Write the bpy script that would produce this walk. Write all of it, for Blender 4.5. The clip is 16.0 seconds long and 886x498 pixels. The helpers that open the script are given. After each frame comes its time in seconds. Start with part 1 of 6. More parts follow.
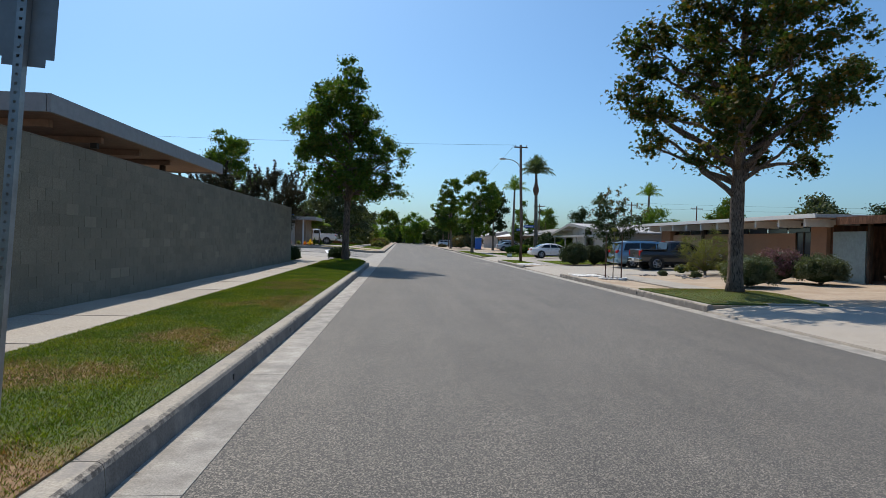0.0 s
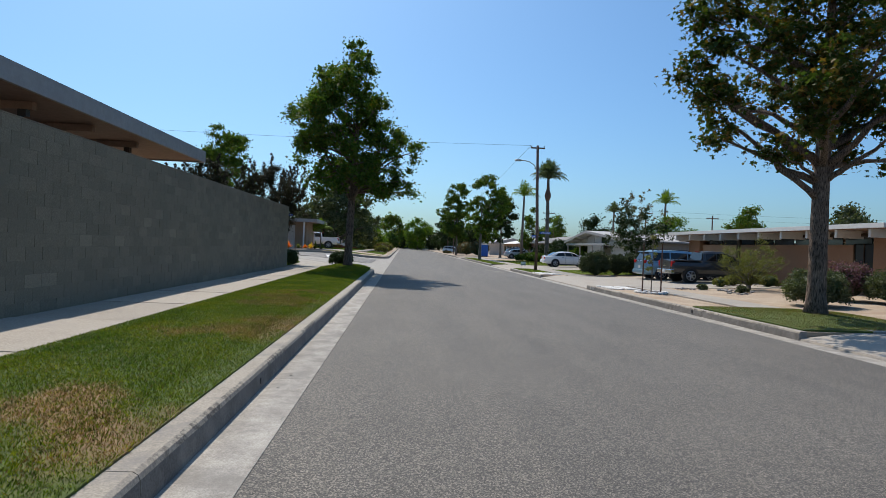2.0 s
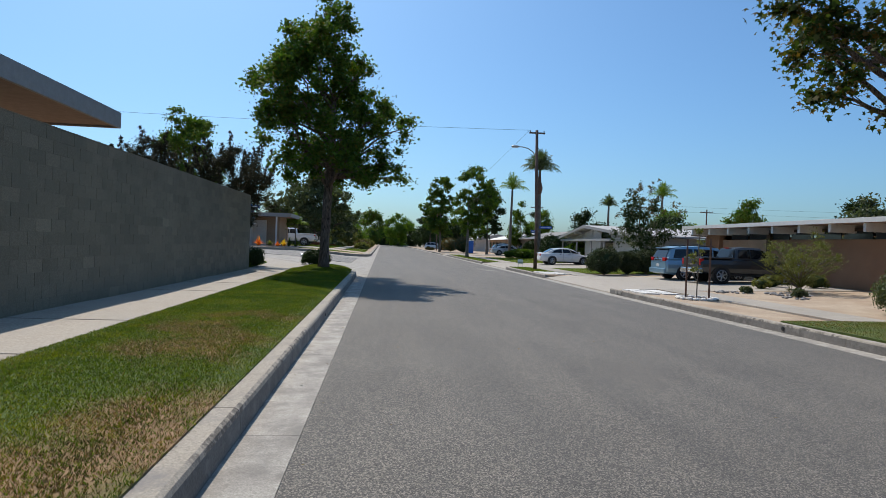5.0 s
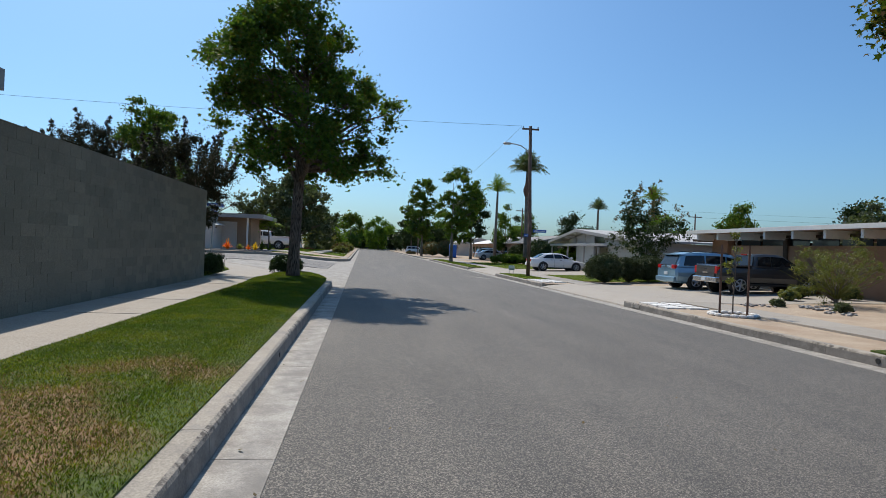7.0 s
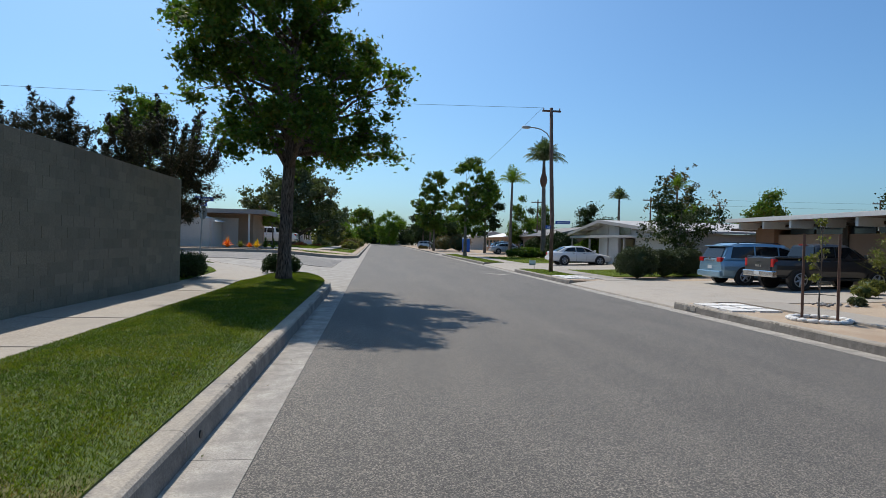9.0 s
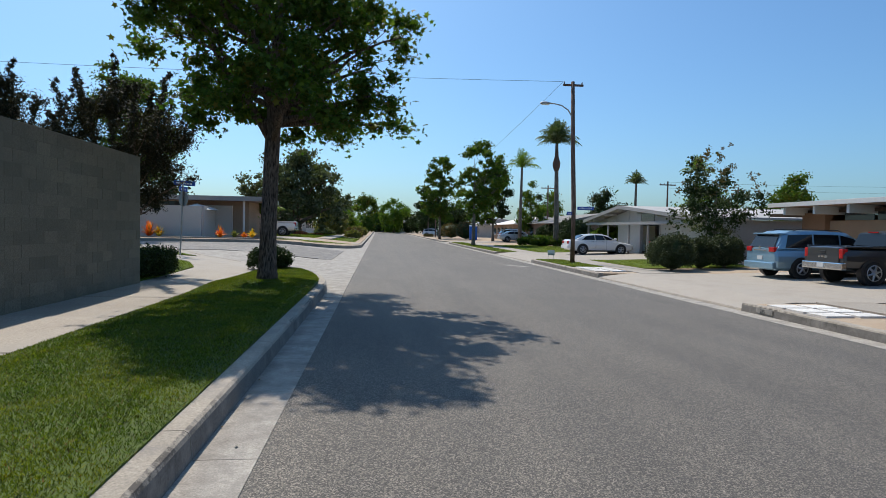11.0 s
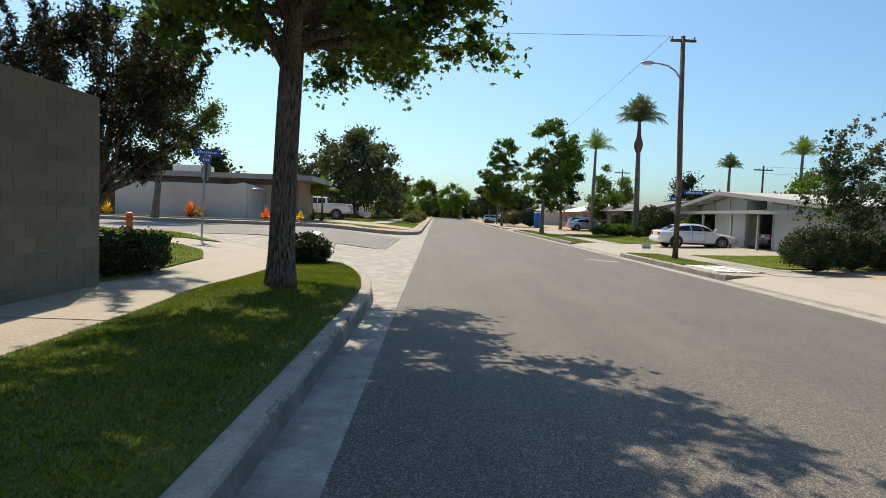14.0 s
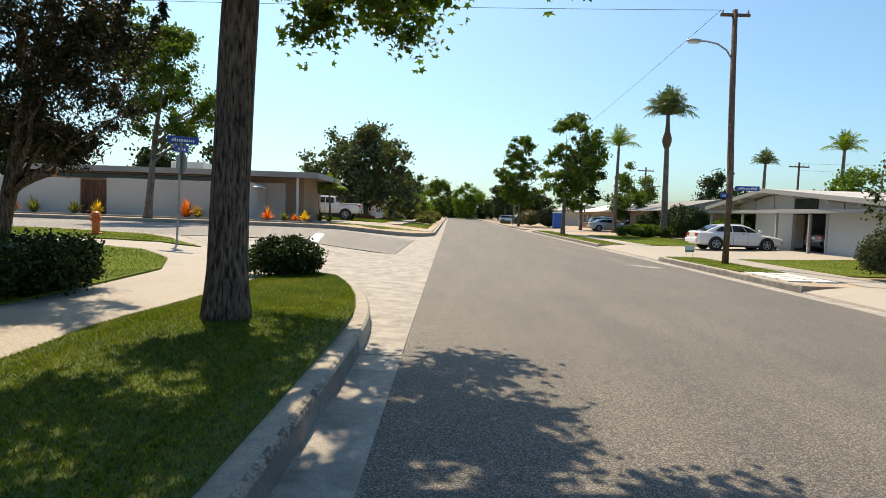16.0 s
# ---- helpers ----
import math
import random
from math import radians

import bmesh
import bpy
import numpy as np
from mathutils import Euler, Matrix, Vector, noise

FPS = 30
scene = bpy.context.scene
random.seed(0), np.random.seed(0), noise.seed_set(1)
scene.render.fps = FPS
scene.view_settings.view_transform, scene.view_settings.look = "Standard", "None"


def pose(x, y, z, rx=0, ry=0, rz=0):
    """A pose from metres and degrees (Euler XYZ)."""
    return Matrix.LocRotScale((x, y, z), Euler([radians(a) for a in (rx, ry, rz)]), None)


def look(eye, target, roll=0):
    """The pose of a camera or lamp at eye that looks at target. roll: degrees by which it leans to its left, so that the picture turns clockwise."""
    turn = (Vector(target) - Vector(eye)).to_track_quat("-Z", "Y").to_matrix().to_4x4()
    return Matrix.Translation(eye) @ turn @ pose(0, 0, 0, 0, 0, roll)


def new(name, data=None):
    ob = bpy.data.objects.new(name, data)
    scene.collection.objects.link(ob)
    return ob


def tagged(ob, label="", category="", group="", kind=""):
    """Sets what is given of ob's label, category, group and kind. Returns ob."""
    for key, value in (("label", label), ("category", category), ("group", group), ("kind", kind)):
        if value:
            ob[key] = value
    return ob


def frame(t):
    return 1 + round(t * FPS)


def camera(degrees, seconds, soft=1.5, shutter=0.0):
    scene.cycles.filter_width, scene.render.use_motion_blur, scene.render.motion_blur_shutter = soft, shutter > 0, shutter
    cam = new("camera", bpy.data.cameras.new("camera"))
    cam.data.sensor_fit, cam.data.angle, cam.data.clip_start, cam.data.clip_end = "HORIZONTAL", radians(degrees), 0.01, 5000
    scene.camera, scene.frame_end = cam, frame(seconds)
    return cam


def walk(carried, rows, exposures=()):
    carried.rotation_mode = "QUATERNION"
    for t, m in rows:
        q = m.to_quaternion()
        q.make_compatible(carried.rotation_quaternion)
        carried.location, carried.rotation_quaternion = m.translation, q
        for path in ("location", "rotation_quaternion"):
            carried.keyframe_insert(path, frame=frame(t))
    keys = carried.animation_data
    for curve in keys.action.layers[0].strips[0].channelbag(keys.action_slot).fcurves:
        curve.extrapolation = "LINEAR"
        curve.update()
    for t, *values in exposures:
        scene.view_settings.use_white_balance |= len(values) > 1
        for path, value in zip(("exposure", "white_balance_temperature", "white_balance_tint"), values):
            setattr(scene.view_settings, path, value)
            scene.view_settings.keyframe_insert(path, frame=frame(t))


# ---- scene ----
cam = camera(73.0, 16.0, 0.8)
PATH = [
    (0, (0.213, -2.026, 1.494), (0.355, -0.032, 1.464), 1.3),
    (0.5, (0.138, -1.247, 1.475), (0.277, 0.748, 1.451), 1.3),
    (1, (0.064, -0.401, 1.456), (0.194, 1.595, 1.436), 1.7),
    (1.5, (-0.011, 0.478, 1.437), (0.122, 2.473, 1.423), 2.0),
    (2, (-0.121, 1.327, 1.429), (0.013, 3.322, 1.42), 2.3),
    (2.5, (-0.232, 2.143, 1.421), (-0.093, 4.138, 1.412), 2.3),
    (3, (-0.342, 2.988, 1.413), (-0.189, 4.982, 1.397), 2.6),
    (3.5, (-0.452, 3.801, 1.405), (-0.283, 5.794, 1.386), 2.4),
    (4, (-0.458, 4.681, 1.416), (-0.275, 6.672, 1.391), 2.3),
    (6.5, (-0.465, 8.601, 1.43), (-0.216, 10.585, 1.425), 2.1),
    (7, (-0.48, 9.558, 1.46), (-0.211, 11.54, 1.456), 2.3),
    (7.5, (-0.43, 10.393, 1.485), (-0.17, 12.376, 1.483), 1.9),
    (8, (-0.322, 11.094, 1.542), (-0.068, 13.078, 1.533), 2.1),
    (8.5, (-0.3, 11.836, 1.535), (-0.059, 13.822, 1.516), 2.2),
    (9, (-0.232, 12.631, 1.484), (-0.002, 14.617, 1.459), 1.4),
    (11.5, (-0.24, 16.607, 1.543), (-0.023, 18.594, 1.469), 1.1),
    (12, (-0.276, 17.452, 1.539), (-0.07, 19.44, 1.462), 1.5),
    (12.5, (-0.303, 18.221, 1.519), (-0.12, 20.211, 1.43), 1.3),
    (13, (-0.354, 19.054, 1.503), (-0.208, 21.046, 1.4), 1.3),
    (13.5, (-0.404, 19.891, 1.487), (-0.311, 21.886, 1.376), 1.4),
    (14, (-0.454, 20.7, 1.472), (-0.426, 22.696, 1.353), 2.1),
    (14.5, (-0.505, 21.495, 1.456), (-0.527, 23.491, 1.331), 2.7),
    (15, (-0.6, 22.218, 1.445), (-0.61, 24.214, 1.323), 2.6),
    (15.5, (-0.61, 22.956, 1.435), (-0.621, 24.952, 1.316), 2.3),
    (16, (-0.573, 23.676, 1.424), (-0.591, 25.673, 1.305), 2.0),
]
walk(cam, [(t, look(eye, target, roll)) for t, eye, target, roll in PATH],
     [(0, -0.1, 6250, 10), (9, -0.1, 6200, 10), (12, 0.06, 6400, 10), (13.5, 0.22, 6950, 10), (14.5, 0.4, 7500, 10), (16, 0.5, 7700, 10)])

# ---- world, sun ----
SUN_EL, SUN_AZ = radians(53.0), radians(-20.5)
world = bpy.data.worlds.new("sky_world")
scene.world = world
world.use_nodes = True
wn = world.node_tree.nodes
sky = wn.new("ShaderNodeTexSky")
sky.sky_type, sky.sun_disc = "NISHITA", False
sky.sun_elevation, sky.sun_rotation = SUN_EL, SUN_AZ
sky.air_density, sky.dust_density, sky.ozone_density = 1.0, 1.7, 2.8
bgn = wn["Background"]
bgn.inputs["Strength"].default_value = 0.12
tint = wn.new("ShaderNodeMix")
tint.data_type, tint.blend_type = "RGBA", "MULTIPLY"
tint.inputs[0].default_value, tint.inputs[7].default_value = 1.0, (0.655, 0.945, 1.13, 1)
world.node_tree.links.new(sky.outputs[0], tint.inputs[6])
world.node_tree.links.new(tint.outputs[2], bgn.inputs["Color"])
sun_data = bpy.data.lights.new("sun", "SUN")
sun_data.energy, sun_data.angle, sun_data.color = 4.7, radians(0.53), (1.0, 0.9, 0.77)
sun = new("sun", sun_data)
sun.matrix_world = look((math.sin(SUN_AZ) * math.cos(SUN_EL) * 60, math.cos(SUN_AZ) * math.cos(SUN_EL) * 60, math.sin(SUN_EL) * 60), (0, 0, 0))


# ---- materials ----
def mat(name, color, rough=0.8, metal=0.0, spec=0.5):
    m = bpy.data.materials.new(name)
    m.use_nodes = True
    b = m.node_tree.nodes["Principled BSDF"]
    b.inputs["Base Color"].default_value = (*color, 1)
    b.inputs["Roughness"].default_value = rough
    b.inputs["Metallic"].default_value = metal
    b.inputs["Specular IOR Level"].default_value = spec
    return m


def N(m, kind, **kw):
    n = m.node_tree.nodes.new(kind)
    for key, value in kw.items():
        if key == "scale":
            n.inputs["Scale"].default_value = value
        elif key == "detail":
            n.inputs["Detail"].default_value = value
        elif key == "rough":
            n.inputs["Roughness"].default_value = value
    return n


def link(m, a, b):
    m.node_tree.links.new(a, b)


def ramp(m, fac, stops):
    r = N(m, "ShaderNodeValToRGB")
    e = r.color_ramp.elements
    while len(e) < len(stops):
        e.new(0.5)
    for k, (p, c) in enumerate(stops):
        e[k].position, e[k].color = p, (*c, 1)
    link(m, fac, r.inputs["Fac"])
    return r.outputs["Color"]


def mixc(m, fac, a, b, blend="MIX"):
    x = N(m, "ShaderNodeMix")
    x.data_type, x.blend_type = "RGBA", blend
    for sock, v in ((x.inputs[0], fac), (x.inputs[6], a), (x.inputs[7], b)):
        if isinstance(v, (int, float)):
            sock.default_value = v
        elif isinstance(v, tuple):
            sock.default_value = (*v, 1)
        else:
            link(m, v, sock)
    return x.outputs[2]


def coords(m):
    return N(m, "ShaderNodeNewGeometry").outputs["Position"]


def noise_tex(m, scale, detail=4, rough=0.6, vec=None):
    n = N(m, "ShaderNodeTexNoise", scale=scale, detail=detail, rough=rough)
    link(m, vec or coords(m), n.inputs["Vector"])
    return n.outputs["Fac"]


def rough_surface(name, dark, light, fine=60, coarse=1.2, bump=0.3, rough=0.85, dist=0.004, stain=None, stain_scale=0.5, per_piece=0.0):
    """Mottled mineral surface: grain, broad blotches, optional stains, bump."""
    m = mat(name, light, rough)
    b = m.node_tree.nodes["Principled BSDF"]
    f, c = noise_tex(m, fine, 5, 0.7), noise_tex(m, coarse, 6, 0.65)
    base = ramp(m, c, [(0.3, dark), (0.7, light)])
    grain = ramp(m, f, [(0.3, (0.62, 0.62, 0.62)), (0.7, (1.25, 1.25, 1.25))])
    col = mixc(m, 1.0, base, grain, "MULTIPLY")
    if stain:
        s = ramp(m, noise_tex(m, stain_scale, 7, 0.7), [(0.48, (0, 0, 0)), (0.68, (1, 1, 1))])
        col = mixc(m, s, col, stain)
    if per_piece:
        o = N(m, "ShaderNodeObjectInfo").outputs["Random"]
        v = ramp(m, o, [(0, (1 - per_piece,) * 3), (1, (1 + per_piece,) * 3)])
        col = mixc(m, 1.0, col, v, "MULTIPLY")
    link(m, col, b.inputs["Base Color"])
    bp = N(m, "ShaderNodeBump")
    bp.inputs["Strength"].default_value, bp.inputs["Distance"].default_value = bump, dist
    link(m, f, bp.inputs["Height"])
    link(m, bp.outputs["Normal"], b.inputs["Normal"])
    return m


def asphalt_mat(name, dark, light):
    m = rough_surface(name, dark, light, fine=70, coarse=0.35, bump=0.6, rough=0.8, dist=0.006)
    b = m.node_tree.nodes["Principled BSDF"]
    v = N(m, "ShaderNodeTexVoronoi", scale=108)
    link(m, coords(m), v.inputs["Vector"])
    old = b.inputs["Base Color"].links[0].from_socket
    spk = ramp(m, v.outputs["Color"], [(0.0, (0.32, 0.32, 0.32)), (0.5, (0.85, 0.84, 0.82)), (0.95, (2.9, 2.72, 2.5))])
    col = mixc(m, 1.0, old, spk, "MULTIPLY")
    cr = N(m, "ShaderNodeMapping")
    cr.inputs["Scale"].default_value = (1.4, 0.12, 1)
    link(m, coords(m), cr.inputs["Vector"])
    lanes = ramp(m, noise_tex(m, 1.0, 3, 0.5, cr.outputs["Vector"]), [(0.35, (0.9, 0.9, 0.9)), (0.65, (1.08, 1.07, 1.05))])
    link(m, mixc(m, 1.0, col, lanes, "MULTIPLY"), b.inputs["Base Color"])
    return m


def leaf_mat(name, colors, trans=0.35, rough=0.5, patch=0.0):
    """Leaves: each island its own tint, light passing through."""
    m = mat(name, colors[0], max(rough, 0.58), spec=0.2)
    b, out = m.node_tree.nodes["Principled BSDF"], m.node_tree.nodes["Material Output"]
    rnd = N(m, "ShaderNodeNewGeometry").outputs["Random Per Island"]
    k = len(colors)
    col = ramp(m, rnd, [(q / max(1, k - 1), c) for q, c in enumerate(colors)])
    if patch:
        broad = ramp(m, noise_tex(m, 1.3, 5, 0.7), [(0.35, (1 - patch, 1 - patch * 0.6, 1 - patch * 0.5)), (0.5, (1, 1, 1)), (0.68, (1 + patch * 1.3, 1 + patch * 0.6, 1))])
        tufts = ramp(m, noise_tex(m, 26, 3, 0.7), [(0.35, (0.35,) * 3), (0.55, (1.1,) * 3), (0.75, (1.75, 1.65, 1.2))])
        col = mixc(m, 1.0, mixc(m, 1.0, col, broad, "MULTIPLY"), tufts, "MULTIPLY")
    link(m, col, b.inputs["Base Color"])
    t = N(m, "ShaderNodeBsdfTranslucent")
    link(m, mixc(m, 1.0, col, (1.25, 1.45, 0.5), "MULTIPLY"), t.inputs["Color"])
    mx = N(m, "ShaderNodeMixShader")
    mx.inputs[0].default_value = trans
    link(m, b.outputs[0], mx.inputs[1])
    link(m, t.outputs[0], mx.inputs[2])
    link(m, mx.outputs[0], out.inputs["Surface"])
    return m


def bark_mat(name, dark, light, sx=22):
    m = mat(name, light, 0.9, spec=0.2)
    b = m.node_tree.nodes["Principled BSDF"]
    mp = N(m, "ShaderNodeMapping")
    mp.inputs["Scale"].default_value = (1, 1, 0.17)
    link(m, coords(m), mp.inputs["Vector"])
    f = noise_tex(m, sx, 6, 0.62, mp.outputs["Vector"])
    broad = ramp(m, noise_tex(m, 2.2, 5, 0.65), [(0.3, (0.7,) * 3), (0.7, (1.25, 1.22, 1.18))])
    col = mixc(m, 1.0, ramp(m, f, [(0.38, dark), (0.5, tuple(0.6 * c for c in light)), (0.64, light)]), broad, "MULTIPLY")
    link(m, col, b.inputs["Base Color"])
    bp = N(m, "ShaderNodeBump")
    bp.inputs["Strength"].default_value, bp.inputs["Distance"].default_value = 1.0, 0.04
    link(m, f, bp.inputs["Height"])
    link(m, bp.outputs["Normal"], b.inputs["Normal"])
    return m


def lawn_mat(name):
    """Soil under the mown grass: green-brown, tan where an attribute says that it is dry."""
    m = mat(name, (0.05, 0.08, 0.02), 0.95)
    b = m.node_tree.nodes["Principled BSDF"]
    q = noise_tex(m, 14, 5, 0.65)
    green = ramp(m, q, [(0.3, (0.045, 0.065, 0.012)), (0.6, (0.08, 0.115, 0.016)), (0.85, (0.11, 0.14, 0.025))])
    dry = ramp(m, q, [(0.3, (0.17, 0.1, 0.05)), (0.7, (0.32, 0.2, 0.1))])
    at = N(m, "ShaderNodeAttribute")
    at.attribute_name = "dry"
    link(m, mixc(m, at.outputs["Fac"], green, dry), b.inputs["Base Color"])
    return m


def paint(name, color, rough=0.25, metal=0.0, coat=0.0, dirt=0.0):
    m = mat(name, color, rough, metal)
    b = m.node_tree.nodes["Principled BSDF"]
    b.inputs["Coat Weight"].default_value = coat
    n = ramp(m, noise_tex(m, 6, 5, 0.7), [(0.3, (1 - dirt,) * 3), (0.7, (1 + dirt * 0.4,) * 3)])
    link(m, mixc(m, 1.0, color, n, "MULTIPLY"), b.inputs["Base Color"])
    return m


M = {}
M["asphalt"] = asphalt_mat("asphalt", (0.092, 0.085, 0.076), (0.118, 0.11, 0.098))
M["asphalt_side"] = asphalt_mat("asphalt_side", (0.125, 0.12, 0.115), (0.165, 0.158, 0.15))
M["concrete"] = rough_surface("concrete", (0.32, 0.28, 0.23), (0.42, 0.37, 0.305), 45, 0.9, 0.25, per_piece=0.07, stain=(0.3, 0.27, 0.23), stain_scale=0.9)
M["gutter"] = rough_surface("gutter_concrete", (0.24, 0.215, 0.185), (0.44, 0.405, 0.35), 80, 3.4, 0.6, per_piece=0.08, stain=(0.2, 0.183, 0.16), stain_scale=2.3)
M["kerb"] = rough_surface("kerb_concrete", (0.31, 0.27, 0.215), (0.41, 0.36, 0.29), 60, 1.7, 0.35, per_piece=0.06, stain=(0.22, 0.2, 0.18), stain_scale=2.4)
M["kerb_face"] = rough_surface("kerb_face", (0.13, 0.115, 0.1), (0.22, 0.2, 0.175), 60, 1.7, 0.35, per_piece=0.06, stain=(0.27, 0.245, 0.21), stain_scale=3.1)
M["kerb_nose"] = rough_surface("chipped_kerb_nose", (0.31, 0.27, 0.215), (0.4, 0.35, 0.285), 60, 1.7, 0.5, per_piece=0.06)
chip_b = M["kerb_nose"].node_tree.nodes["Principled BSDF"]
chip_old = chip_b.inputs["Base Color"].links[0].from_socket
chip_f = mixc(M["kerb_nose"], 1.0, ramp(M["kerb_nose"], noise_tex(M["kerb_nose"], 0.5, 2, 0.5), [(0.42, (0, 0, 0)), (0.55, (1, 1, 1))]), ramp(M["kerb_nose"], noise_tex(M["kerb_nose"], 9, 6, 0.75), [(0.46, (0, 0, 0)), (0.56, (1, 1, 1))]), "MULTIPLY")
link(M["kerb_nose"], mixc(M["kerb_nose"], chip_f, chip_old, (0.1, 0.085, 0.07)), chip_b.inputs["Base Color"])
M["block"] = rough_surface("block", (0.2, 0.165, 0.112), (0.27, 0.225, 0.155), 55, 1.0, 0.5, per_piece=0.13, stain=(0.17, 0.145, 0.1), stain_scale=0.5)
M["mortar"] = rough_surface("mortar", (0.17, 0.143, 0.1), (0.23, 0.195, 0.14), 90, 2, 0.5)
M["dirt"] = rough_surface("decomposed_granite", (0.36, 0.27, 0.185), (0.49, 0.385, 0.275), 50, 0.9, 0.6, 0.95, 0.01, stain=(0.33, 0.23, 0.15), stain_scale=0.6)
M["soil"] = rough_surface("soil", (0.16, 0.11, 0.075), (0.27, 0.2, 0.14), 40, 1.1, 0.6, 0.95, 0.012)
M["ground"] = rough_surface("far_ground", (0.2, 0.17, 0.11), (0.28, 0.24, 0.16), 6, 0.05, 0.3, 0.95, 0.02)
M["white_stone"] = rough_surface("white_stone", (0.62, 0.6, 0.56), (0.76, 0.74, 0.7), 40, 3, 0.3, per_piece=0.1)
M["lawn_soil"] = lawn_mat("lawn_ground")
M["turf"] = rough_surface("turf", (0.1, 0.14, 0.022), (0.17, 0.21, 0.035), 40, 0.7, 0.5, 0.95)
M["turf"].node_tree.nodes["Principled BSDF"].inputs["Specular IOR Level"].default_value = 0.1
M["lawn"] = leaf_mat("grass_blades", [(0.06, 0.09, 0.007), (0.105, 0.15, 0.011), (0.17, 0.215, 0.016), (0.24, 0.255, 0.025)], 0.3, 0.6, 0.4)
M["lawn_dry"] = leaf_mat("straw_blades", [(0.2, 0.11, 0.05), (0.26, 0.15, 0.065), (0.34, 0.22, 0.11), (0.22, 0.18, 0.05), (0.16, 0.15, 0.035)], 0.2, 0.7, 0.25)
M["bark"] = bark_mat("bark", (0.04, 0.028, 0.021), (0.27, 0.2, 0.155), 42)
M["bark_pale"] = bark_mat("bark_pale", (0.12, 0.1, 0.08), (0.27, 0.235, 0.195))
M["leaf"] = leaf_mat("sweetgum_leaf", [(0.04, 0.08, 0.014), (0.06, 0.115, 0.018), (0.085, 0.15, 0.022), (0.13, 0.18, 0.028), (0.06, 0.1, 0.016), (0.16, 0.13, 0.025)], 0.4)
M["leaf_autumn"] = leaf_mat("sweetgum_leaf_turning", [(0.03, 0.052, 0.01), (0.045, 0.072, 0.014), (0.03, 0.05, 0.01), (0.065, 0.085, 0.02), (0.17, 0.09, 0.025), (0.05, 0.07, 0.015)], 0.4)
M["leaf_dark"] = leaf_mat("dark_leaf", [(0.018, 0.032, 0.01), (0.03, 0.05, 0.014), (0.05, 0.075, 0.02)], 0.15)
M["leaf_olive"] = leaf_mat("olive_leaf", [(0.06, 0.07, 0.035), (0.1, 0.115, 0.06), (0.15, 0.16, 0.09)], 0.25)
M["bush_leaf"] = leaf_mat("clipped_bush_leaf", [(0.035, 0.045, 0.02), (0.06, 0.075, 0.03), (0.09, 0.105, 0.05)], 0.15)
M["leaf_bright"] = leaf_mat("bright_leaf", [(0.07, 0.13, 0.015), (0.11, 0.18, 0.02), (0.16, 0.22, 0.03)], 0.35)
M["leaf_dry"] = leaf_mat("yellow_green_leaf", [(0.12, 0.13, 0.035), (0.18, 0.18, 0.05), (0.24, 0.22, 0.07)], 0.3)
M["leaf_palm"] = leaf_mat("palm_leaflet", [(0.06, 0.085, 0.045), (0.085, 0.115, 0.06), (0.12, 0.15, 0.08)], 0.25)
M["leaf_rust"] = leaf_mat("rust_leaf", [(0.1, 0.07, 0.03), (0.16, 0.1, 0.04), (0.07, 0.08, 0.025)], 0.25)
M["leaf_purple"] = leaf_mat("mauve_flower", [(0.28, 0.12, 0.16), (0.2, 0.09, 0.12), (0.12, 0.1, 0.06)], 0.2)
M["leaf_red"] = leaf_mat("red_flower", [(0.3, 0.05, 0.04), (0.4, 0.1, 0.05), (0.09, 0.12, 0.03)], 0.25)
M["conifer"] = leaf_mat("juniper_spray", [(0.018, 0.02, 0.009), (0.035, 0.034, 0.015), (0.06, 0.045, 0.022)], 0.1)
M["flower_orange"] = leaf_mat("bromeliad_orange", [(0.75, 0.1, 0.02), (0.8, 0.2, 0.03), (0.7, 0.3, 0.04)], 0.35)
M["flower_yellow"] = leaf_mat("bromeliad_yellow", [(0.75, 0.4, 0.03), (0.8, 0.5, 0.05), (0.5, 0.4, 0.05)], 0.35)
M["fascia"] = paint("fascia_grey", (0.3, 0.29, 0.28), 0.6, dirt=0.15)
M["soffit"] = paint("soffit_brown", (0.3, 0.2, 0.145), 0.7, dirt=0.25)
M["roof_grey"] = rough_surface("roof_gravel", (0.38, 0.37, 0.36), (0.5, 0.49, 0.47), 30, 0.7, 0.4)
M["white"] = paint("white_paint", (0.68, 0.66, 0.62), 0.6, dirt=0.08)
M["cream"] = rough_surface("cream_stucco", (0.6, 0.54, 0.47), (0.68, 0.62, 0.55), 70, 0.6, 0.3, 0.9)
M["far_tan"] = rough_surface("dull_tan_stucco", (0.2, 0.15, 0.11), (0.27, 0.2, 0.15), 60, 0.5, 0.3, 0.9)
M["roof_dull"] = rough_surface("dull_roof_gravel", (0.2, 0.19, 0.18), (0.28, 0.27, 0.25), 30, 0.7, 0.4)
M["tan"] = rough_surface("tan_stucco", (0.25, 0.135, 0.075), (0.33, 0.18, 0.1), 60, 0.5, 0.3, 0.9)
M["peach"] = rough_surface("peach_stucco", (0.3, 0.2, 0.13), (0.38, 0.26, 0.17), 60, 0.6, 0.3, 0.9)
M["brown_wood"] = bark_mat("brown_wood", (0.1, 0.05, 0.03), (0.2, 0.1, 0.06), 8)
M["dark_wood"] = bark_mat("dark_wood", (0.04, 0.028, 0.02), (0.1, 0.07, 0.05), 8)
M["teal"] = paint("pale_green_panel", (0.28, 0.33, 0.3), 0.6, dirt=0.2)
M["steel"] = paint("galvanised_steel", (0.32, 0.33, 0.33), 0.45, 0.7, dirt=0.3)
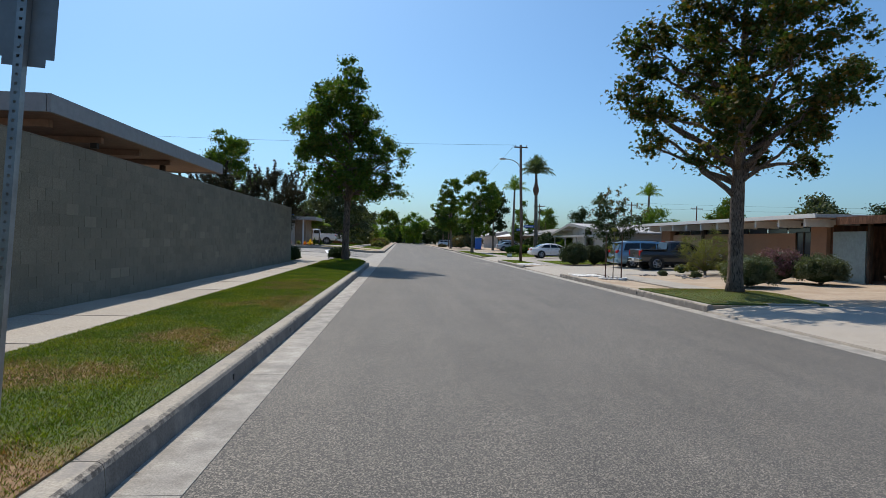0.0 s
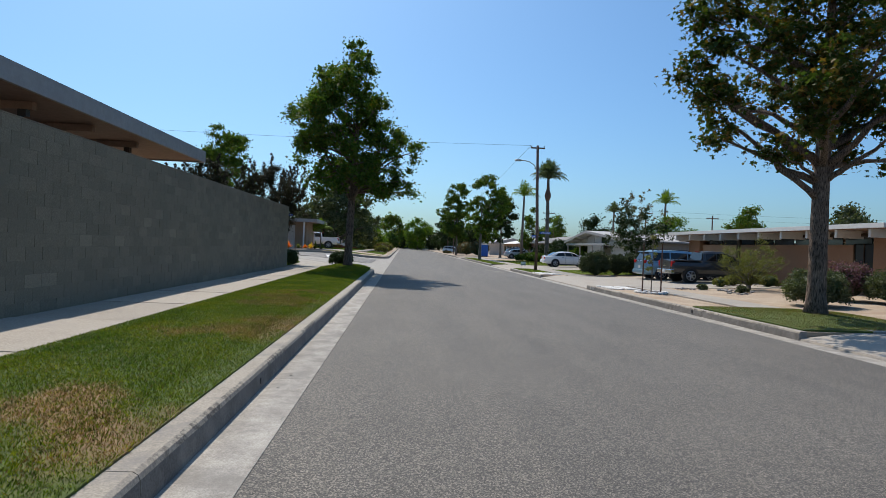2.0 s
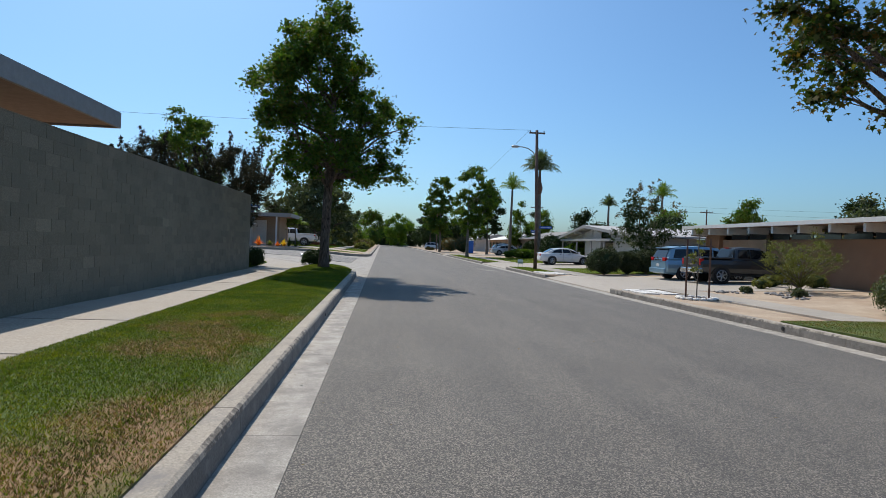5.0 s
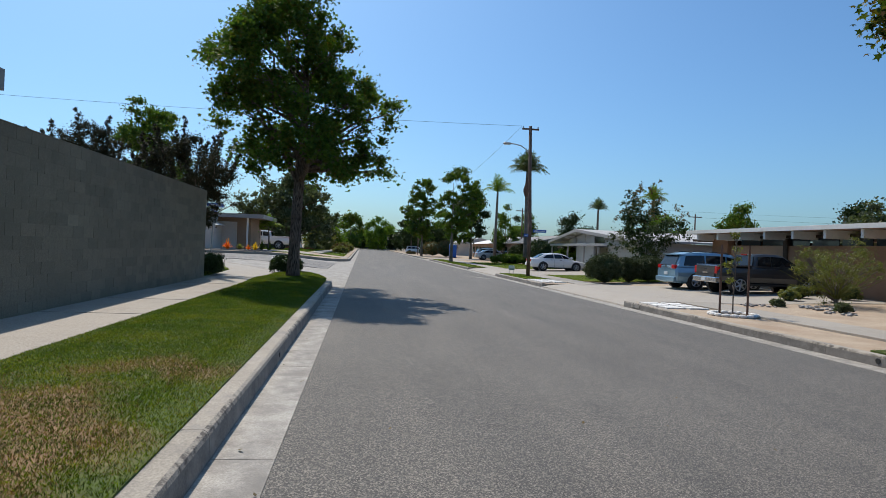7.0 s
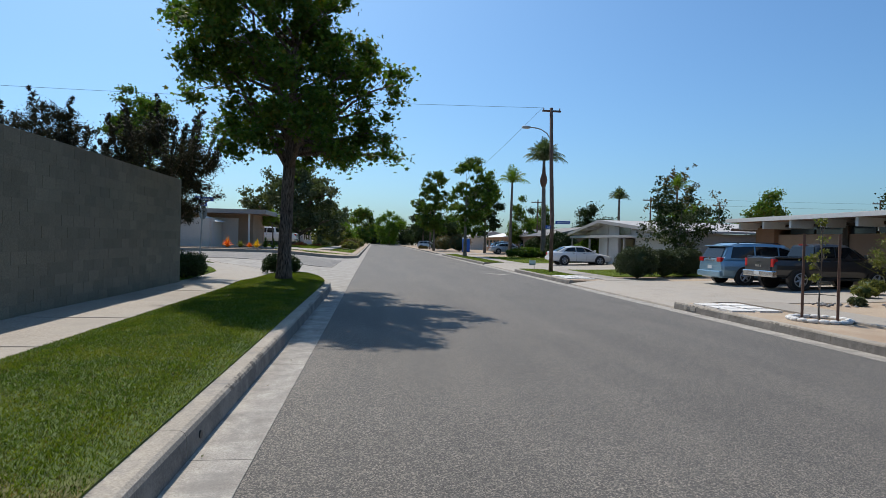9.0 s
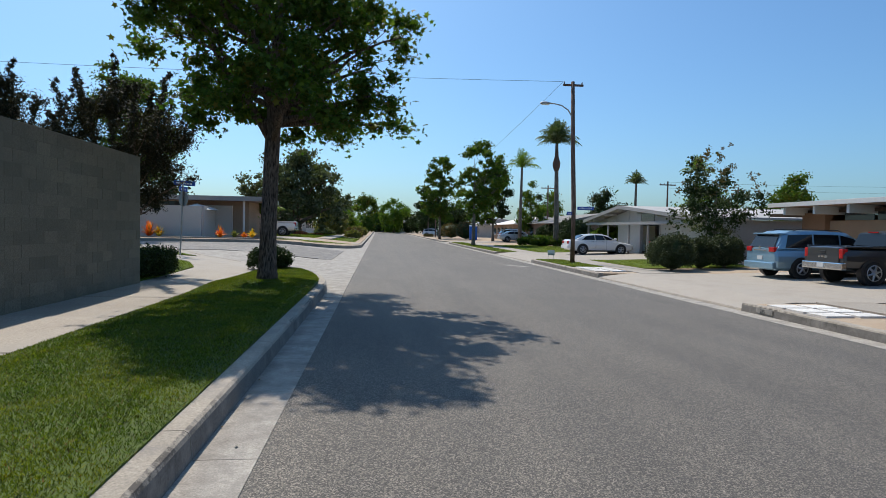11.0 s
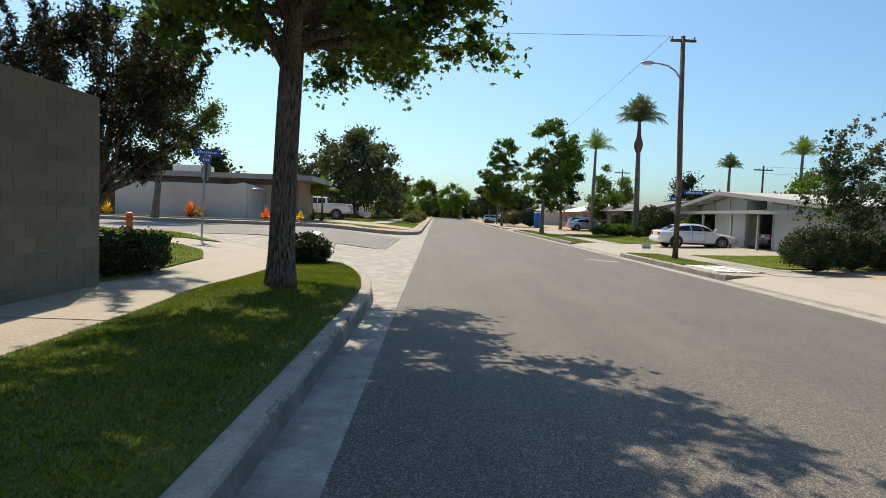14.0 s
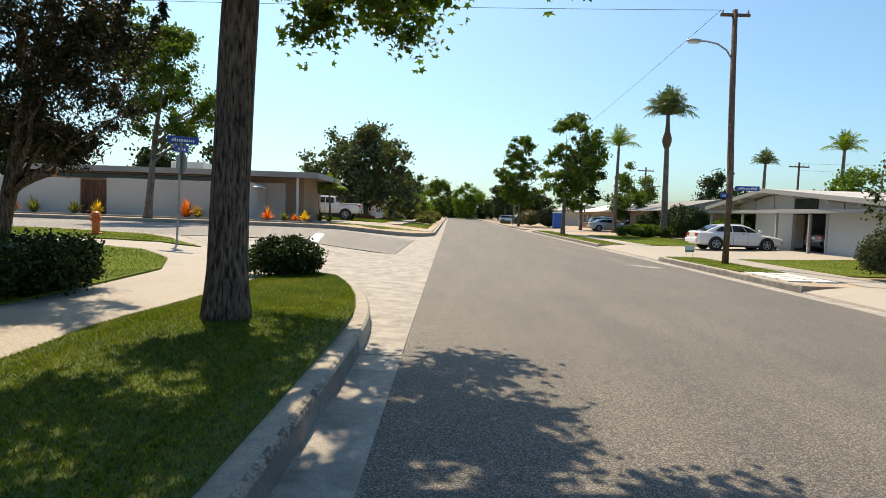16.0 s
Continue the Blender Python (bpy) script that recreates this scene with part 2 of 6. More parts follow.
M["alu"] = paint("sign_back_aluminium", (0.22, 0.225, 0.23), 0.5, 0.5, dirt=0.2)
M["pole"] = bark_mat("rusty_pole", (0.13, 0.085, 0.065), (0.25, 0.17, 0.135), 14)
M["lamp_head"] = paint("lamp_grey", (0.4, 0.4, 0.39), 0.5, 0.3, dirt=0.1)
M["blue_sign"] = paint("blue_sign", (0.015, 0.09, 0.42), 0.4, dirt=0.1)
M["sign_white"] = paint("sign_white", (0.75, 0.76, 0.77), 0.5)
M["hydrant"] = paint("orange_hydrant", (0.72, 0.15, 0.03), 0.45, dirt=0.25)
M["tyre"] = paint("tyre_rubber", (0.018, 0.018, 0.018), 0.85)
M["rim"] = paint("alloy_rim", (0.45, 0.45, 0.46), 0.35, 0.8)
M["rim_dark"] = paint("rim_shadow", (0.02, 0.02, 0.02), 0.6)
M["car_glass"] = paint("tinted_glass", (0.012, 0.014, 0.016), 0.06)
M["chrome"] = paint("chrome", (0.6, 0.6, 0.6), 0.15, 1.0)
M["black_trim"] = paint("black_trim", (0.02, 0.02, 0.021), 0.5)
M["tail"] = paint("red_lamp", (0.45, 0.015, 0.015), 0.15)
M["plate"] = paint("plate_white", (0.6, 0.6, 0.58), 0.5)
M["car_white"] = paint("pearl_white", (0.83, 0.82, 0.8), 0.22, coat=0.6)
M["car_silver"] = paint("silver_paint", (0.52, 0.54, 0.55), 0.3, 0.5, 0.5)
M["car_grey"] = paint("dark_grey_paint", (0.05, 0.051, 0.053), 0.3, 0.4, 0.5)
M["car_blue"] = paint("pale_blue_paint", (0.27, 0.42, 0.52), 0.28, 0.45, 0.6)
M["car_black"] = paint("dark_car_paint", (0.02, 0.02, 0.025), 0.25, 0.0, 0.6)
M["window"] = paint("dark_window", (0.03, 0.035, 0.04), 0.08)
M["curtain"] = paint("pale_curtain", (0.42, 0.42, 0.4), 0.8, dirt=0.2)
M["wire"] = paint("black_cable", (0.03, 0.03, 0.03), 0.6)
M["blue_plastic"] = paint("blue_plastic", (0.02, 0.13, 0.5), 0.5)
M["stake"] = paint("rusty_stake", (0.14, 0.075, 0.05), 0.8, dirt=0.3)
M["cobble"] = rough_surface("grey_cobble", (0.2, 0.19, 0.18), (0.36, 0.34, 0.32), 30, 4, 0.3, per_piece=0.25)
M["grey_white"] = paint("grey_white_boards", (0.42, 0.42, 0.41), 0.6, dirt=0.1)
M["umbrella"] = paint("white_canvas", (0.78, 0.77, 0.74), 0.8)


# ---- mesh helpers ----
def part(name, bm, material, parent=None, label="", smooth=False):
    """Link a bmesh as one mesh object, under its thing."""
    me = bpy.data.meshes.new(name)
    bm.to_mesh(me)
    bm.free()
    if smooth:
        me.polygons.foreach_set("use_smooth", [True] * len(me.polygons))
    me.materials.append(material)
    ob = new(name, me)
    ob.parent = parent
    if label:
        ob["label"] = label
    return ob


def raw(name, verts, faces, material, parent=None, smooth=False):
    me = bpy.data.meshes.new(name)
    me.from_pydata(verts, [], faces)
    if smooth:
        me.polygons.foreach_set("use_smooth", [True] * len(me.polygons))
    me.materials.append(material)
    ob = new(name, me)
    ob.parent = parent
    return ob


def empty(name, m, label, category, group=""):
    e = new(name)
    e.matrix_world = m
    return tagged(e, label, category, group)


def add_box(bm, x0, y0, z0, x1, y1, z1, bevel=0.0):
    r = bmesh.ops.create_cube(bm, size=1.0)
    bmesh.ops.transform(bm, matrix=Matrix.LocRotScale(((x0 + x1) / 2, (y0 + y1) / 2, (z0 + z1) / 2), None, (x1 - x0, y1 - y0, z1 - z0)), verts=r["verts"])
    if bevel:
        edges = {e for v in r["verts"] for e in v.link_edges}
        bmesh.ops.bevel(bm, geom=list(edges), offset=bevel, segments=2, affect="EDGES", profile=0.6)
    return bm


def box(x0, y0, z0, x1, y1, z1, bevel=0.0):
    return add_box(bmesh.new(), x0, y0, z0, x1, y1, z1, bevel)


def add_tube(bm, pts, radii, sides=8, cap=True):
    """A tube along points."""
    rings = []
    n = len(pts)
    for k in range(n):
        a = Vector(pts[max(0, k - 1)])
        b = Vector(pts[min(n - 1, k + 1)])
        q = (b - a).to_track_quat("Z", "Y")
        rings.append([bm.verts.new(Vector(pts[k]) + q @ Vector((math.cos(t) * radii[k], math.sin(t) * radii[k], 0))) for t in (2 * math.pi * s / sides for s in range(sides))])
    for a, b in zip(rings, rings[1:]):
        for s in range(sides):
            bm.faces.new((a[s], a[(s + 1) % sides], b[(s + 1) % sides], b[s]))
    if cap:
        bm.faces.new(rings[0][::-1])
        bm.faces.new(rings[-1])
    return bm


def tube(pts, radii, sides=8):
    return add_tube(bmesh.new(), pts, radii, sides)


def sheet(name, outline, zf, material, step=1.0, thick=0.3, kind="structure"):
    """A slab over an outline in plan, its top following the height zf(x, y)."""
    bm = bmesh.new()
    bm.faces.new([bm.verts.new((x, y, 0)) for x, y in outline])
    xs, ys = [p[0] for p in outline], [p[1] for p in outline]
    for axis, lo, hi in ((0, min(xs), max(xs)), (1, min(ys), max(ys))):
        no = (1, 0, 0) if axis == 0 else (0, 1, 0)
        k = lo + step
        while k < hi - 0.01:
            bmesh.ops.bisect_plane(bm, geom=bm.verts[:] + bm.edges[:] + bm.faces[:], plane_co=(k, k, 0), plane_no=no)
            k += step
    bmesh.ops.recalc_face_normals(bm, faces=bm.faces[:])
    if sum(f.normal.z for f in bm.faces) < 0:
        bmesh.ops.reverse_faces(bm, faces=bm.faces[:])
    edge = [e for e in bm.edges if e.is_boundary]
    r = bmesh.ops.extrude_edge_only(bm, edges=edge)
    low = {v for v in r["geom"] if isinstance(v, bmesh.types.BMVert)}
    for v in bm.verts:
        v.co.z = zf(v.co.x, v.co.y) - (thick if v in low else 0)
    bmesh.ops.recalc_face_normals(bm, faces=bm.faces[:])
    ob = part(name, bm, material)
    if kind:
        ob["kind"] = kind
    return ob


def rect(x0, x1, y0, y1):
    return [(x0, y0), (x1, y0), (x1, y1), (x0, y1)]


def smooth01(t):
    t = min(1.0, max(0.0, t))
    return t * t * (3 - 2 * t)


# ---- heights of the ground ----
def road_z(x, y):
    return -0.04 * (x + 1.0) + 0.03 * (1 - ((x - 3.7) / 4.9) ** 2)


def side_z(x, y):
    """Rise of the side street and its corners above the main gutter."""
    return 0.45 * smooth01((y - 30) / 16) * smooth01((-x - 1.5) / 6) * (1 - 0.6 * smooth01((y - 75) / 60))


def left_z(x, y):
    return 0.2 + side_z(x, y)


def right_z(x, y):
    return -0.17 + 0.17 * smooth01((x - 12.5) / 7)


ARC = (-14.1, 29.5)


def corner_drop(x, y):
    """The kerb ramp of the corner."""
    r, a = math.hypot(x - ARC[0], y - ARC[1]), math.degrees(math.atan2(y - ARC[1], x - ARC[0]))
    return 0.16 * smooth01((r - 10.6) / 1.8) * smooth01((a - 24) / 8) * smooth01((62 - a) / 8)


def corner_z(x, y):
    return left_z(x, y) - corner_drop(x, y)


def arc(r, a0, a1, n, c=ARC):
    return [(c[0] + r * math.cos(radians(a0 + (a1 - a0) * k / n)), c[1] + r * math.sin(radians(a0 + (a1 - a0) * k / n))) for k in range(n + 1)]


# ---- ground, road, pavements ----
bmg = bmesh.new()
bmesh.ops.create_grid(bmg, x_segments=1, y_segments=1, size=2500)
bmesh.ops.translate(bmg, verts=bmg.verts[:], vec=(0, 0, -0.75))
tagged(part("ground", bmg, M["ground"]), "dry brown open ground to the horizon", "ground", kind="structure")
tagged(sheet("road", rect(-1.0, 8.4, -30, 240), road_z, M["asphalt"], 1.5), "worn grey asphalt residential road", "road")
tagged(sheet("side_road", [(-2.3, 43.0), (-2.3, 53.4), (-70, 53.4), (-70, 42.3), (-11, 42.5), (-5.1, 43.5)], lambda x, y: side_z(x, y) + 0.03, M["asphalt_side"], 1.5), "grey asphalt side street joining the road", "road")
apron = arc(12.68, 0, 88, 16) + [(-13.6, 42.7), (-11, 42.6), (-5.1, 43.6), (-2.35, 43.1), (-2.35, 53.3), (-9.5, 53.5)] + arc(8.02, -90, 0, 10, (-9.5, 61.6)) + [(-1.0, 61.6), (-1.0, 29.5)]
tagged(sheet("cross_gutter", apron, lambda x, y: side_z(x, y) + 0.012, M["gutter"], 1.5), "pale concrete cross gutter at the street corner", "gutter")
corner = [(-40, 29.35), (-1.62, 29.35)] + arc(12.5, 0, 88, 18) + [(-40, 42.1)]
tagged(sheet("corner_pavement", corner, corner_z, M["concrete"], 1.0), "pale concrete corner pavement with a kerb ramp", "pavement")
far_corner = [(-9.5, 53.8)] + arc(7.8, -90, 0, 10, (-9.5, 61.6)) + [(-1.7, 240), (-90, 240), (-90, 53.8)]
tagged(sheet("far_left_ground", far_corner, left_z, M["dirt"], 4.0), "tan gravelly front gardens", "ground")
tagged(sheet("near_left_ground", rect(-90, -5.45, -30, 29.35), lambda x, y: 0.17, M["soil"], 8.0), "bare soil behind the wall", "ground")
tagged(sheet("right_ground", rect(10.35, 110, -30, 240), lambda x, y: right_z(x, y) - 0.012, M["dirt"], 3.0), "tan decomposed granite yards", "ground")
for y0, y1 in ((-30, 2.4), (14.3, 29.7), (39.7, 50.4), (61.6, 91.9), (99.1, 240)):
    tagged(sheet("parkway", rect(9.03, 10.34, y0, y1), lambda x, y: right_z(x, y) - 0.012, M["dirt"], 3.0), "tan gravel parkway strip beside the kerb", "ground")

# driveways
tagged(sheet("driveway", rect(8.87, 25, 2.5, 14.2), lambda x, y: right_z(x, y) + 0.012 - 0.16 * smooth01((10.2 - x) / 1.4), M["concrete"], 0.7), "pale concrete driveway shaded by a tree", "driveway")
tagged(sheet("driveway", rect(8.87, 20.4, 29.8, 39.6), lambda x, y: right_z(x, y) + 0.012 - 0.16 * smooth01((10.2 - x) / 1.4), M["concrete"], 0.7), "wide sunlit concrete driveway", "driveway")
tagged(sheet("driveway", rect(8.87, 24.5, 50.5, 61.5), lambda x, y: right_z(x, y) + 0.012 - 0.16 * smooth01((10.2 - x) / 1.4), M["concrete"], 0.7), "pale concrete driveway with a white car", "driveway")
tagged(sheet("driveway", rect(8.87, 26, 92, 99), lambda x, y: right_z(x, y) + 0.012 - 0.16 * smooth01((10.2 - x) / 1.4), M["concrete"], 0.9), "distant pale concrete driveway", "driveway")
tagged(sheet("driveway", [(-1.75, 62.5), (-1.75, 66.5), (-16, 66.5), (-16, 61.5), (-6, 59)], lambda x, y: left_z(x, y) + 0.012, M["concrete"], 1.5), "pale concrete driveway by an olive tree", "driveway")

# lawns
LAWN = rect(-3.85, -1.605, -12, 29.4)[1:3] + arc(12.49, 1, 22.5, 6) + [(-3.25, 34.75), (-3.72, 33.6), (-3.85, 31.0), (-3.85, -12)]


def lawn_z(x, y):
    mound = 0.12 * math.exp(-((x + 2.65) ** 2 + (y - 29.3) ** 2) / 1.6)
    edge = 0.02 + 0.035 * smooth01((-1.6 - x) / 0.5) * smooth01((x + 3.85) / 0.5)
    return left_z(x, y) + edge + mound


LAWN_B = [(-5.65, 29.6), (-5.65, 34.2), (-6.2, 35.6), (-7.3, 36.8), (-9.5, 37.6), (-13, 38.0), (-22, 38.0), (-22, 29.6)]
LAWN_C = [(-6.95, 39.0), (-9, 38.9), (-22, 39.1), (-22, 41.5), (-12.5, 41.4), (-9.2, 40.5)]
corner_top = lambda x, y: corner_z(x, y) + 0.03
lawn_top = lambda x, y: left_z(x, y) + 0.03
right_top = lambda x, y: right_z(x, y) + 0.03
tree_lawn = lambda x, y: right_z(x, y) + 0.03 + 0.13 * math.exp(-((x - 11.4) ** 2 + (y - 17.2) ** 2) / 3.0)
LAWNS = [
    ("lawn", LAWN, lawn_z, 0.5, "patchy green and straw-coloured parkway lawn", 7600, 0.024),
    ("lawn", LAWN_B, corner_top, 1.0, "clipped bright green corner lawn", 1100, 0.04),
    ("lawn", LAWN_C, corner_top, 1.0, "narrow green parkway strip on the corner", 1100, 0.04),
    ("lawn", [(9.05, 14.4), (12.6, 14.4), (13.4, 19.0), (12.6, 19.8), (9.05, 19.6)], tree_lawn, 0.5, "shaded half-dry lawn round a street tree", 1500, 0.03),
    ("lawn", rect(9.05, 10.6, 43.6, 50.2), right_top, 2.0, "green parkway strip beside a lamp post", 1100, 0.035),
    ("lawn", rect(12.3, 18.2, 43.0, 50.2), right_top, 2.0, "green front lawn of a white house", 900, 0.035),
    ("lawn", rect(9.05, 10.6, 61.8, 91.0), right_top, 3.0, "green parkway strip", 320, 0.06),
    ("lawn", rect(12.3, 17.5, 61.8, 80.0), right_top, 3.0, "green front lawn", 320, 0.06),
    ("lawn", [(-2.2, 68), (-4.2, 68), (-4.2, 84), (-2.2, 84)], lawn_top, 3.0, "green parkway strip", 320, 0.06),
    ("lawn", [(-5.6, 68), (-12, 66.8), (-13, 95), (-5.6, 95)], lawn_top, 3.0, "shady lawn under an olive tree", 320, 0.06),
    ("lawn", [(-2.2, 61.4), (-4.6, 57.6), (-7.4, 57.6), (-3.2, 62.0)], lawn_top, 3.0, "small green corner lawn strip", 200, 0.06),
]


def inside(px, py, poly):
    hit = np.zeros(len(px), bool)
    n = len(poly)
    for k in range(n):
        (x0, y0), (x1, y1) = poly[k], poly[(k + 1) % n]
        c = ((y0 > py) != (y1 > py)) & (px < (x1 - x0) * (py - y0) / ((y1 - y0) or 1e-9) + x0)
        hit ^= c
    return hit


def soup(name, verts, corners, material, parent=None):
    """A mesh of many loose faces of the same corner count, fast."""
    me = bpy.data.meshes.new(name)
    nv = len(verts)
    nf = nv // corners
    me.vertices.add(nv)
    me.vertices.foreach_set("co", np.asarray(verts, np.float32).ravel())
    me.loops.add(nv)
    me.loops.foreach_set("vertex_index", np.arange(nv, dtype=np.int32))
    me.polygons.add(nf)
    me.polygons.foreach_set("loop_start", np.arange(0, nv, corners, dtype=np.int32))
    me.polygons.foreach_set("loop_total", np.full(nf, corners, np.int32))
    me.update(calc_edges=True)
    me.materials.append(material)
    ob = new(name, me)
    ob.parent = parent
    return ob


rng = np.random.default_rng(7)


DRY = ((-2.25, 12.7, 0.35, 0.45), (-1.85, 10.0, 0.35, 0.8), (-2.3, 9.1, 0.6, 0.35), (-1.85, 5.1, 0.3, 0.4), (-2.3, 5.3, 0.4, 0.3), (-2.35, 13.6, 0.4, 0.4), (-2.2, 15.4, 0.5, 0.3), (-2.9, 3.4, 0.5, 0.4), (-1.75, 1.2, 0.3, 0.4), (-2.9, 14.2, 0.4, 0.4), (-2.5, 5.7, 0.3, 0.25), (-1.75, 10.2, 0.25, 0.7), (-2.6, 12.7, 0.4, 0.5))


def dryness(px, py):
    """How dry the parkway lawn is at each point, 0 to 1."""
    px, py = np.asarray(px, float), np.asarray(py, float)
    f = np.zeros(px.shape)
    wx = px + 0.12 * np.sin(py * 5.1) + 0.07 * np.sin(py * 13 + px * 7)
    wy = py + 0.18 * np.sin(px * 6.3 + 1) + 0.08 * np.sin(px * 17 + py * 5)
    for cx, cy, rx, ry in DRY:
        f = np.maximum(f, np.exp(-(((wx - cx) / rx) ** 2 + ((wy - cy) / ry) ** 2) * 0.5))
    f += 0.1 * (np.sin(px * 4.3 + np.sin(py * 1.9) * 2) * np.sin(py * 2.7 + 1.3)) * (py < 17)
    return np.clip((f - 0.2) * 1.9, 0, 1)


def grass(outline, zf, per_m2, height, patchy):
    xs, ys = [p[0] for p in outline], [p[1] for p in outline]
    x0, x1, y0, y1 = min(xs), max(xs), max(min(ys), -1.0), max(ys)
    n = min(int((x1 - x0) * (y1 - y0) * per_m2), 620000)
    px, py = rng.uniform(x0, x1, n), rng.uniform(y0, y1, n)
    keep = inside(px, py, outline)
    px, py = px[keep], py[keep]
    n = len(px)
    pz = np.array([zf(a, b) for a, b in zip(px, py)])
    a = rng.uniform(0, 2 * np.pi, n)
    h = height * rng.uniform(0.35, 1.2, n)
    w = rng.uniform(0.003, 0.006, n) * (1 + 10 / per_m2 ** 0.5)
    lean = rng.uniform(0.4, 1.9, n) * h
    b = rng.uniform(0, 2 * np.pi, n)
    v = np.empty((n, 3, 3))
    v[:, 0] = np.c_[px - np.cos(a) * w, py - np.sin(a) * w, pz - 0.01]
    v[:, 1] = np.c_[px + np.cos(a) * w, py + np.sin(a) * w, pz - 0.01]
    v[:, 2] = np.c_[px + np.cos(b) * lean, py + np.sin(b) * lean, pz + h]
    is_dry = (rng.uniform(0, 1, n) < dryness(px, py) * 0.62 + 0.05) if patchy else (rng.uniform(0, 1, n) < (0.55 if zf is tree_lawn else 0.04))
    tagged(soup("grass", v[~is_dry].reshape(-1, 3), 3, M["lawn"]), "short mown green grass", "grass", kind="stuff")
    if patchy or zf is tree_lawn:
        tagged(soup("dry_grass", v[is_dry].reshape(-1, 3), 3, M["lawn_dry"]), "straw-coloured dead grass in patches", "grass", kind="stuff")


for nm, outline, zf, step, label, dens, hgt in LAWNS:
    ob = tagged(sheet(nm, outline, zf, M["lawn_soil"] if outline is LAWN or zf is tree_lawn else M["turf"], 0.25 if outline is LAWN else step, 0.15), label, "lawn")
    if outline is LAWN:
        at = ob.data.attributes.new("dry", "FLOAT", "POINT")
        at.data.foreach_set("value", [float(dryness(v.co.x, v.co.y)) for v in ob.data.vertices])
    grass(outline, zf, dens, hgt, outline is LAWN)


# ---- kerbs, gutters, walks, block wall ----
def kerb_piece(name, x_front, side, y0, y1, z_top, drop, z_low, parent):
    """A kerb stone: battered face, rounded nose. side: -1 the road lies towards +x."""
    top = z_top - drop
    prof = [(0.0, z_low - 0.15), (0.0, z_low), (0.012, top - 0.045), (0.024, top - 0.016), (0.052, top), (0.2, top), (0.2, z_low - 0.15)]
    bm = bmesh.new()
    a = [bm.verts.new((x_front + side * px, y0, pz)) for px, pz in prof]
    b = [bm.verts.new((x_front + side * px, y1, pz)) for px, pz in prof]
    for k in range(len(prof)):
        j = (k + 1) % len(prof)
        bm.faces.new((a[k], a[j], b[j], b[k]))
        # faces of full-height kerbs get a darker concrete than their tops
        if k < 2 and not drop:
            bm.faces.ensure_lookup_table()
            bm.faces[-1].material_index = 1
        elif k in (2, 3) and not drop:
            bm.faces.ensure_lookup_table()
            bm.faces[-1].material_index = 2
    bm.faces.new(a[::-1])
    bm.faces.new(b)
    bmesh.ops.recalc_face_normals(bm, faces=bm.faces[:])
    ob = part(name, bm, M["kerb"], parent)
    ob.data.materials.append(M["kerb_face"])
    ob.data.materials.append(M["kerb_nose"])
    return ob


kerb_left = tagged(new("kerb_left"), "weathered concrete kerb with chipped nose", "kerb", kind="structure")
gutter_left = tagged(new("gutter_left"), "pale concrete gutter with joints", "gutter", kind="structure")
y = -13.8
while y < 29.4:
    y1 = min(y + 3.05, 29.5)
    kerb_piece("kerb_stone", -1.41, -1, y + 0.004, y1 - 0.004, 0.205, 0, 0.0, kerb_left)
    bm = box(-1.41, y + 0.004, -0.12, -0.995, y1 - 0.004, 0.012)
    for v in bm.verts:
        if v.co.z > 0:
            v.co.z = 0.008 if v.co.x < -1.2 else road_z(-1.0, 0) + 0.006
    part("gutter_slab", bm, M["gutter"], gutter_left)
    y = y1
# round the corner
for k in range(16):
    a0, a1 = 88 * k / 16, 88 * (k + 1) / 16 - 0.04
    bm = bmesh.new()
    rings = []
    for a in (a0, (a0 + a1) / 2, a1):
        ring = []
        for r, h in ((12.69, -0.2), (12.69, 0.01), (12.675, 0.18), (12.65, 0.203), (12.49, 0.205), (12.49, -0.2)):
            x, yy = ARC[0] + r * math.cos(radians(a)), ARC[1] + r * math.sin(radians(a))
            top = side_z(x, yy) + (h if h < 0.05 else h - min(h - 0.02, corner_drop(ARC[0] + 12.4 * math.cos(radians(a)), ARC[1] + 12.4 * math.sin(radians(a)))))
            ring.append(bm.verts.new((x, yy, top)))
        rings.append(ring)
    for ra, rb in zip(rings, rings[1:]):
        for j in range(6):
            bm.faces.new((ra[j], ra[(j + 1) % 6], rb[(j + 1) % 6], rb[j]))
    bm.faces.new(rings[0][::-1])
    bm.faces.new(rings[-1])
    bmesh.ops.recalc_face_normals(bm, faces=bm.faces[:])
    part("kerb_stone", bm, M["kerb"], kerb_left)
# far corner and far left kerb
kerb_far = tagged(new("kerb_far"), "pale concrete kerb beyond the side street", "kerb", kind="structure")
FAR_K = [(-70, 53.65), (-40, 53.65), (-20, 53.65)] + arc(7.95, -90, 0, 8, (-9.5, 61.6)) + [(-1.55, 90), (-1.55, 140), (-1.55, 240)]
for (xa, ya), (xb, yb) in zip(FAR_K, FAR_K[1:]):
    d = Vector((xb - xa, yb - ya, 0)).normalized()
    nrm = Vector((-d.y, d.x, 0)) * 0.09
    bm = bmesh.new()
    top, low = [], []
    for px, py in ((xa, ya), (xb, yb)):
        for sgn in (-1, 1):
            qx, qy = px + nrm.x * sgn, py + nrm.y * sgn
            top.append(bm.verts.new((qx, qy, left_z(px, py) + 0.01)))
            low.append(bm.verts.new((qx, qy, left_z(px, py) - 0.35)))
    for q in ((0, 1, 3, 2),):
        bm.faces.new([top[i] for i in q])
    for i, j in ((0, 1), (1, 3), (3, 2), (2, 0)):
        bm.faces.new((top[i], top[j], low[j], low[i]))
    bmesh.ops.recalc_face_normals(bm, faces=bm.faces[:])
    part("kerb_stone", bm, M["kerb"], kerb_far)
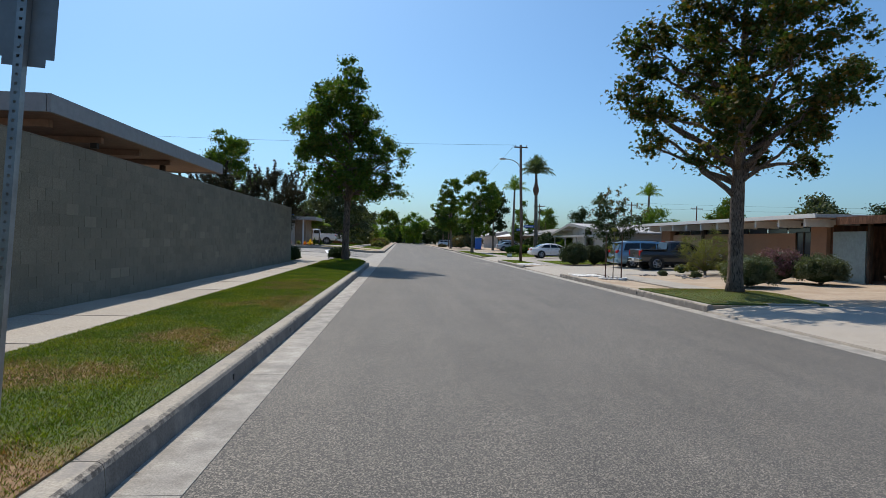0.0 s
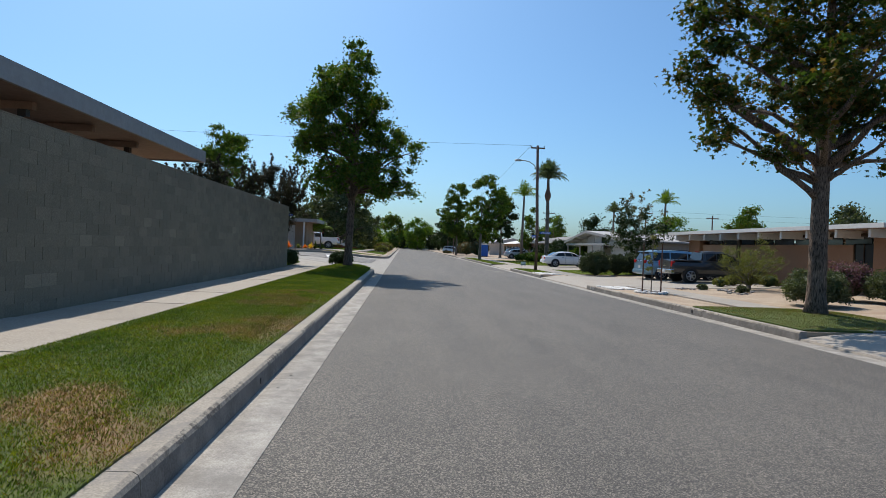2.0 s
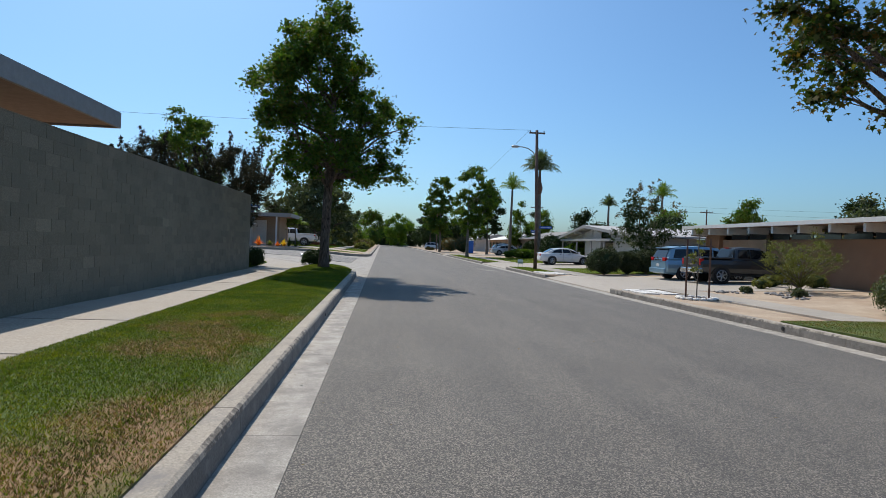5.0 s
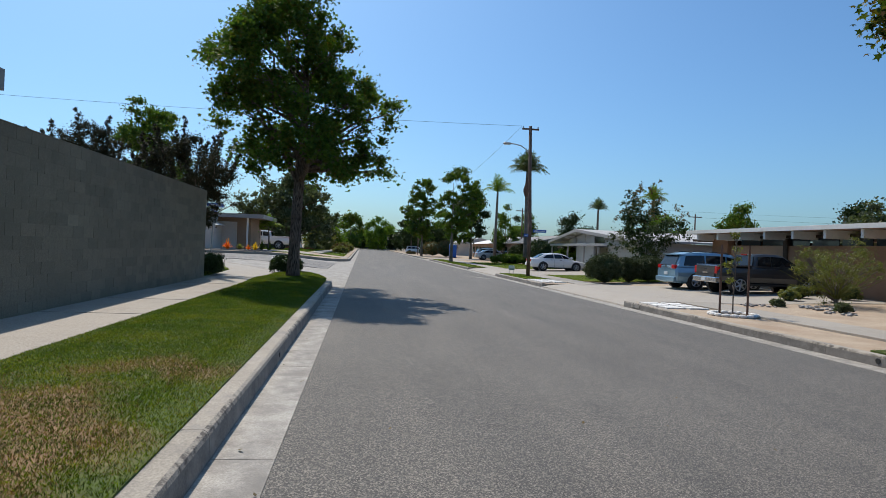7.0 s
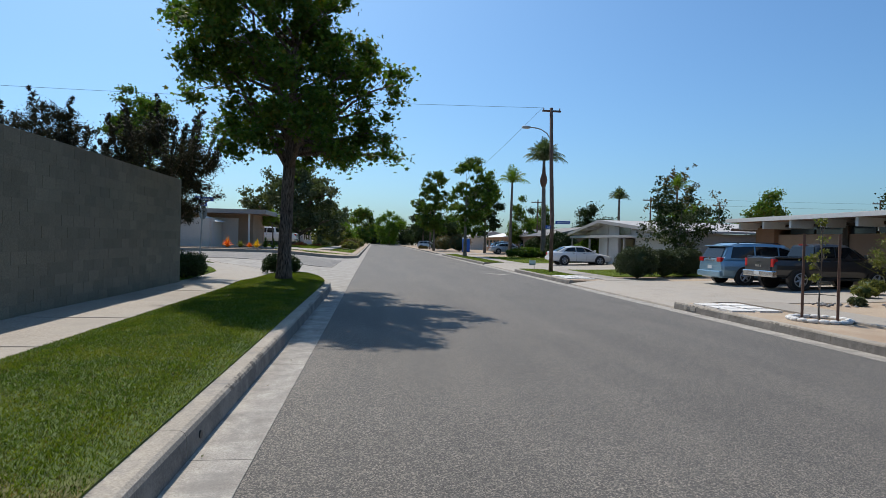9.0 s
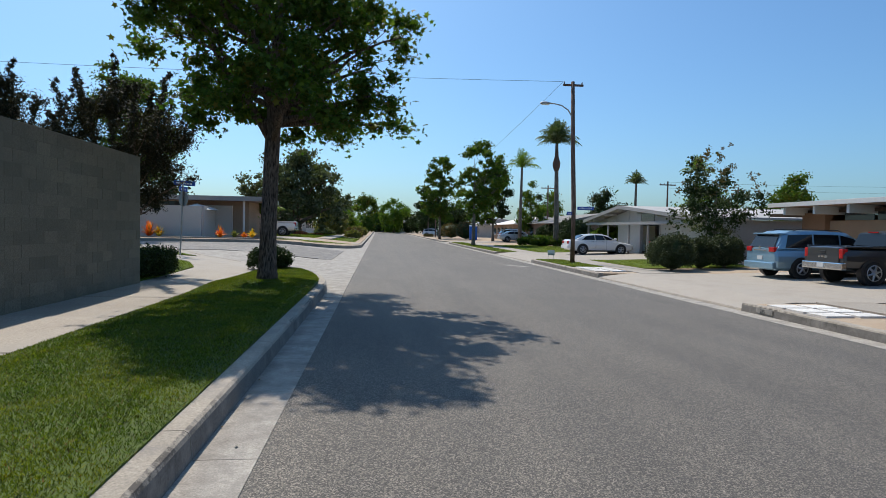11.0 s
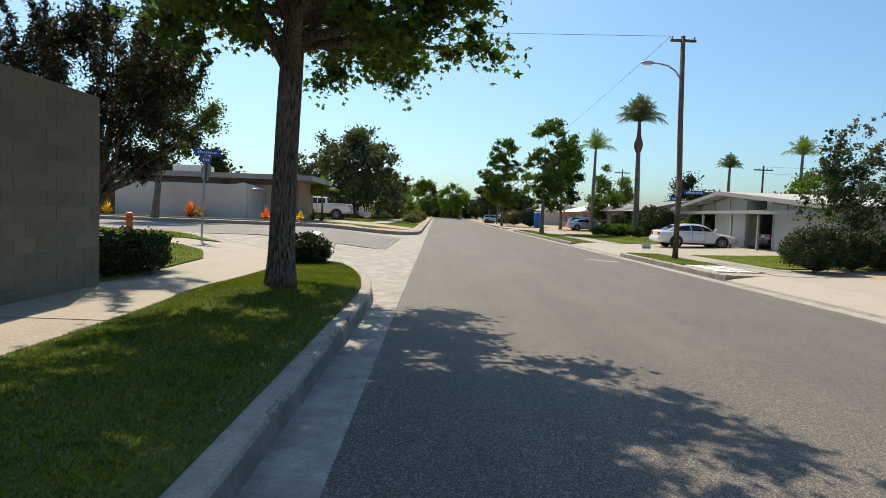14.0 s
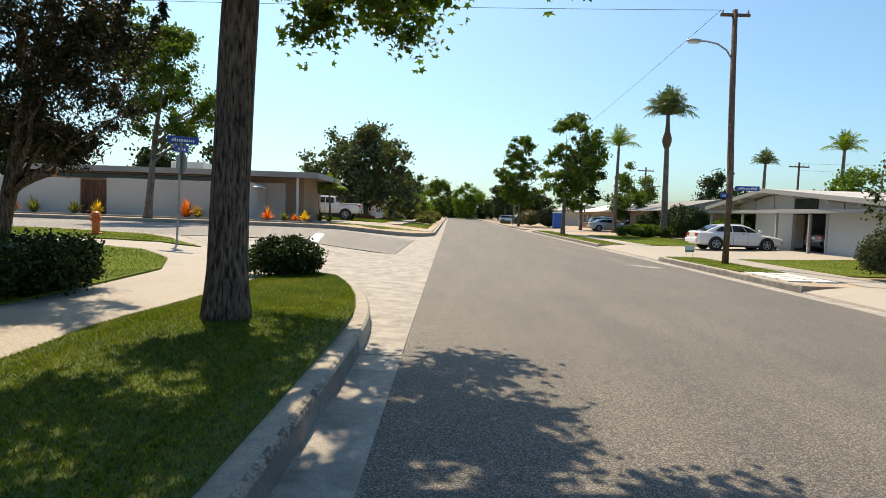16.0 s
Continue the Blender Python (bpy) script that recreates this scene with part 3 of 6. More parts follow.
part("gutter_slab", box(-1.42, 61.6, -0.1, -0.99, 240, 0.012), M["gutter"], gutter_left)

kerb_right = tagged(new("kerb_right"), "dusty concrete kerb with driveway cuts", "kerb", kind="structure")
gutter_right = tagged(new("gutter_right"), "pale concrete gutter along the far side", "gutter", kind="structure")
zr = road_z(8.4, 0)
y = -12.0
cuts = ((2.3, 14.2), (29.8, 39.6), (50.5, 61.5), (92, 99))
edges_r = sorted({-12.0, *[v for c in cuts for v in c], 75.0, 120.0, 240.0})
for a, b in zip(edges_r, edges_r[1:]):
    low_cut = any(c[0] <= a and b <= c[1] for c in cuts)
    n = max(1, round((b - a) / (3.05 if a < 61 else 12)))
    for k in range(n):
        ya, yb = a + (b - a) * k / n, a + (b - a) * (k + 1) / n
        kerb_piece("kerb_stone", 8.83, 1, ya + 0.004, yb - 0.004, -0.165, 0.155 if low_cut else 0.0, zr - 0.01, kerb_right)
        part("gutter_slab", box(8.395, ya + 0.004, zr - 0.15, 8.84, yb - 0.004, zr + 0.004), M["gutter"], gutter_right)

walk_left = tagged(new("sidewalk_left"), "sunlit concrete sidewalk along a block wall", "sidewalk", kind="structure")
y, k = -12.0, 0
while y < 29.3:
    y1 = min(y + 2.44, 29.34)
    bm = box(-5.485, y + 0.007, 0.02, -3.86, y1 - 0.007, 0.205 + 0.006 * ((k * 7) % 3), 0.008)
    part("paving_slab", bm, M["concrete"], walk_left)
    y, k = y1, k + 1
walk_right = tagged(new("sidewalk_right"), "pale concrete sidewalk past the front yards", "sidewalk", kind="structure")
for a, b in ((14.3, 29.7), (39.7, 50.4), (61.6, 91.8)):
    n = round((b - a) / 2.2)
    for k in range(n):
        ya, yb = a + (b - a) * k / n, a + (b - a) * (k + 1) / n
        part("paving_slab", box(10.75, ya + 0.006, right_z(11, 0) - 0.15, 12.25, yb - 0.006, right_z(11, 0) + 0.02 + (0.025 if a < 20 else 0.0), 0.006), M["concrete"], walk_right)
walk_far = tagged(new("sidewalk_far_left"), "sidewalk running on past planted gardens", "sidewalk", kind="structure")
for k in range(8):
    ya = 68 + k * 4
    bm = box(-5.6, ya + 0.01, left_z(-5, ya) - 0.1, -4.2, ya + 3.98, left_z(-5, ya) + 0.04)
    part("paving_slab", bm, M["concrete"], walk_far)

M["block_rest"] = rough_surface("block_joined", (0.2, 0.165, 0.112), (0.27, 0.225, 0.155), 55, 1.0, 0.5, stain=(0.17, 0.145, 0.1), stain_scale=0.5)
mb = M["block_rest"]
pb = mb.node_tree.nodes["Principled BSDF"]
island = N(mb, "ShaderNodeNewGeometry").outputs["Random Per Island"]
link(mb, mixc(mb, 1.0, pb.inputs["Base Color"].links[0].from_socket, ramp(mb, island, [(0, (0.88,) * 3), (0.5, (1.0,) * 3), (0.94, (1.05,) * 3), (0.97, (1.16,) * 3), (1, (1.28,) * 3)]), "MULTIPLY"), pb.inputs["Base Color"])
wall_left = tagged(new("wall_left"), "grey concrete block garden wall", "wall", kind="structure")
WX, WEND, WB, BL, BH, ROWS = -5.5, 29.76, 0.18, 0.406, 0.2, 14
part("wall_core", box(WX - 0.197, -14, WB, WX - 0.004, WEND - 0.004, WB + ROWS * BH), M["mortar"], wall_left)
bm = box(WX - 0.008, 0.003, 0.003, WX, BL - 0.003, BH - 0.003)
for v in bm.verts:
    v.co.x -= WX
proto = part("block", bm, M["block"], wall_left)
bmh = box(-0.008, 0.003, 0.003, 0, BL / 2 - 0.003, BH - 0.003)
proto_half = part("block", bmh, M["block"], wall_left)
rest_v, rest_f = [], []
first, first_half = True, True
for c in range(ROWS):
    yb = WEND
    k = 0
    while yb > -13:
        half = (c % 2 == 1 and k == 0)
        ln = BL / 2 if half else BL
        ya = yb - ln
        if WEND - ya < 9.0:
            data = (proto_half if half else proto).data
            if half and first_half:
                ob, first_half = proto_half, False
            elif not half and first:
                ob, first = proto, False
            else:
                ob = new("block", data)
                ob.parent = wall_left
            ob.location = (WX + random.uniform(-0.0015, 0.0015), ya, WB + c * BH)
        else:
            i = len(rest_v)
            dx = random.uniform(-0.0015, 0.0015)
            x1, z0, z1 = WX + dx, WB + c * BH + 0.003, WB + (c + 1) * BH - 0.003
            y0, y1 = ya + 0.003, yb - 0.003
            rest_v += [(x1, y0, z0), (x1, y1, z0), (x1, y1, z1), (x1, y0, z1), (x1 - 0.008, y0, z0), (x1 - 0.008, y1, z0), (x1 - 0.008, y1, z1), (x1 - 0.008, y0, z1)]
            rest_f += [(i, i + 1, i + 2, i + 3), (i, i + 4, i + 5, i + 1), (i + 1, i + 5, i + 6, i + 2), (i + 2, i + 6, i + 7, i + 3), (i + 3, i + 7, i + 4, i)]
        yb, k = ya, k + 1
rest = raw("block_courses", rest_v, rest_f, M["block_rest"], wall_left)
rest["kind"] = "stuff"
part("wall_end", box(WX - 0.2, WEND - 0.003, WB, WX - 0.002, WEND + 0.004, WB + ROWS * BH), M["block"], wall_left)
part("wall_cap", box(WX - 0.205, -14, WB + ROWS * BH, WX + 0.004, WEND + 0.005, WB + ROWS * BH + 0.02, 0.006), M["block"], wall_left)


# ---- buildings ----
def left_house():
    h = empty("flat_roofed_house", pose(0, 0, 0), "low house with grey fascia and brown soffit behind a block wall", "house")
    part("wall", box(-16, 10.5, 0.1, -9.0, 17.2, 3.58), M["cream"], h)
    part("roof", box(-17, 9.42, 3.76, -6.22, 19.82, 3.99, 0.012), M["roof_grey"], h)
    part("fascia", box(-6.24, 9.36, 3.66, -6.17, 19.88, 4.0, 0.006), M["fascia"], h)
    part("fascia", box(-17, 9.34, 3.66, -6.25, 9.41, 4.0, 0.006), M["fascia"], h)
    part("fascia", box(-17, 19.83, 3.66, -6.25, 19.9, 4.0, 0.006), M["fascia"], h)
    part("soffit", box(-17, 9.43, 3.7, -6.26, 19.81, 3.755), M["soffit"], h)
    for yb in (10.4, 12.45, 14.5, 16.6):
        part("beam", box(-13, yb - 0.07, 3.55, -6.75, yb + 0.07, 3.695, 0.008), M["soffit"], h)
    part("post", box(-7.05, 16.53, 0.1, -6.92, 16.67, 3.545), M["dark_wood"], h)
    part("light_box", box(-6.95, 12.3, 3.42, -6.8, 12.42, 3.545, 0.01), M["black_trim"], h)
    return h


left_house()


def brown_house():
    h = empty("mid_century_house", pose(0, 0, 0), "low brown mid-century house with white beam ends", "house")
    zb, zt = -0.3, 2.74
    y0, y1 = 25.2, 42.9
    # wall pieces round the window opening
    part("wall", box(20.5, y0, zb, 20.7, 26.3, 2.62), M["tan"], h)
    part("wall", box(20.5, 27.5, zb, 20.7, 36.9, 2.25), M["tan"], h)
    part("wall", box(20.5, 26.3, zb, 20.7, 27.5, 0.55), M["tan"], h)
    part("wall", box(20.55, 37.0, zb, 20.7, 41.4, 2.25), M["peach"], h)
    part("wall", box(20.3, 41.4, zb, 20.7, y1, 2.62), M["tan"], h)
    part("wall", box(20.7, y1 - 0.2, zb, 32, y1, 2.62), M["tan"], h)
    part("wall", box(20.7, y0 - 0.2, zb, 32, y0, 2.62), M["brown_wood"], h)
    part("wall", box(32, y0 - 0.2, zb, 32.2, y1, 2.62), M["tan"], h)
    part("corner_post", box(20.42, 36.7, zb, 20.75, 37.0, 2.6), M["dark_wood"], h)
    w = part("window", box(20.58, 26.3, 0.55, 20.62, 27.5, 2.3), M["window"], h)
    part("curtain", box(20.635, 26.32, 0.56, 20.65, 27.48, 2.29), M["curtain"], w)
    for yy in (26.3, 26.88, 27.46):
        part("mullion", box(20.53, yy, 0.55, 20.6, yy + 0.04, 2.3), M["dark_wood"], w)
    for k in range(9):
        ya = y0 + 1.3 + k * 1.78
        if ya + 1.6 > 41.4:
            break
        part("clerestory_pane", box(20.58, ya, 2.26, 20.62, ya + 1.6, 2.62), M["window"], h)
    part("top_plate", box(20.45, y0, 2.62, 20.75, y1, 2.76), M["dark_wood"], h)
    part("roof", box(19.2, y0 - 1.0, 2.93, 33, y1 + 0.9, 3.09, 0.01), M["roof_grey"], h)
    part("fascia", box(19.12, y0 - 1.05, 2.9, 19.2, y1 + 0.95, 3.1, 0.006), M["white"], h)
    part("soffit", box(19.22, y0 - 0.95, 2.895, 32.9, y1 + 0.85, 2.928), M["soffit"], h)
    for k in range(10):
        ya = y0 - 0.1 + k * 1.97
        bm = box(19.3, ya - 0.08, 2.52, 22, ya + 0.08, 2.89, 0.01)
        part("beam_end", bm, M["white"], h)
    # carport beyond the near end
    part("carport_roof", box(20.2, 13.5, 2.78, 32, y0 - 1.06, 2.93, 0.01), M["soffit"], h)
    part("carport_fascia", box(20.12, 13.5, 2.6, 20.2, y0 - 1.06, 2.95, 0.008), M["brown_wood"], h)
    part("screen_panel", box(20.6, 22.9, zb, 20.68, 24.9, 2.3, 0.006), M["teal"], h)
    part("carport_post", box(20.55, 22.6, zb, 20.7, 22.75, 2.6), M["dark_wood"], h)
    part("carport_back", box(27.5, 12, zb, 27.7, y0 - 0.21, 2.77), M["dark_wood"], h)
    # shed roof at the far end
    part("side_canopy", box(21.5, y1 + 0.96, 2.55, 29, y1 + 4.2, 2.7), M["dark_wood"], h)
    part("side_fence", box(22.4, y1 + 0.96, -0.3, 22.5, y1 + 4.4, 1.75), M["teal"], h)
    part("roof_vent", tube([(24.5, 34, 3.08), (24.5, 34, 3.32)], [0.12, 0.14], 10), M["steel"], h)
    return h


brown_house()


def white_house():
    h = empty("gabled_house", pose(0, 0, 0), "white low-gabled mid-century house with a carport", "house")
    x0, zb = 18.9, -0.3
    ya, yr, ye = 48.6, 59.6, 67.2
    ze, zr2 = 2.42, 3.42

    def roof_z(yy):
        return ze + (zr2 - ze) * (1 - abs(yy - yr) / (yr - ya if yy < yr else ye - yr))

    part("wall", box(x0, ya + 0.6, zb, x0 + 0.2, 54.9, 2.1), M["grey_white"], h)
    part("panel_joint", box(x0 - 0.02, 54.7, zb, x0 - 0.002, 54.78, 2.1), M["fascia"], h)
    part("wall", box(x0, 57.9, zb, x0 + 0.2, 62.0, 2.1), M["grey_white"], h)
    part("wall", box(x0 + 3.2, 62.2, zb, x0 + 3.4, ye - 0.5, 2.1), M["cream"], h)
    part("wall", box(x0 + 0.2, ya + 0.6, zb, x0 + 12, ya + 0.8, 2.4), M["grey_white"], h)
    part("wall", box(x0 + 0.2, ye - 0.6, zb, x0 + 12, ye - 0.4, 2.4), M["grey_white"], h)
    part("back_wall", box(x0 + 5.5, 54.0, zb, x0 + 5.7, 62.0, 2.3), M["fascia"], h)
    part("back_wall", box(x0 + 12, ya + 0.6, zb, x0 + 12.2, ye - 0.4, 2.4), M["grey_white"], h)
    part("beam", box(x0 - 0.9, ya + 0.3, 2.1, x0 - 0.6, ye - 0.2, 2.3, 0.01), M["fascia"], h)
    part("header", box(x0 - 0.05, ya + 0.5, 2.1, x0 + 0.2, ye - 0.5, 2.28), M["grey_white"], h)
    for yy in (ye - 0.6, 62.1, 58.1, 54.95):
        part("post", box(x0 - 0.82, yy, zb, x0 - 0.7, yy + 0.12, 2.1), M["fascia"], h)
    # gable infill in panels and panes
    n = 8
    for k in range(n):
        y0, y1 = ya + 0.7 + (ye - ya - 1.4) * k / n, ya + 0.7 + (ye - ya - 1.4) * (k + 1) / n
        bm = bmesh.new()
        pts = [(y0 + 0.05, 2.3), (y1 - 0.05, 2.3), (y1 - 0.05, max(2.34, roof_z(y1) - 0.12)), (y0 + 0.05, max(2.34, roof_z(y0) - 0.12))]
        f = [bm.verts.new((x0 + 0.05, a, b)) for a, b in pts]
        g = [bm.verts.new((x0 + 0.1, a, b)) for a, b in pts]
        bm.faces.new(f)
        bm.faces.new(g[::-1])
        for i in range(4):
            bm.faces.new((f[i], f[(i + 1) % 4], g[(i + 1) % 4], g[i]))
        bmesh.ops.recalc_face_normals(bm, faces=bm.faces[:])
        part("gable_pane" if k in (3, 4) else "gable_panel", bm, M["window"] if k in (3,) else M["grey_white"], h)
    for (p, q) in ((ya, yr), (yr, ye)):
        bm = bmesh.new()
        vs = [bm.verts.new((x, yy, z)) for x in (x0 - 1.0, x0 + 12.6) for yy, z in ((p, roof_z(p)), (q, roof_z(q)), (q, roof_z(q) + 0.13), (p, roof_z(p) + 0.13))]
        for f in ((0, 1, 2, 3), (7, 6, 5, 4), (0, 4, 5, 1), (1, 5, 6, 2), (2, 6, 7, 3), (3, 7, 4, 0)):
            bm.faces.new([vs[i] for i in f])
        bmesh.ops.recalc_face_normals(bm, faces=bm.faces[:])
        part("roof", bm, M["roof_grey"], h)
        bm = bmesh.new()
        vs = [bm.verts.new((x, yy, z)) for x in (x0 - 1.06, x0 - 1.002) for yy, z in ((p, roof_z(p) - 0.1), (q, roof_z(q) - 0.1), (q, roof_z(q) + 0.14), (p, roof_z(p) + 0.14))]
        for f in ((0, 1, 2, 3), (7, 6, 5, 4), (0, 4, 5, 1), (1, 5, 6, 2), (2, 6, 7, 3), (3, 7, 4, 0)):
            bm.faces.new([vs[i] for i in f])
        bmesh.ops.recalc_face_normals(bm, faces=bm.faces[:])
        part("bargeboard", bm, M["fascia"], h)
    for yy in (51.0, 53.4, 56.4, 59.6, 62.4, 65.0):
        part("rafter", box(x0 - 0.98, yy - 0.06, roof_z(yy) - 0.24, x0 + 0.0, yy + 0.06, roof_z(yy) - 0.01), M["grey_white"], h)
    return h


white_house()


def courtyard_house():
    h = empty("courtyard_house", pose(0, 0, 0), "low house with long cream garden wall and brown gate", "house")
    z = 0.55
    part("garden_wall", box(-45, 57.0, z, -21.25, 57.2, 2.68, 0.01), M["cream"], h)
    part("garden_wall", box(-19.75, 57.0, z, -11.9, 57.2, 2.75, 0.01), M["cream"], h)
    part("garden_wall", box(-11.95, 57.2, z, -11.75, 60.0, 2.75, 0.01), M["cream"], h)
    g = part("gate", box(-21.2, 57.06, z + 0.1, -19.8, 57.14, 2.62), M["brown_wood"], h)
    for k in range(5):
        part("board", box(-21.18 + k * 0.275, 57.04, z + 0.12, -21.18 + k * 0.275 + 0.26, 57.058, 2.48, 0.004), M["brown_wood"], g)
    part("wall", box(-25, 60.2, z, -9.5, 65, 3.22), M["peach"], h)
    part("wall_recess", box(-13.6, 60.05, z, -10.6, 60.19, 2.9), M["cream"], h)
    part("clerestory", box(-24.5, 60.14, 2.86, -14, 60.19, 3.15), M["window"], h)
    part("roof", box(-26, 58.6, 3.3, -8.4, 66, 3.5, 0.01), M["roof_grey"], h)
    part("fascia", box(-26, 58.5, 3.2, -8.35, 58.6, 3.52), M["fascia"], h)
    part("fascia", box(-8.4, 58.6, 3.2, -8.3, 66, 3.52), M["fascia"], h)
    part("soffit", box(-25.9, 58.62, 3.24, -8.42, 65.9, 3.295), M["soffit"], h)
    part("post", box(-9.6, 58.8, z, -9.48, 58.92, 3.235), M["white"], h)
    part("roof_unit", box(-18.5, 62, 3.5, -16.4, 64, 4.15, 0.03), M["white"], h)
    for x in (-13.2, -12.4, -11.6):
        part("skylight", box(x, 61, 3.5, x + 0.5, 61.6, 3.62, 0.03), M["sign_white"], h)
    part("planter_edge", box(-45, 55.4, 0.3, -8.2, 55.6, 0.74, 0.02), M["kerb"], h)
    part("planter_bed", box(-45, 55.6, 0.3, -8.2, 56.99, 0.69), M["soil"], h)
    return h


courtyard_house()


def far_house(x, y, z, w, d, hgt, wall, roof, turn, label):
    """A plain distant house: walls, door, windows, low gable roof."""
    h = empty("bungalow", pose(x, y, z, 0, 0, turn), label, "house", "distant bungalows")
    part("wall", box(-w / 2, -d / 2, -0.4, w / 2, d / 2, hgt), wall, h)
    bm = bmesh.new()
    vs = [bm.verts.new(p) for p in ((-w / 2 - 0.6, -d / 2 - 0.6, hgt), (w / 2 + 0.6, -d / 2 - 0.6, hgt), (w / 2 + 0.6, d / 2 + 0.6, hgt), (-w / 2 - 0.6, d / 2 + 0.6, hgt), (-w / 2 - 0.6, 0, hgt + d * 0.13), (w / 2 + 0.6, 0, hgt + d * 0.13))]
    for f in ((0, 1, 5, 4), (2, 3, 4, 5), (0, 4, 3), (1, 2, 5), (3, 2, 1, 0)):
        bm.faces.new([vs[i] for i in f])
    part("roof", bm, roof, h)
    n = max(2, int(w // 3))
    for k in range(n):
        xx = -w / 2 + w * (k + 0.5) / n
        wn_ = part("window", box(xx - 0.7, -d / 2 - 0.05, 0.9, xx + 0.7, -d / 2 - 0.003, 2.0), M["window"], h)
        part("window_frame", box(xx - 0.78, -d / 2 - 0.08, 0.82, xx + 0.78, -d / 2 - 0.052, 0.9), M["white"], wn_)
    return h


far_house(24, 86, -0.1, 14, 9, 2.5, M["far_tan"], M["roof_dull"], -90, "tan bungalow with a grey roof")
far_house(25, 112, -0.1, 15, 10, 2.5, M["peach"], M["white"], -90, "peach bungalow with a white roof")
far_house(24, 140, -0.1, 15, 10, 2.6, M["cream"], M["roof_grey"], -90, "cream bungalow beside the road")
far_house(-17, 104, 0.5, 14, 10, 2.7, M["peach"], M["brown_wood"], 90, "brown-roofed bungalow behind an olive tree")
far_house(-18, 132, 0.3, 15, 10, 2.6, M["cream"], M["roof_grey"], 90, "cream bungalow beside the road")
far_house(2.5, 247, 0.0, 20, 9, 3.0, M["cream"], M["white"], 0, "pale bungalow closing the end of the road")
far_house(-24, 172, 0.3, 15, 10, 2.6, M["tan"], M["roof_grey"], 90, "tan bungalow beside the road")
far_house(30, 185, 0.0, 15, 10, 2.6, M["white"], M["roof_grey"], -90, "white bungalow beside the road")


# ---- plants ----
def leaves(centres, radii, per, size, shape="leaf", flat=0.7, trim=1.2):
    """Loose leaves scattered round clump centres: an (n*4, 3) array of quads."""
    c = np.repeat(np.asarray(centres, float), per, axis=0)
    r = np.repeat(np.asarray(radii, float), per)
    n = len(c)
    d = rng.normal(size=(n, 3))
    d /= np.linalg.norm(d, axis=1)[:, None]
    d[:, 2] *= flat
    p = c + d * (r * np.minimum(np.abs(rng.normal(0, 0.62, n)), trim * rng.uniform(0.8, 1.0, n)))[:, None]
    u = rng.normal(size=(n, 3))
    u[:, 2] -= 0.5
    u /= np.linalg.norm(u, axis=1)[:, None]
    w = np.cross(u, rng.normal(size=(n, 3)))
    w /= np.linalg.norm(w, axis=1)[:, None]
    s = size * rng.uniform(0.6, 1.3, n)[:, None]
    wide = {"leaf": 0.42, "needle": 0.16, "blade": 0.1}[shape]
    v = np.empty((n, 4, 3))
    v[:, 0] = p
    v[:, 1] = p + u * s * 0.5 + w * s * wide
    v[:, 2] = p + u * s
    v[:, 3] = p + u * s * 0.5 - w * s * wide
    return v.reshape(-1, 3)


def bent(a, b, n, wob, seed):
    r = random.Random(seed)
    a, b = Vector(a), Vector(b)
    out = []
    for k in range(n + 1):
        t = k / n
        p = a.lerp(b, t)
        q = math.sin(t * math.pi) * wob * (b - a).length
        out.append(p + Vector((r.uniform(-q, q), r.uniform(-q, q), r.uniform(0, q))))
    return out


def crown_points(profile, n, seed, squash=(1, 1), shift=(0, 0)):
    """Clump centres inside a crown given by (height, radius) pairs, gathered in lobes with gaps between."""
    r = random.Random(seed)
    zs = [p[0] for p in profile]
    widest = max(p[1] for p in profile)
    lobes = []
    while len(lobes) < max(10, n // 4):
        z = r.uniform(zs[0], zs[-1])
        for (z0, r0), (z1, r1) in zip(profile, profile[1:]):
            if z0 <= z <= z1:
                rad = r0 + (r1 - r0) * (z - z0) / (z1 - z0)
        if r.random() > (rad / widest) ** 1.2:
            continue
        a, q = r.uniform(0, 6.283), rad * r.random() ** 0.45 * r.uniform(0.8, 1.12)
        lobes.append((q * math.cos(a), q * math.sin(a), z, widest * r.uniform(0.12, 0.34)))
    out = []
    for k in range(n):
        x, y, z, q = lobes[k % len(lobes)]
        d = Vector((r.gauss(0, 1), r.gauss(0, 1), r.gauss(0, 0.85))).normalized() * q * r.uniform(0.3, 1.0)
        out.append(((x + d.x) * squash[0] + shift[0], (y + d.y) * squash[1] + shift[1], z + d.z))
    return out


def star_leaves(centres, radii, per, size):
    """Five-pointed leaves round clump centres, most hanging near level: an (n*10, 3) array."""
    c = np.repeat(np.asarray(centres, float), per, axis=0)
    r = np.repeat(np.asarray(radii, float), per)
    n = len(c)
    d = rng.normal(size=(n, 3))
    d /= np.linalg.norm(d, axis=1)[:, None]
    d[:, 2] *= 0.75
    p = c + d * (r * np.minimum(np.abs(rng.normal(0, 0.62, n)), 1.15))[:, None]
    nrm = rng.normal(size=(n, 3)) * 0.75 + np.array([0, 0, 0.8])
    nrm /= np.linalg.norm(nrm, axis=1)[:, None]
    u = np.cross(nrm, rng.normal(size=(n, 3)))
    u /= np.linalg.norm(u, axis=1)[:, None]
    w = np.cross(nrm, u)
    s = size * rng.uniform(0.55, 1.25, n)
    v = np.empty((n, 10, 3))
    for k in range(10):
        a = math.pi * 2 * k / 10
        q = s * ((0.62 if k % 2 == 0 else 0.27) * (0.75 if k in (4, 6) else 1.0))
        fold = nrm * (s * (-0.14 if k % 2 == 0 else 0.0))[:, None]
        v[:, k] = p + (u * math.cos(a) + w * math.sin(a)) * q[:, None] + fold
    return v.reshape(-1, 3)


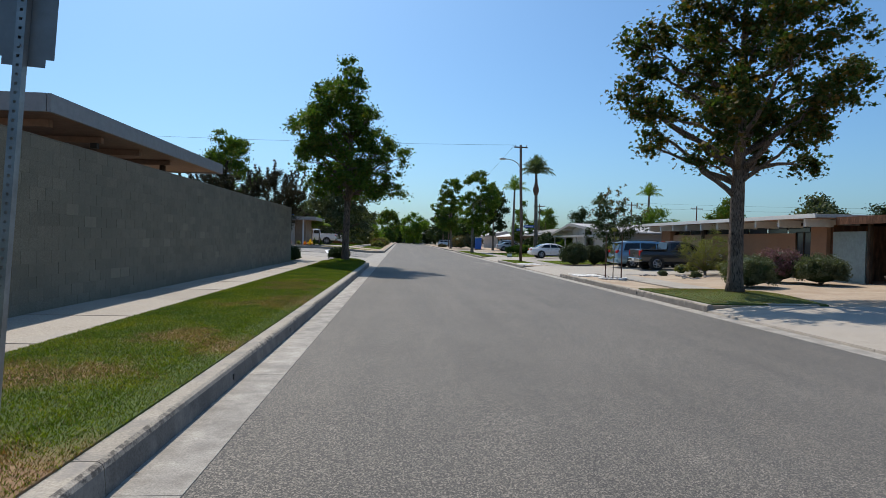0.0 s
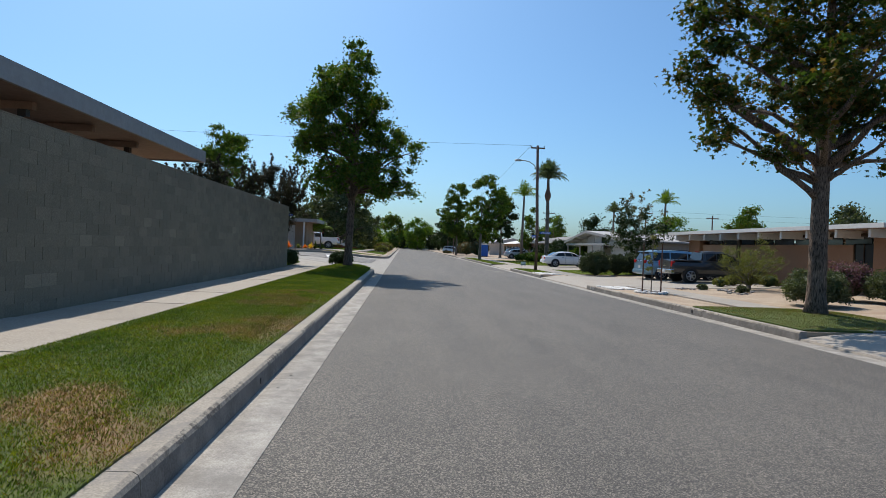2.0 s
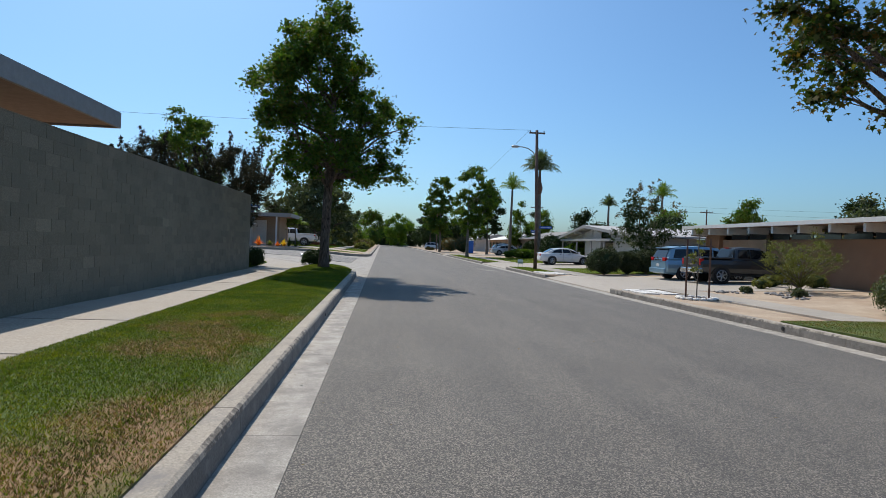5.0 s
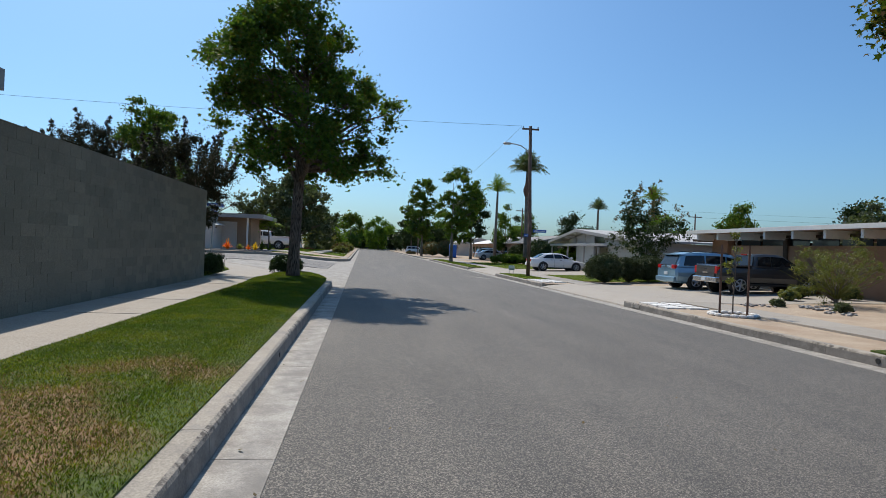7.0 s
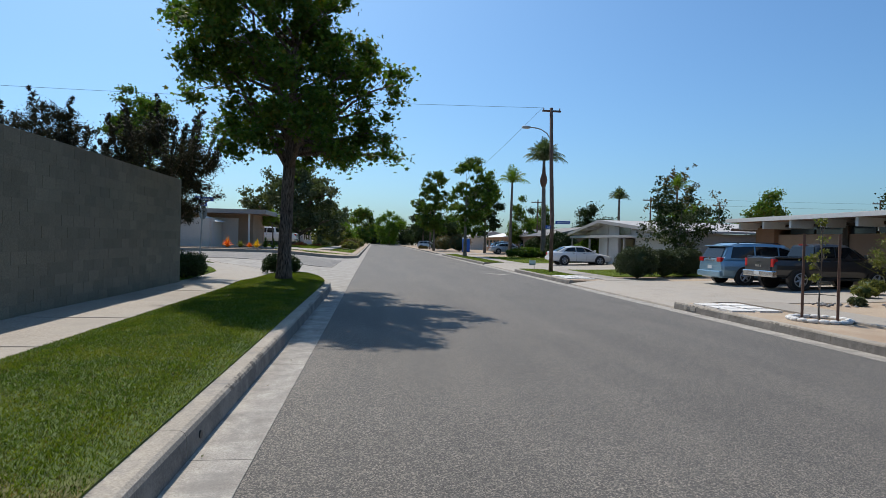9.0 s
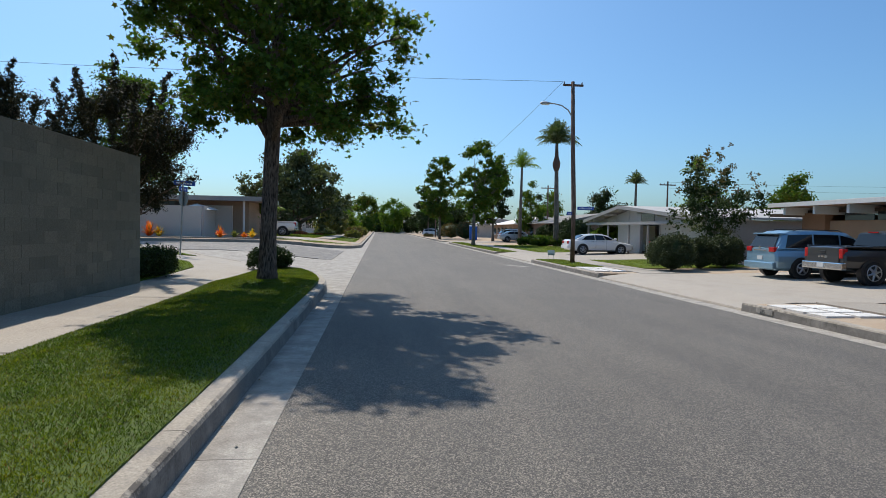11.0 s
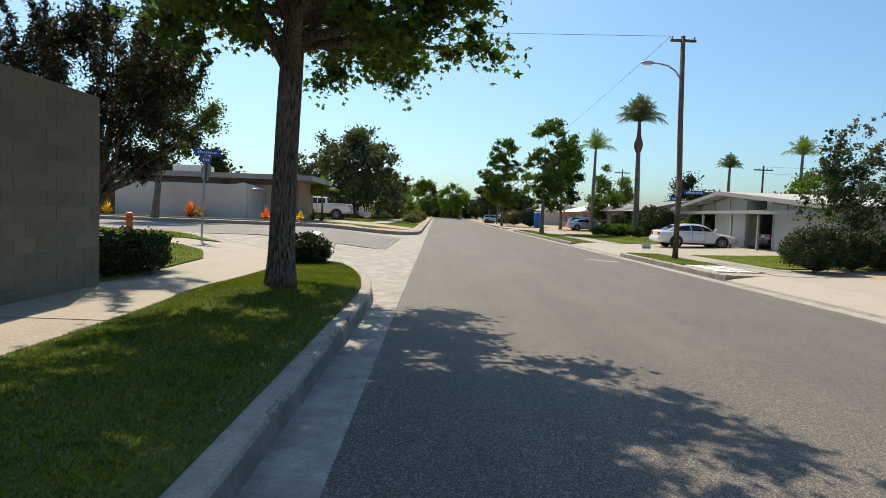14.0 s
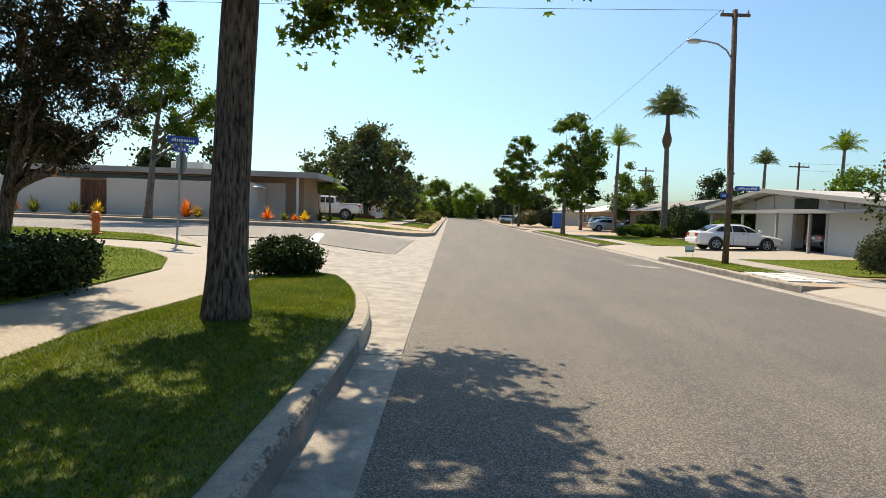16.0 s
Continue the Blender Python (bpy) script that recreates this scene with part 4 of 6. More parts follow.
def lobed_tree(name, x, y, z, trunk_r, fork, lobes, per, leaf, size, bark, label, seed, lean=(0, 0), dense=9.0, clump=0.36, forks=()):
    """A street tree with one leader, a limb to each lobe (dx, dy, height, radius) of its crown, and star-shaped leaves."""
    t = empty(name, pose(x, y, z), label, "tree", "near street trees")
    r = random.Random(seed)
    top = max(q[2] for q in lobes)
    bm = bmesh.new()
    rings, sides = 26, 26
    axis, rad = [], []
    for k in range(rings + 1):
        f = k / rings
        h = f * top * 0.93 - 0.15
        axis.append(Vector((lean[0] * f + math.sin(f * 6 + seed) * 0.06 * f, lean[1] * f + math.cos(f * 5 + seed) * 0.06 * f, h)))
        flare = 1 + 0.45 * math.exp(-max(0, h) * 4.5)
        taper = 1 - 0.12 * min(1, h / fork) if h < fork else 0.88 * max(0.07, 1 - (h - fork) / (top * 0.93 - fork)) ** 0.8
        rad.append(max(0.015, trunk_r * flare * taper))
    add_tube(bm, axis, rad, sides)
    for k, v in enumerate(bm.verts):
        c = axis[min(rings, k // sides)]
        a = math.atan2(v.co.y - c.y, v.co.x - c.x)
        q = 1 + 0.045 * math.sin(a * 9 + v.co.z * 1.1) + 0.05 * noise.noise(Vector((math.cos(a) * 2, math.sin(a) * 2, v.co.z * 1.4 + seed)))
        v.co.x, v.co.y = c.x + (v.co.x - c.x) * q, c.y + (v.co.y - c.y) * q
    part("trunk", bm, bark, t, smooth=True)
    for k, (h0, r0, tip) in enumerate(forks):
        j = round((h0 + 0.15) / (top * 0.93) * rings)
        line = bent(axis[j], tip, 8, 0.035, seed + 70 + k)
        part("fork", tube(line, [r0 * (1.35 if i == 0 else 1.0) * (1.1 - 0.085 * i) for i in range(9)], 12), bark, t, smooth=True)
    centres, radii = [], []
    for k, (lx, ly, lz, lr) in enumerate(lobes):
        reach = math.hypot(lx, ly)
        n_c = max(4, int(dense * lr * lr + 2))
        mine = []
        for _ in range(n_c):
            d = Vector((r.gauss(0, 1), r.gauss(0, 1), r.gauss(0, 0.9))).normalized() * lr * r.uniform(0.35, 0.95)
            mine.append((lx + d.x, ly + d.y, lz + d.z))
            centres.append(mine[-1])
            radii.append(clump * r.uniform(0.65, 1.3))
        if reach < 0.5:
            continue
        h0 = min(top * 0.86, max(fork * r.uniform(1.0, 1.3), lz - reach * r.uniform(0.45, 0.8)))
        j = min(rings - 1, max(0, round((h0 + 0.15) / (top * 0.93) * rings)))
        r0 = min(rad[j] * 0.5, 0.022 + 0.017 * reach * (1 + lr))
        line = bent(axis[j], (lx, ly, lz), 7, 0.05, seed + k)
        limb = part("limb", tube(line, [max(0.012, r0 * (1.15 - 0.95 * i / 7)) for i in range(8)], 8), bark, t, smooth=True)
        bm = bmesh.new()
        for c in mine[: 7]:
            add_tube(bm, bent(line[r.choice((5, 6, 7))], c, 3, 0.08, seed + k), [0.013, 0.01, 0.007, 0.004], 4)
        part("twig", bm, bark, limb)
    soup("crown", star_leaves(centres, radii, per, size), 10, leaf, t)
    return t


def tree(name, x, y, z, trunk_r, fork, profile, n, per, leaf, size, clump, bark, label, seed, limbs=14, lean=(0, 0), squash=(1, 1), shape="leaf", group="", low_limbs=(), shift=(0, 0)):
    t = empty(name, pose(x, y, z), label, "tree", group)
    pts = crown_points(profile, n, seed, squash, shift)
    top = profile[-1][0]
    bm = bmesh.new()
    rings = 18 if trunk_r > 0.15 else 9
    sides = 20 if trunk_r > 0.15 else 9
    axis, rad = [], []
    for k in range(rings + 1):
        f = k / rings
        h = f * top * 0.82 - 0.12
        axis.append(Vector((lean[0] * f + math.sin(f * 5 + seed) * 0.05 * f, lean[1] * f + math.cos(f * 4 + seed) * 0.05 * f, h)))
        flare = 1 + 0.32 * math.exp(-max(0, h) * 3.0)
        rad.append(max(0.015, trunk_r * flare * (1 - 0.25 * min(1, h / fork)) * (1 if h < fork else max(0.06, 1 - (h - fork) / (top * 0.82 - fork)) ** 0.9)))
    add_tube(bm, axis, rad, sides)
    for v in bm.verts:
        a = math.atan2(v.co.y, v.co.x)
        q = 1 + 0.05 * math.sin(a * 7 + v.co.z * 1.3) + 0.03 * math.sin(a * 11 - v.co.z * 3)
        v.co.x, v.co.y = v.co.x * q, v.co.y * q
    part("trunk", bm, bark, t, smooth=True)
    rr = random.Random(seed + 5)
    far = sorted(pts, key=lambda p: -math.hypot(p[0], p[1]) - rr.random() * 2)[: limbs * 3]
    rr.shuffle(far)
    for k, p in enumerate(list(low_limbs) + far[:limbs]):
        h0 = max(fork * 0.92, min(top * 0.7, p[2] - math.hypot(p[0], p[1]) * rr.uniform(0.35, 0.75)))
        if k < len(low_limbs):
            h0 = fork * 0.85
        j = min(rings, max(0, int((h0 + 0.12) / (top * 0.82) * rings)))
        line = bent(axis[j], p, 6, 0.06, seed + k)
        r0 = rad[j] * (0.55 if k >= len(low_limbs) else 0.62)
        part("limb", tube(line, [max(0.012, r0 * (1 - 0.88 * i / 6)) for i in range(7)], 7), bark, t, smooth=True)
    rc = [clump * rr.uniform(0.65, 1.25) for _ in pts]
    soup("crown", leaves(pts, rc, per, size, shape), 4, leaf, t)
    return t


def bush(name, x, y, z, rx, ry, h, leaf, label, seed, n=90, per=60, size=0.05, boxy=2.0, shape="leaf", category="shrub", group="", stems=True):
    """A clipped or loose shrub: short stems, leaves over a super-ellipsoid shell."""
    t = empty(name, pose(x, y, z), label, category, group)
    r = random.Random(seed)
    pts = []
    while len(pts) < n:
        a, b = r.uniform(0, 6.283), r.uniform(-0.5, 1.0)
        ca, sa = math.cos(a), math.sin(a)
        k = (abs(ca) ** boxy + abs(sa) ** boxy) ** (-1 / boxy)
        c = max(0.0, 1 - abs(b) ** boxy) ** (1 / boxy)
        q = r.uniform(0.72, 0.95)
        pts.append((rx * ca * k * c * q, ry * sa * k * c * q, h * (0.42 + 0.52 * b * q)))
    if stems:
        for k in range(5):
            p = r.choice(pts)
            part("stem", tube(bent((0, 0, -0.08), (p[0] * 0.7, p[1] * 0.7, abs(p[2]) * 0.8), 3, 0.08, seed + k), [0.03, 0.022, 0.016, 0.01], 5), M["bark"], t)
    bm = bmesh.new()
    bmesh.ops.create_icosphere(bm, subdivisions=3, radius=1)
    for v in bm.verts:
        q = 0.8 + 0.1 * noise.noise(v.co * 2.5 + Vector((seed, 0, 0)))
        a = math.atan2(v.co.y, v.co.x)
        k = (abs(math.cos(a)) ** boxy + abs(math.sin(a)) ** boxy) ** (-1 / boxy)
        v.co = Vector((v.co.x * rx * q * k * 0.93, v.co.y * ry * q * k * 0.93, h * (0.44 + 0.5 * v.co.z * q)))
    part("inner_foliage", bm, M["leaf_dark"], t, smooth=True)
    v = leaves(pts, [min(rx, ry, h) * 0.3] * n, per, size, shape, 0.9, 0.8)
    v[:, 2] = np.maximum(v[:, 2], -0.02)
    soup("foliage", v, 4, leaf, t)
    return t


def rosette(name, x, y, z, r, h, n, leaf, label, category, seed, width=0.07, group=""):
    """A fan of arching straps: bromeliads, agaves, clumps of long leaves."""
    t = empty(name, pose(x, y, z), label, category, group)
    q = random.Random(seed)
    vs, fs = [], []
    for k in range(n):
        a, tilt, ln = q.uniform(0, 6.283), q.uniform(0.15, 1.0), q.uniform(0.75, 1.1)
        w = width * q.uniform(0.7, 1.2)
        i = len(vs)
        for s in range(4):
            f = s / 3
            d = r * tilt * ln * f
            zz = h * ln * (f * (1.25 - 0.45 * tilt) - 0.35 * tilt * f * f * 1.6)
            ww = w * (1 - f) ** 0.6 * 0.5 + 0.003
            cx, cy = d * math.cos(a), d * math.sin(a)
            vs += [(cx - math.sin(a) * ww, cy + math.cos(a) * ww, max(-0.02, zz)), (cx + math.sin(a) * ww, cy - math.cos(a) * ww, max(-0.02, zz))]
        for s in range(3):
            fs.append((i + 2 * s, i + 2 * s + 1, i + 2 * s + 3, i + 2 * s + 2))
    raw("strap_leaves", vs, fs, leaf, t)
    return t


def palm(x, y, z, h, trunk_r, frond, n, label, seed, bulb=False, leaf="leaf", bark="bark_pale", group="palms"):
    """A feather palm: slim trunk, arching fronds with leaflets, hanging ones below."""
    t = empty("palm_tree", pose(x, y, z), label, "palm", group)
    q = random.Random(seed)
    ax = [Vector((math.sin(k / 9 * 2 + seed) * 0.12 * k / 9, 0.1 * k / 9, -0.1 + h * k / 9)) for k in range(10)]
    part("trunk", tube(ax, [trunk_r * (1.25 - 0.6 * k / 9) for k in range(10)], 10), M[bark], t, smooth=True)
    if bulb:
        bz = h - 2.9
        prof = [(0, 1.2), (0.2, 1.9), (0.55, 2.6), (0.85, 2.7), (1.15, 2.1), (1.5, 1.4), (2.2, 1.1)]
        ax2 = [(ax[8].x, ax[8].y, bz + zz) for zz, _ in prof]
        part("trunk_boot", tube(ax2, [trunk_r * 0.62 * k for _, k in prof], 12), M["stake"], t, "rusty diamond-patterned boot of old frond bases", True)
    top = ax[-1]
    up = Vector((0, 0, 1))
    for k in range(n):
        a = 2.4 * k + q.uniform(-0.2, 0.2)
        el = 0.5 + 1.0 * ((k + 0.5) / n) ** 0.8
        d = Vector((math.cos(a) * math.cos(el), math.sin(a) * math.cos(el), math.sin(el)))
        side = Vector((-math.sin(a), math.cos(a), 0))
        ln = frond * q.uniform(0.85, 1.1)
        m_ = 36
        mid = [top + d * ln * (s / m_) - up * ln * (0.1 + 0.5 * math.cos(el)) * (s / m_) ** 2.8 for s in range(m_ + 1)]
        vs, fs = [tuple(p) for p in mid], []
        for s in range(3, m_ + 1):
            f = s / m_
            lw = ln * 0.28 * min(1, (1.06 - f) * 2.2) * min(1, f * 3)
            along = (mid[s] - mid[s - 1]).normalized()
            for sg in (-1, 1):
                tip = mid[s] + side * sg * lw * 0.85 + along * lw * 0.55 - up * lw * q.uniform(0.1, 1.0)
                vs.append(tuple(tip))
                fs.append((s - 1, s, len(vs) - 1))
        f_ob = raw("frond", vs, fs, M[leaf], t)
        rib = mid[::9]
        part("midrib", tube(rib, [0.03, 0.022, 0.015, 0.01, 0.006][: len(rib)], 4), M[leaf], f_ob)
    return t


# street trees
LOBES_NEAR = [(-0.1, 0, 10.0, 0.55), (-0.75, 0.2, 9.3, 0.7), (0.2, -0.2, 9.2, 0.7), (-1.25, -0.3, 8.5, 0.85), (0.6, 0.4, 8.1, 0.85), (-0.2, 0.6, 8.3, 1.0),
              (-1.9, 0.2, 7.6, 0.8), (-2.4, -0.5, 6.8, 0.9), (-2.2, 0.7, 5.9, 0.85), (-0.5, -1.5, 7.3, 1.1), (0.3, 1.6, 7.0, 1.1), (0.9, -0.6, 7.1, 1.0), (1.3, 0.8, 6.5, 0.85),
              (-0.9, -2.1, 5.9, 1.1), (-0.6, 2.0, 5.6, 1.1), (2.5, 0.6, 6.0, 0.75), (1.6, -1.2, 5.4, 1.0), (2.3, 0.2, 4.8, 0.8), (2.5, -0.8, 4.0, 0.65),
              (-1.7, -1.2, 4.9, 1.0), (-1.5, 0.9, 4.5, 0.85), (-0.9, 1.8, 4.2, 0.8), (0.8, 1.9, 4.7, 1.0), (0.4, -2.0, 4.6, 1.0), (1.4, 1.4, 3.9, 0.75), (1.3, -1.7, 3.7, 0.6),
              (-0.6, -1.3, 3.9, 0.7), (-0.3, -1.4, 8.3, 1.0), (-1.3, -1.3, 7.5, 0.95), (0.4, -1.0, 8.9, 0.8), (1.9, -0.5, 3.5, 0.55), (2.6, 0.4, 3.5, 0.5), (0.9, -2.5, 3.8, 0.6), (-1.3, -0.6, 3.7, 0.6), (-2.0, 0.3, 4.0, 0.6), (-1.9, -1.9, 5.6, 0.9), (0.3, 2.6, 3.9, 0.7), (1.1, 2.9, 4.0, 0.75), (-0.5, 3.0, 4.4, 0.75), (0.6, 3.1, 5.4, 0.8),
              (3.0, -0.2, 5.4, 0.5), (0.9, -0.9, 4.2, 0.7), (0.5, 1.0, 4.0, 0.6), (-1.5, -1.8, 7.8, 0.8), (-1.9, -1.6, 6.8, 0.8), (-1.2, -2.6, 6.9, 0.9), (-1.5, -2.5, 6.0, 0.8), (0, 0, 5.0, 1.1), (0, 0, 6.3, 1.2), (0, 0, 7.5, 1.1), (-0.9, 0, 6.0, 1.2), (0.9, 0, 5.6, 1.1)]
LOBES_NEAR = [(dx * 0.93 + 0.1, dy, dz, dr) for dx, dy, dz, dr in LOBES_NEAR]
lobed_tree("sweetgum_tree", -2.65, 29.25, left_z(-2.65, 29.2) + 0.12, 0.178, 3.15, LOBES_NEAR, 125, M["leaf"], 0.125, M["bark"],
           "tall green sweetgum street tree with furrowed bark on the lawn", 11, lean=(0.25, 0), dense=10.0, clump=0.43, forks=((2.95, 0.085, (-1.7, -0.3, 5.8)), (3.6, 0.06, (2.0, -0.3, 5.0)), (3.9, 0.06, (0.3, -1.8, 5.6))))
LOBES_WIDE = [(-3.3, 0, 7.3, 0.8), (-3.4, -0.3, 5.9, 0.65), (-2.8, 0.4, 4.8, 0.7), (-1.5, -0.3, 4.4, 0.5), (-3.6, 0.6, 6.6, 0.6), (-3.7, 0.2, 8.0, 0.6), (4.2, 0.4, 7.7, 0.45), (0.9, 0.3, 4.6, 0.6), (-2.9, 0.5, 8.7, 0.9), (-2.0, -0.8, 9.7, 1.0), (3.7, 0.2, 7.5, 0.8), (3.0, -0.4, 8.8, 1.1), (3.0, 0.3, 6.4, 0.9),
              (2.6, 0.4, 4.4, 0.7), (2.0, -0.5, 5.6, 0.85), (2.2, 0.6, 10.2, 1.1), (-1.0, 0.4, 11.0, 1.1), (0.6, -0.3, 12.2, 1.0), (1.4, 0.5, 11.2, 1.0), (0.2, 0, 13.1, 0.5), (0, -3.0, 7.0, 1.1), (0.5, 3.0, 7.2, 1.1),
              (-1.6, -2.4, 6.0, 1.0), (1.6, -2.5, 6.2, 1.0), (-1.7, 2.4, 6.3, 1.0), (1.8, 2.4, 6.1, 1.0), (0, -2.6, 9.0, 1.1), (0, 2.5, 9.2, 1.1), (-1.4, -1.6, 5.2, 0.8), (1.2, -1.6, 5.0, 0.75), (0.8, 1.8, 4.9, 0.75),
              (0.2, 0, 6.0, 1.2), (0, 0, 7.6, 1.3), (0.1, 0, 9.2, 1.3), (0, 0, 10.6, 1.2), (-1.6, 0, 7.2, 1.1), (1.7, 0, 7.6, 1.1), (-1.3, 0, 8.8, 1.0), (1.5, 0, 9.3, 1.0), (1.0, 0, 5.6, 0.8)]
lobed_tree("sweetgum_tree", 11.4, 17.25, right_z(11.4, 17) + 0.14, 0.24, 3.2, LOBES_WIDE, 105, M["leaf_autumn"], 0.15, M["bark"],
           "large sweetgum street tree with some turning leaves", 23, lean=(0.1, 0), dense=9.5, clump=0.54, forks=((3.1, 0.085, (-2.9, 0.2, 5.4)), (3.5, 0.08, (1.3, 0.2, 5.6))))
tree("street_tree", 10.0, 79.5, -0.2, 0.2, 2.8, [(2.8, 1.0), (4.0, 2.2), (6, 2.8), (8.6, 2.5), (10.4, 1.5), (11.6, 0.3)], 240, 90, M["leaf"], 0.2, 0.55, M["bark_pale"], "tall green street tree beside the road", 31, group="far street trees", shift=(0.9, 0))
tree("street_tree", 15.9, 99.0, -0.1, 0.2, 3.0, [(3.0, 0.9), (4.5, 2.2), (7, 2.7), (9, 2.0), (10.6, 0.4)], 150, 80, M["leaf_dark"], 0.26, 0.65, M["bark_pale"], "dark green tree before a bungalow", 35, group="far street trees")
tree("street_tree", 10.2, 117.0, -0.2, 0.2, 3.0, [(3.0, 1.0), (5, 3.0), (8, 3.5), (11, 2.6), (13.2, 1.3), (15.2, 0.3)], 230, 80, M["leaf"], 0.28, 0.65, M["bark_pale"], "slender green street tree beside the road", 32, group="far street trees")
tree("street_tree", 11.0, 150.0, -0.2, 0.2, 3.0, [(3.0, 1.0), (5, 3.0), (8, 2.8), (11, 1.6)], 90, 50, M["leaf_dark"], 0.45, 1.0, M["bark"], "dark green street tree farther on", 33, group="far street trees")
tree("street_tree", -16.4, 54.9, 0.62, 0.19, 3.4, [(3.6, 0.9), (5.0, 2.3), (6.8, 2.6), (8.6, 2.0), (9.9, 1.1), (10.9, 0.2)], 190, 130, M["leaf"], 0.15, 0.62, M["bark_pale"], "leaning green street tree before a cream wall", 34, lean=(0.9, 0), group="far street trees", shift=(0.6, 0))

# olive tree, junipers, crape myrtle
tree("olive_tree", -9.6, 86, 0.55, 0.62, 1.7, [(1.6, 3.0), (3.0, 5.0), (5.0, 5.3), (7.0, 4.2), (8.6, 2.6), (9.4, 0.8)], 330, 75, M["leaf_olive"], 0.3, 0.95, M["bark"], "broad grey-green olive tree with a gnarled trunk", 41, limbs=10)
def juniper(x, y, lean, seed, profile, sprays, label):
    """A shaggy juniper with many pointed upright sprays on its crown."""
    t = tree("juniper_tree", x, y, 0.2, 0.13, 1.5, profile, 210, 190, M["conifer"], 0.09, 0.36, M["bark"], label, seed, limbs=16, lean=lean, shape="needle", group="junipers", shift=(lean[0] * 0.6, 0))
    r = random.Random(seed)
    wide = max(p[1] for p in profile)
    pts_all, rad_all, bm = [], [], bmesh.new()
    for k in range(sprays):
        a, q = k * 2.4, wide * (0.15 + 0.85 * ((k + 0.5) / sprays) ** 0.5)
        base = Vector((lean[0] * 0.6 + q * math.cos(a), q * math.sin(a), profile[-1][0] - 0.9 - 0.55 * q + r.uniform(-0.2, 0.2)))
        tip = base + Vector((math.cos(a) * 0.3 * q + r.uniform(-0.15, 0.15), math.sin(a) * 0.3 * q, r.uniform(0.9, 1.6)))
        pts = [base.lerp(tip, i / 11) + Vector((0.04 * math.sin(i * 1.9 + k), 0.04 * math.cos(i * 2.3 + k), 0)) for i in range(12)]
        add_tube(bm, pts, [0.024 * (1 - 0.08 * i) for i in range(12)], 5)
        pts_all += [tuple(p) for p in pts]
        rad_all += [0.24 * (1 - 0.8 * i / 11) for i in range(12)]
    part("twig", bm, M["bark"], t)["kind"] = "stuff"
    soup("sprays", leaves(pts_all, rad_all, 80, 0.085, "needle", 1.0), 4, M["conifer"], t)["kind"] = "stuff"
    return t


juniper(-7.35, 32.4, (0.9, 0), 51, [(2.0, 0.9), (2.7, 1.6), (3.6, 1.6), (4.3, 1.1), (5.0, 0.3)], 20, "dark shaggy juniper behind the wall end")
juniper(-10.1, 32.2, (0, 0), 52, [(1.9, 0.9), (2.7, 1.8), (3.6, 1.7), (4.3, 1.1), (5.0, 0.3)], 18, "dark shaggy juniper with upright sprays")
cm = tree("crape_myrtle", 18.0, 46.6, -0.05, 0.08, 0.9, [(1.0, 0.7), (2.0, 1.8), (3.2, 2.5), (4.4, 2.3), (5.3, 1.5), (6.0, 0.5)], 150, 48, M["leaf_dark"], 0.12, 0.46, M["bark_pale"], "airy crape myrtle with rusty seed heads", 61, limbs=30)
soup("seed_head", leaves(crown_points([(3.6, 2.2), (4.6, 2.2), (5.4, 1.6), (6.2, 0.8)], 60, 62), [0.22] * 60, 26, 0.09), 4, M["leaf_rust"], cm)
soup("green_leaf", leaves(crown_points([(1.4, 1.0), (3.2, 2.3), (4.6, 1.8), (5.4, 0.8)], 70, 63), [0.42] * 70, 38, 0.12), 4, M["leaf_olive"], cm)

# clipped hedges and shrubs
bush("box_hedge", -6.4, 31.25, 0.2, 1.05, 0.95, 0.78, M["leaf_dark"], "low clipped dark green hedge at the wall end", 71, 260, 90, 0.055, 6, category="hedge")
bush("round_bush", -3.45, 34.3, 0.2, 0.62, 0.62, 0.72, M["leaf_dark"], "round clipped dark green bush at the lawn tip", 72, 160, 90, 0.05, 2.6)
for k, (bx, by, br, bh) in enumerate(((13.2, 42.0, 1.0, 1.78), (14.95, 42.5, 0.72, 1.62), (16.35, 42.9, 0.8, 1.66))):
    bush("round_bush", bx, by, right_z(bx, by), br, br, bh, M["bush_leaf"], "large round clipped grey-green bush beside a driveway", 80 + k, 200, 90, 0.07, 2.5, group="bushes beside the driveway")
bush("round_bush", 14.4, 21.4, right_z(14.4, 21.4), 1.0, 1.0, 1.42, M["leaf_olive"], "round grey-green bush before the brown house", 90, 170, 80, 0.06, 2.4, group="bushes before the brown house")
bush("round_bush", 17.1, 23.6, 0.0, 0.98, 0.98, 1.55, M["leaf_purple"], "round bush covered in mauve flowers", 91, 190, 80, 0.06, 2.4, group="bushes before the brown house")
bush("round_bush", 17.9, 22.0, 0.0, 0.95, 0.95, 1.3, M["leaf_olive"], "round grey-green bush beside a driveway", 92, 180, 80, 0.06, 2.4, group="bushes before the brown house")
pv = tree("palo_verde", 16.6, 29.1, -0.05, 0.06, 0.25, [(0.35, 0.5), (0.8, 1.2), (1.3, 1.6), (1.8, 1.4), (2.2, 0.8), (2.4, 0.3)], 120, 75, M["leaf_dry"], 0.08, 0.34, M["bark_pale"], "feathery yellow-green palo verde shrub on tan gravel", 95, limbs=40, shape="needle")
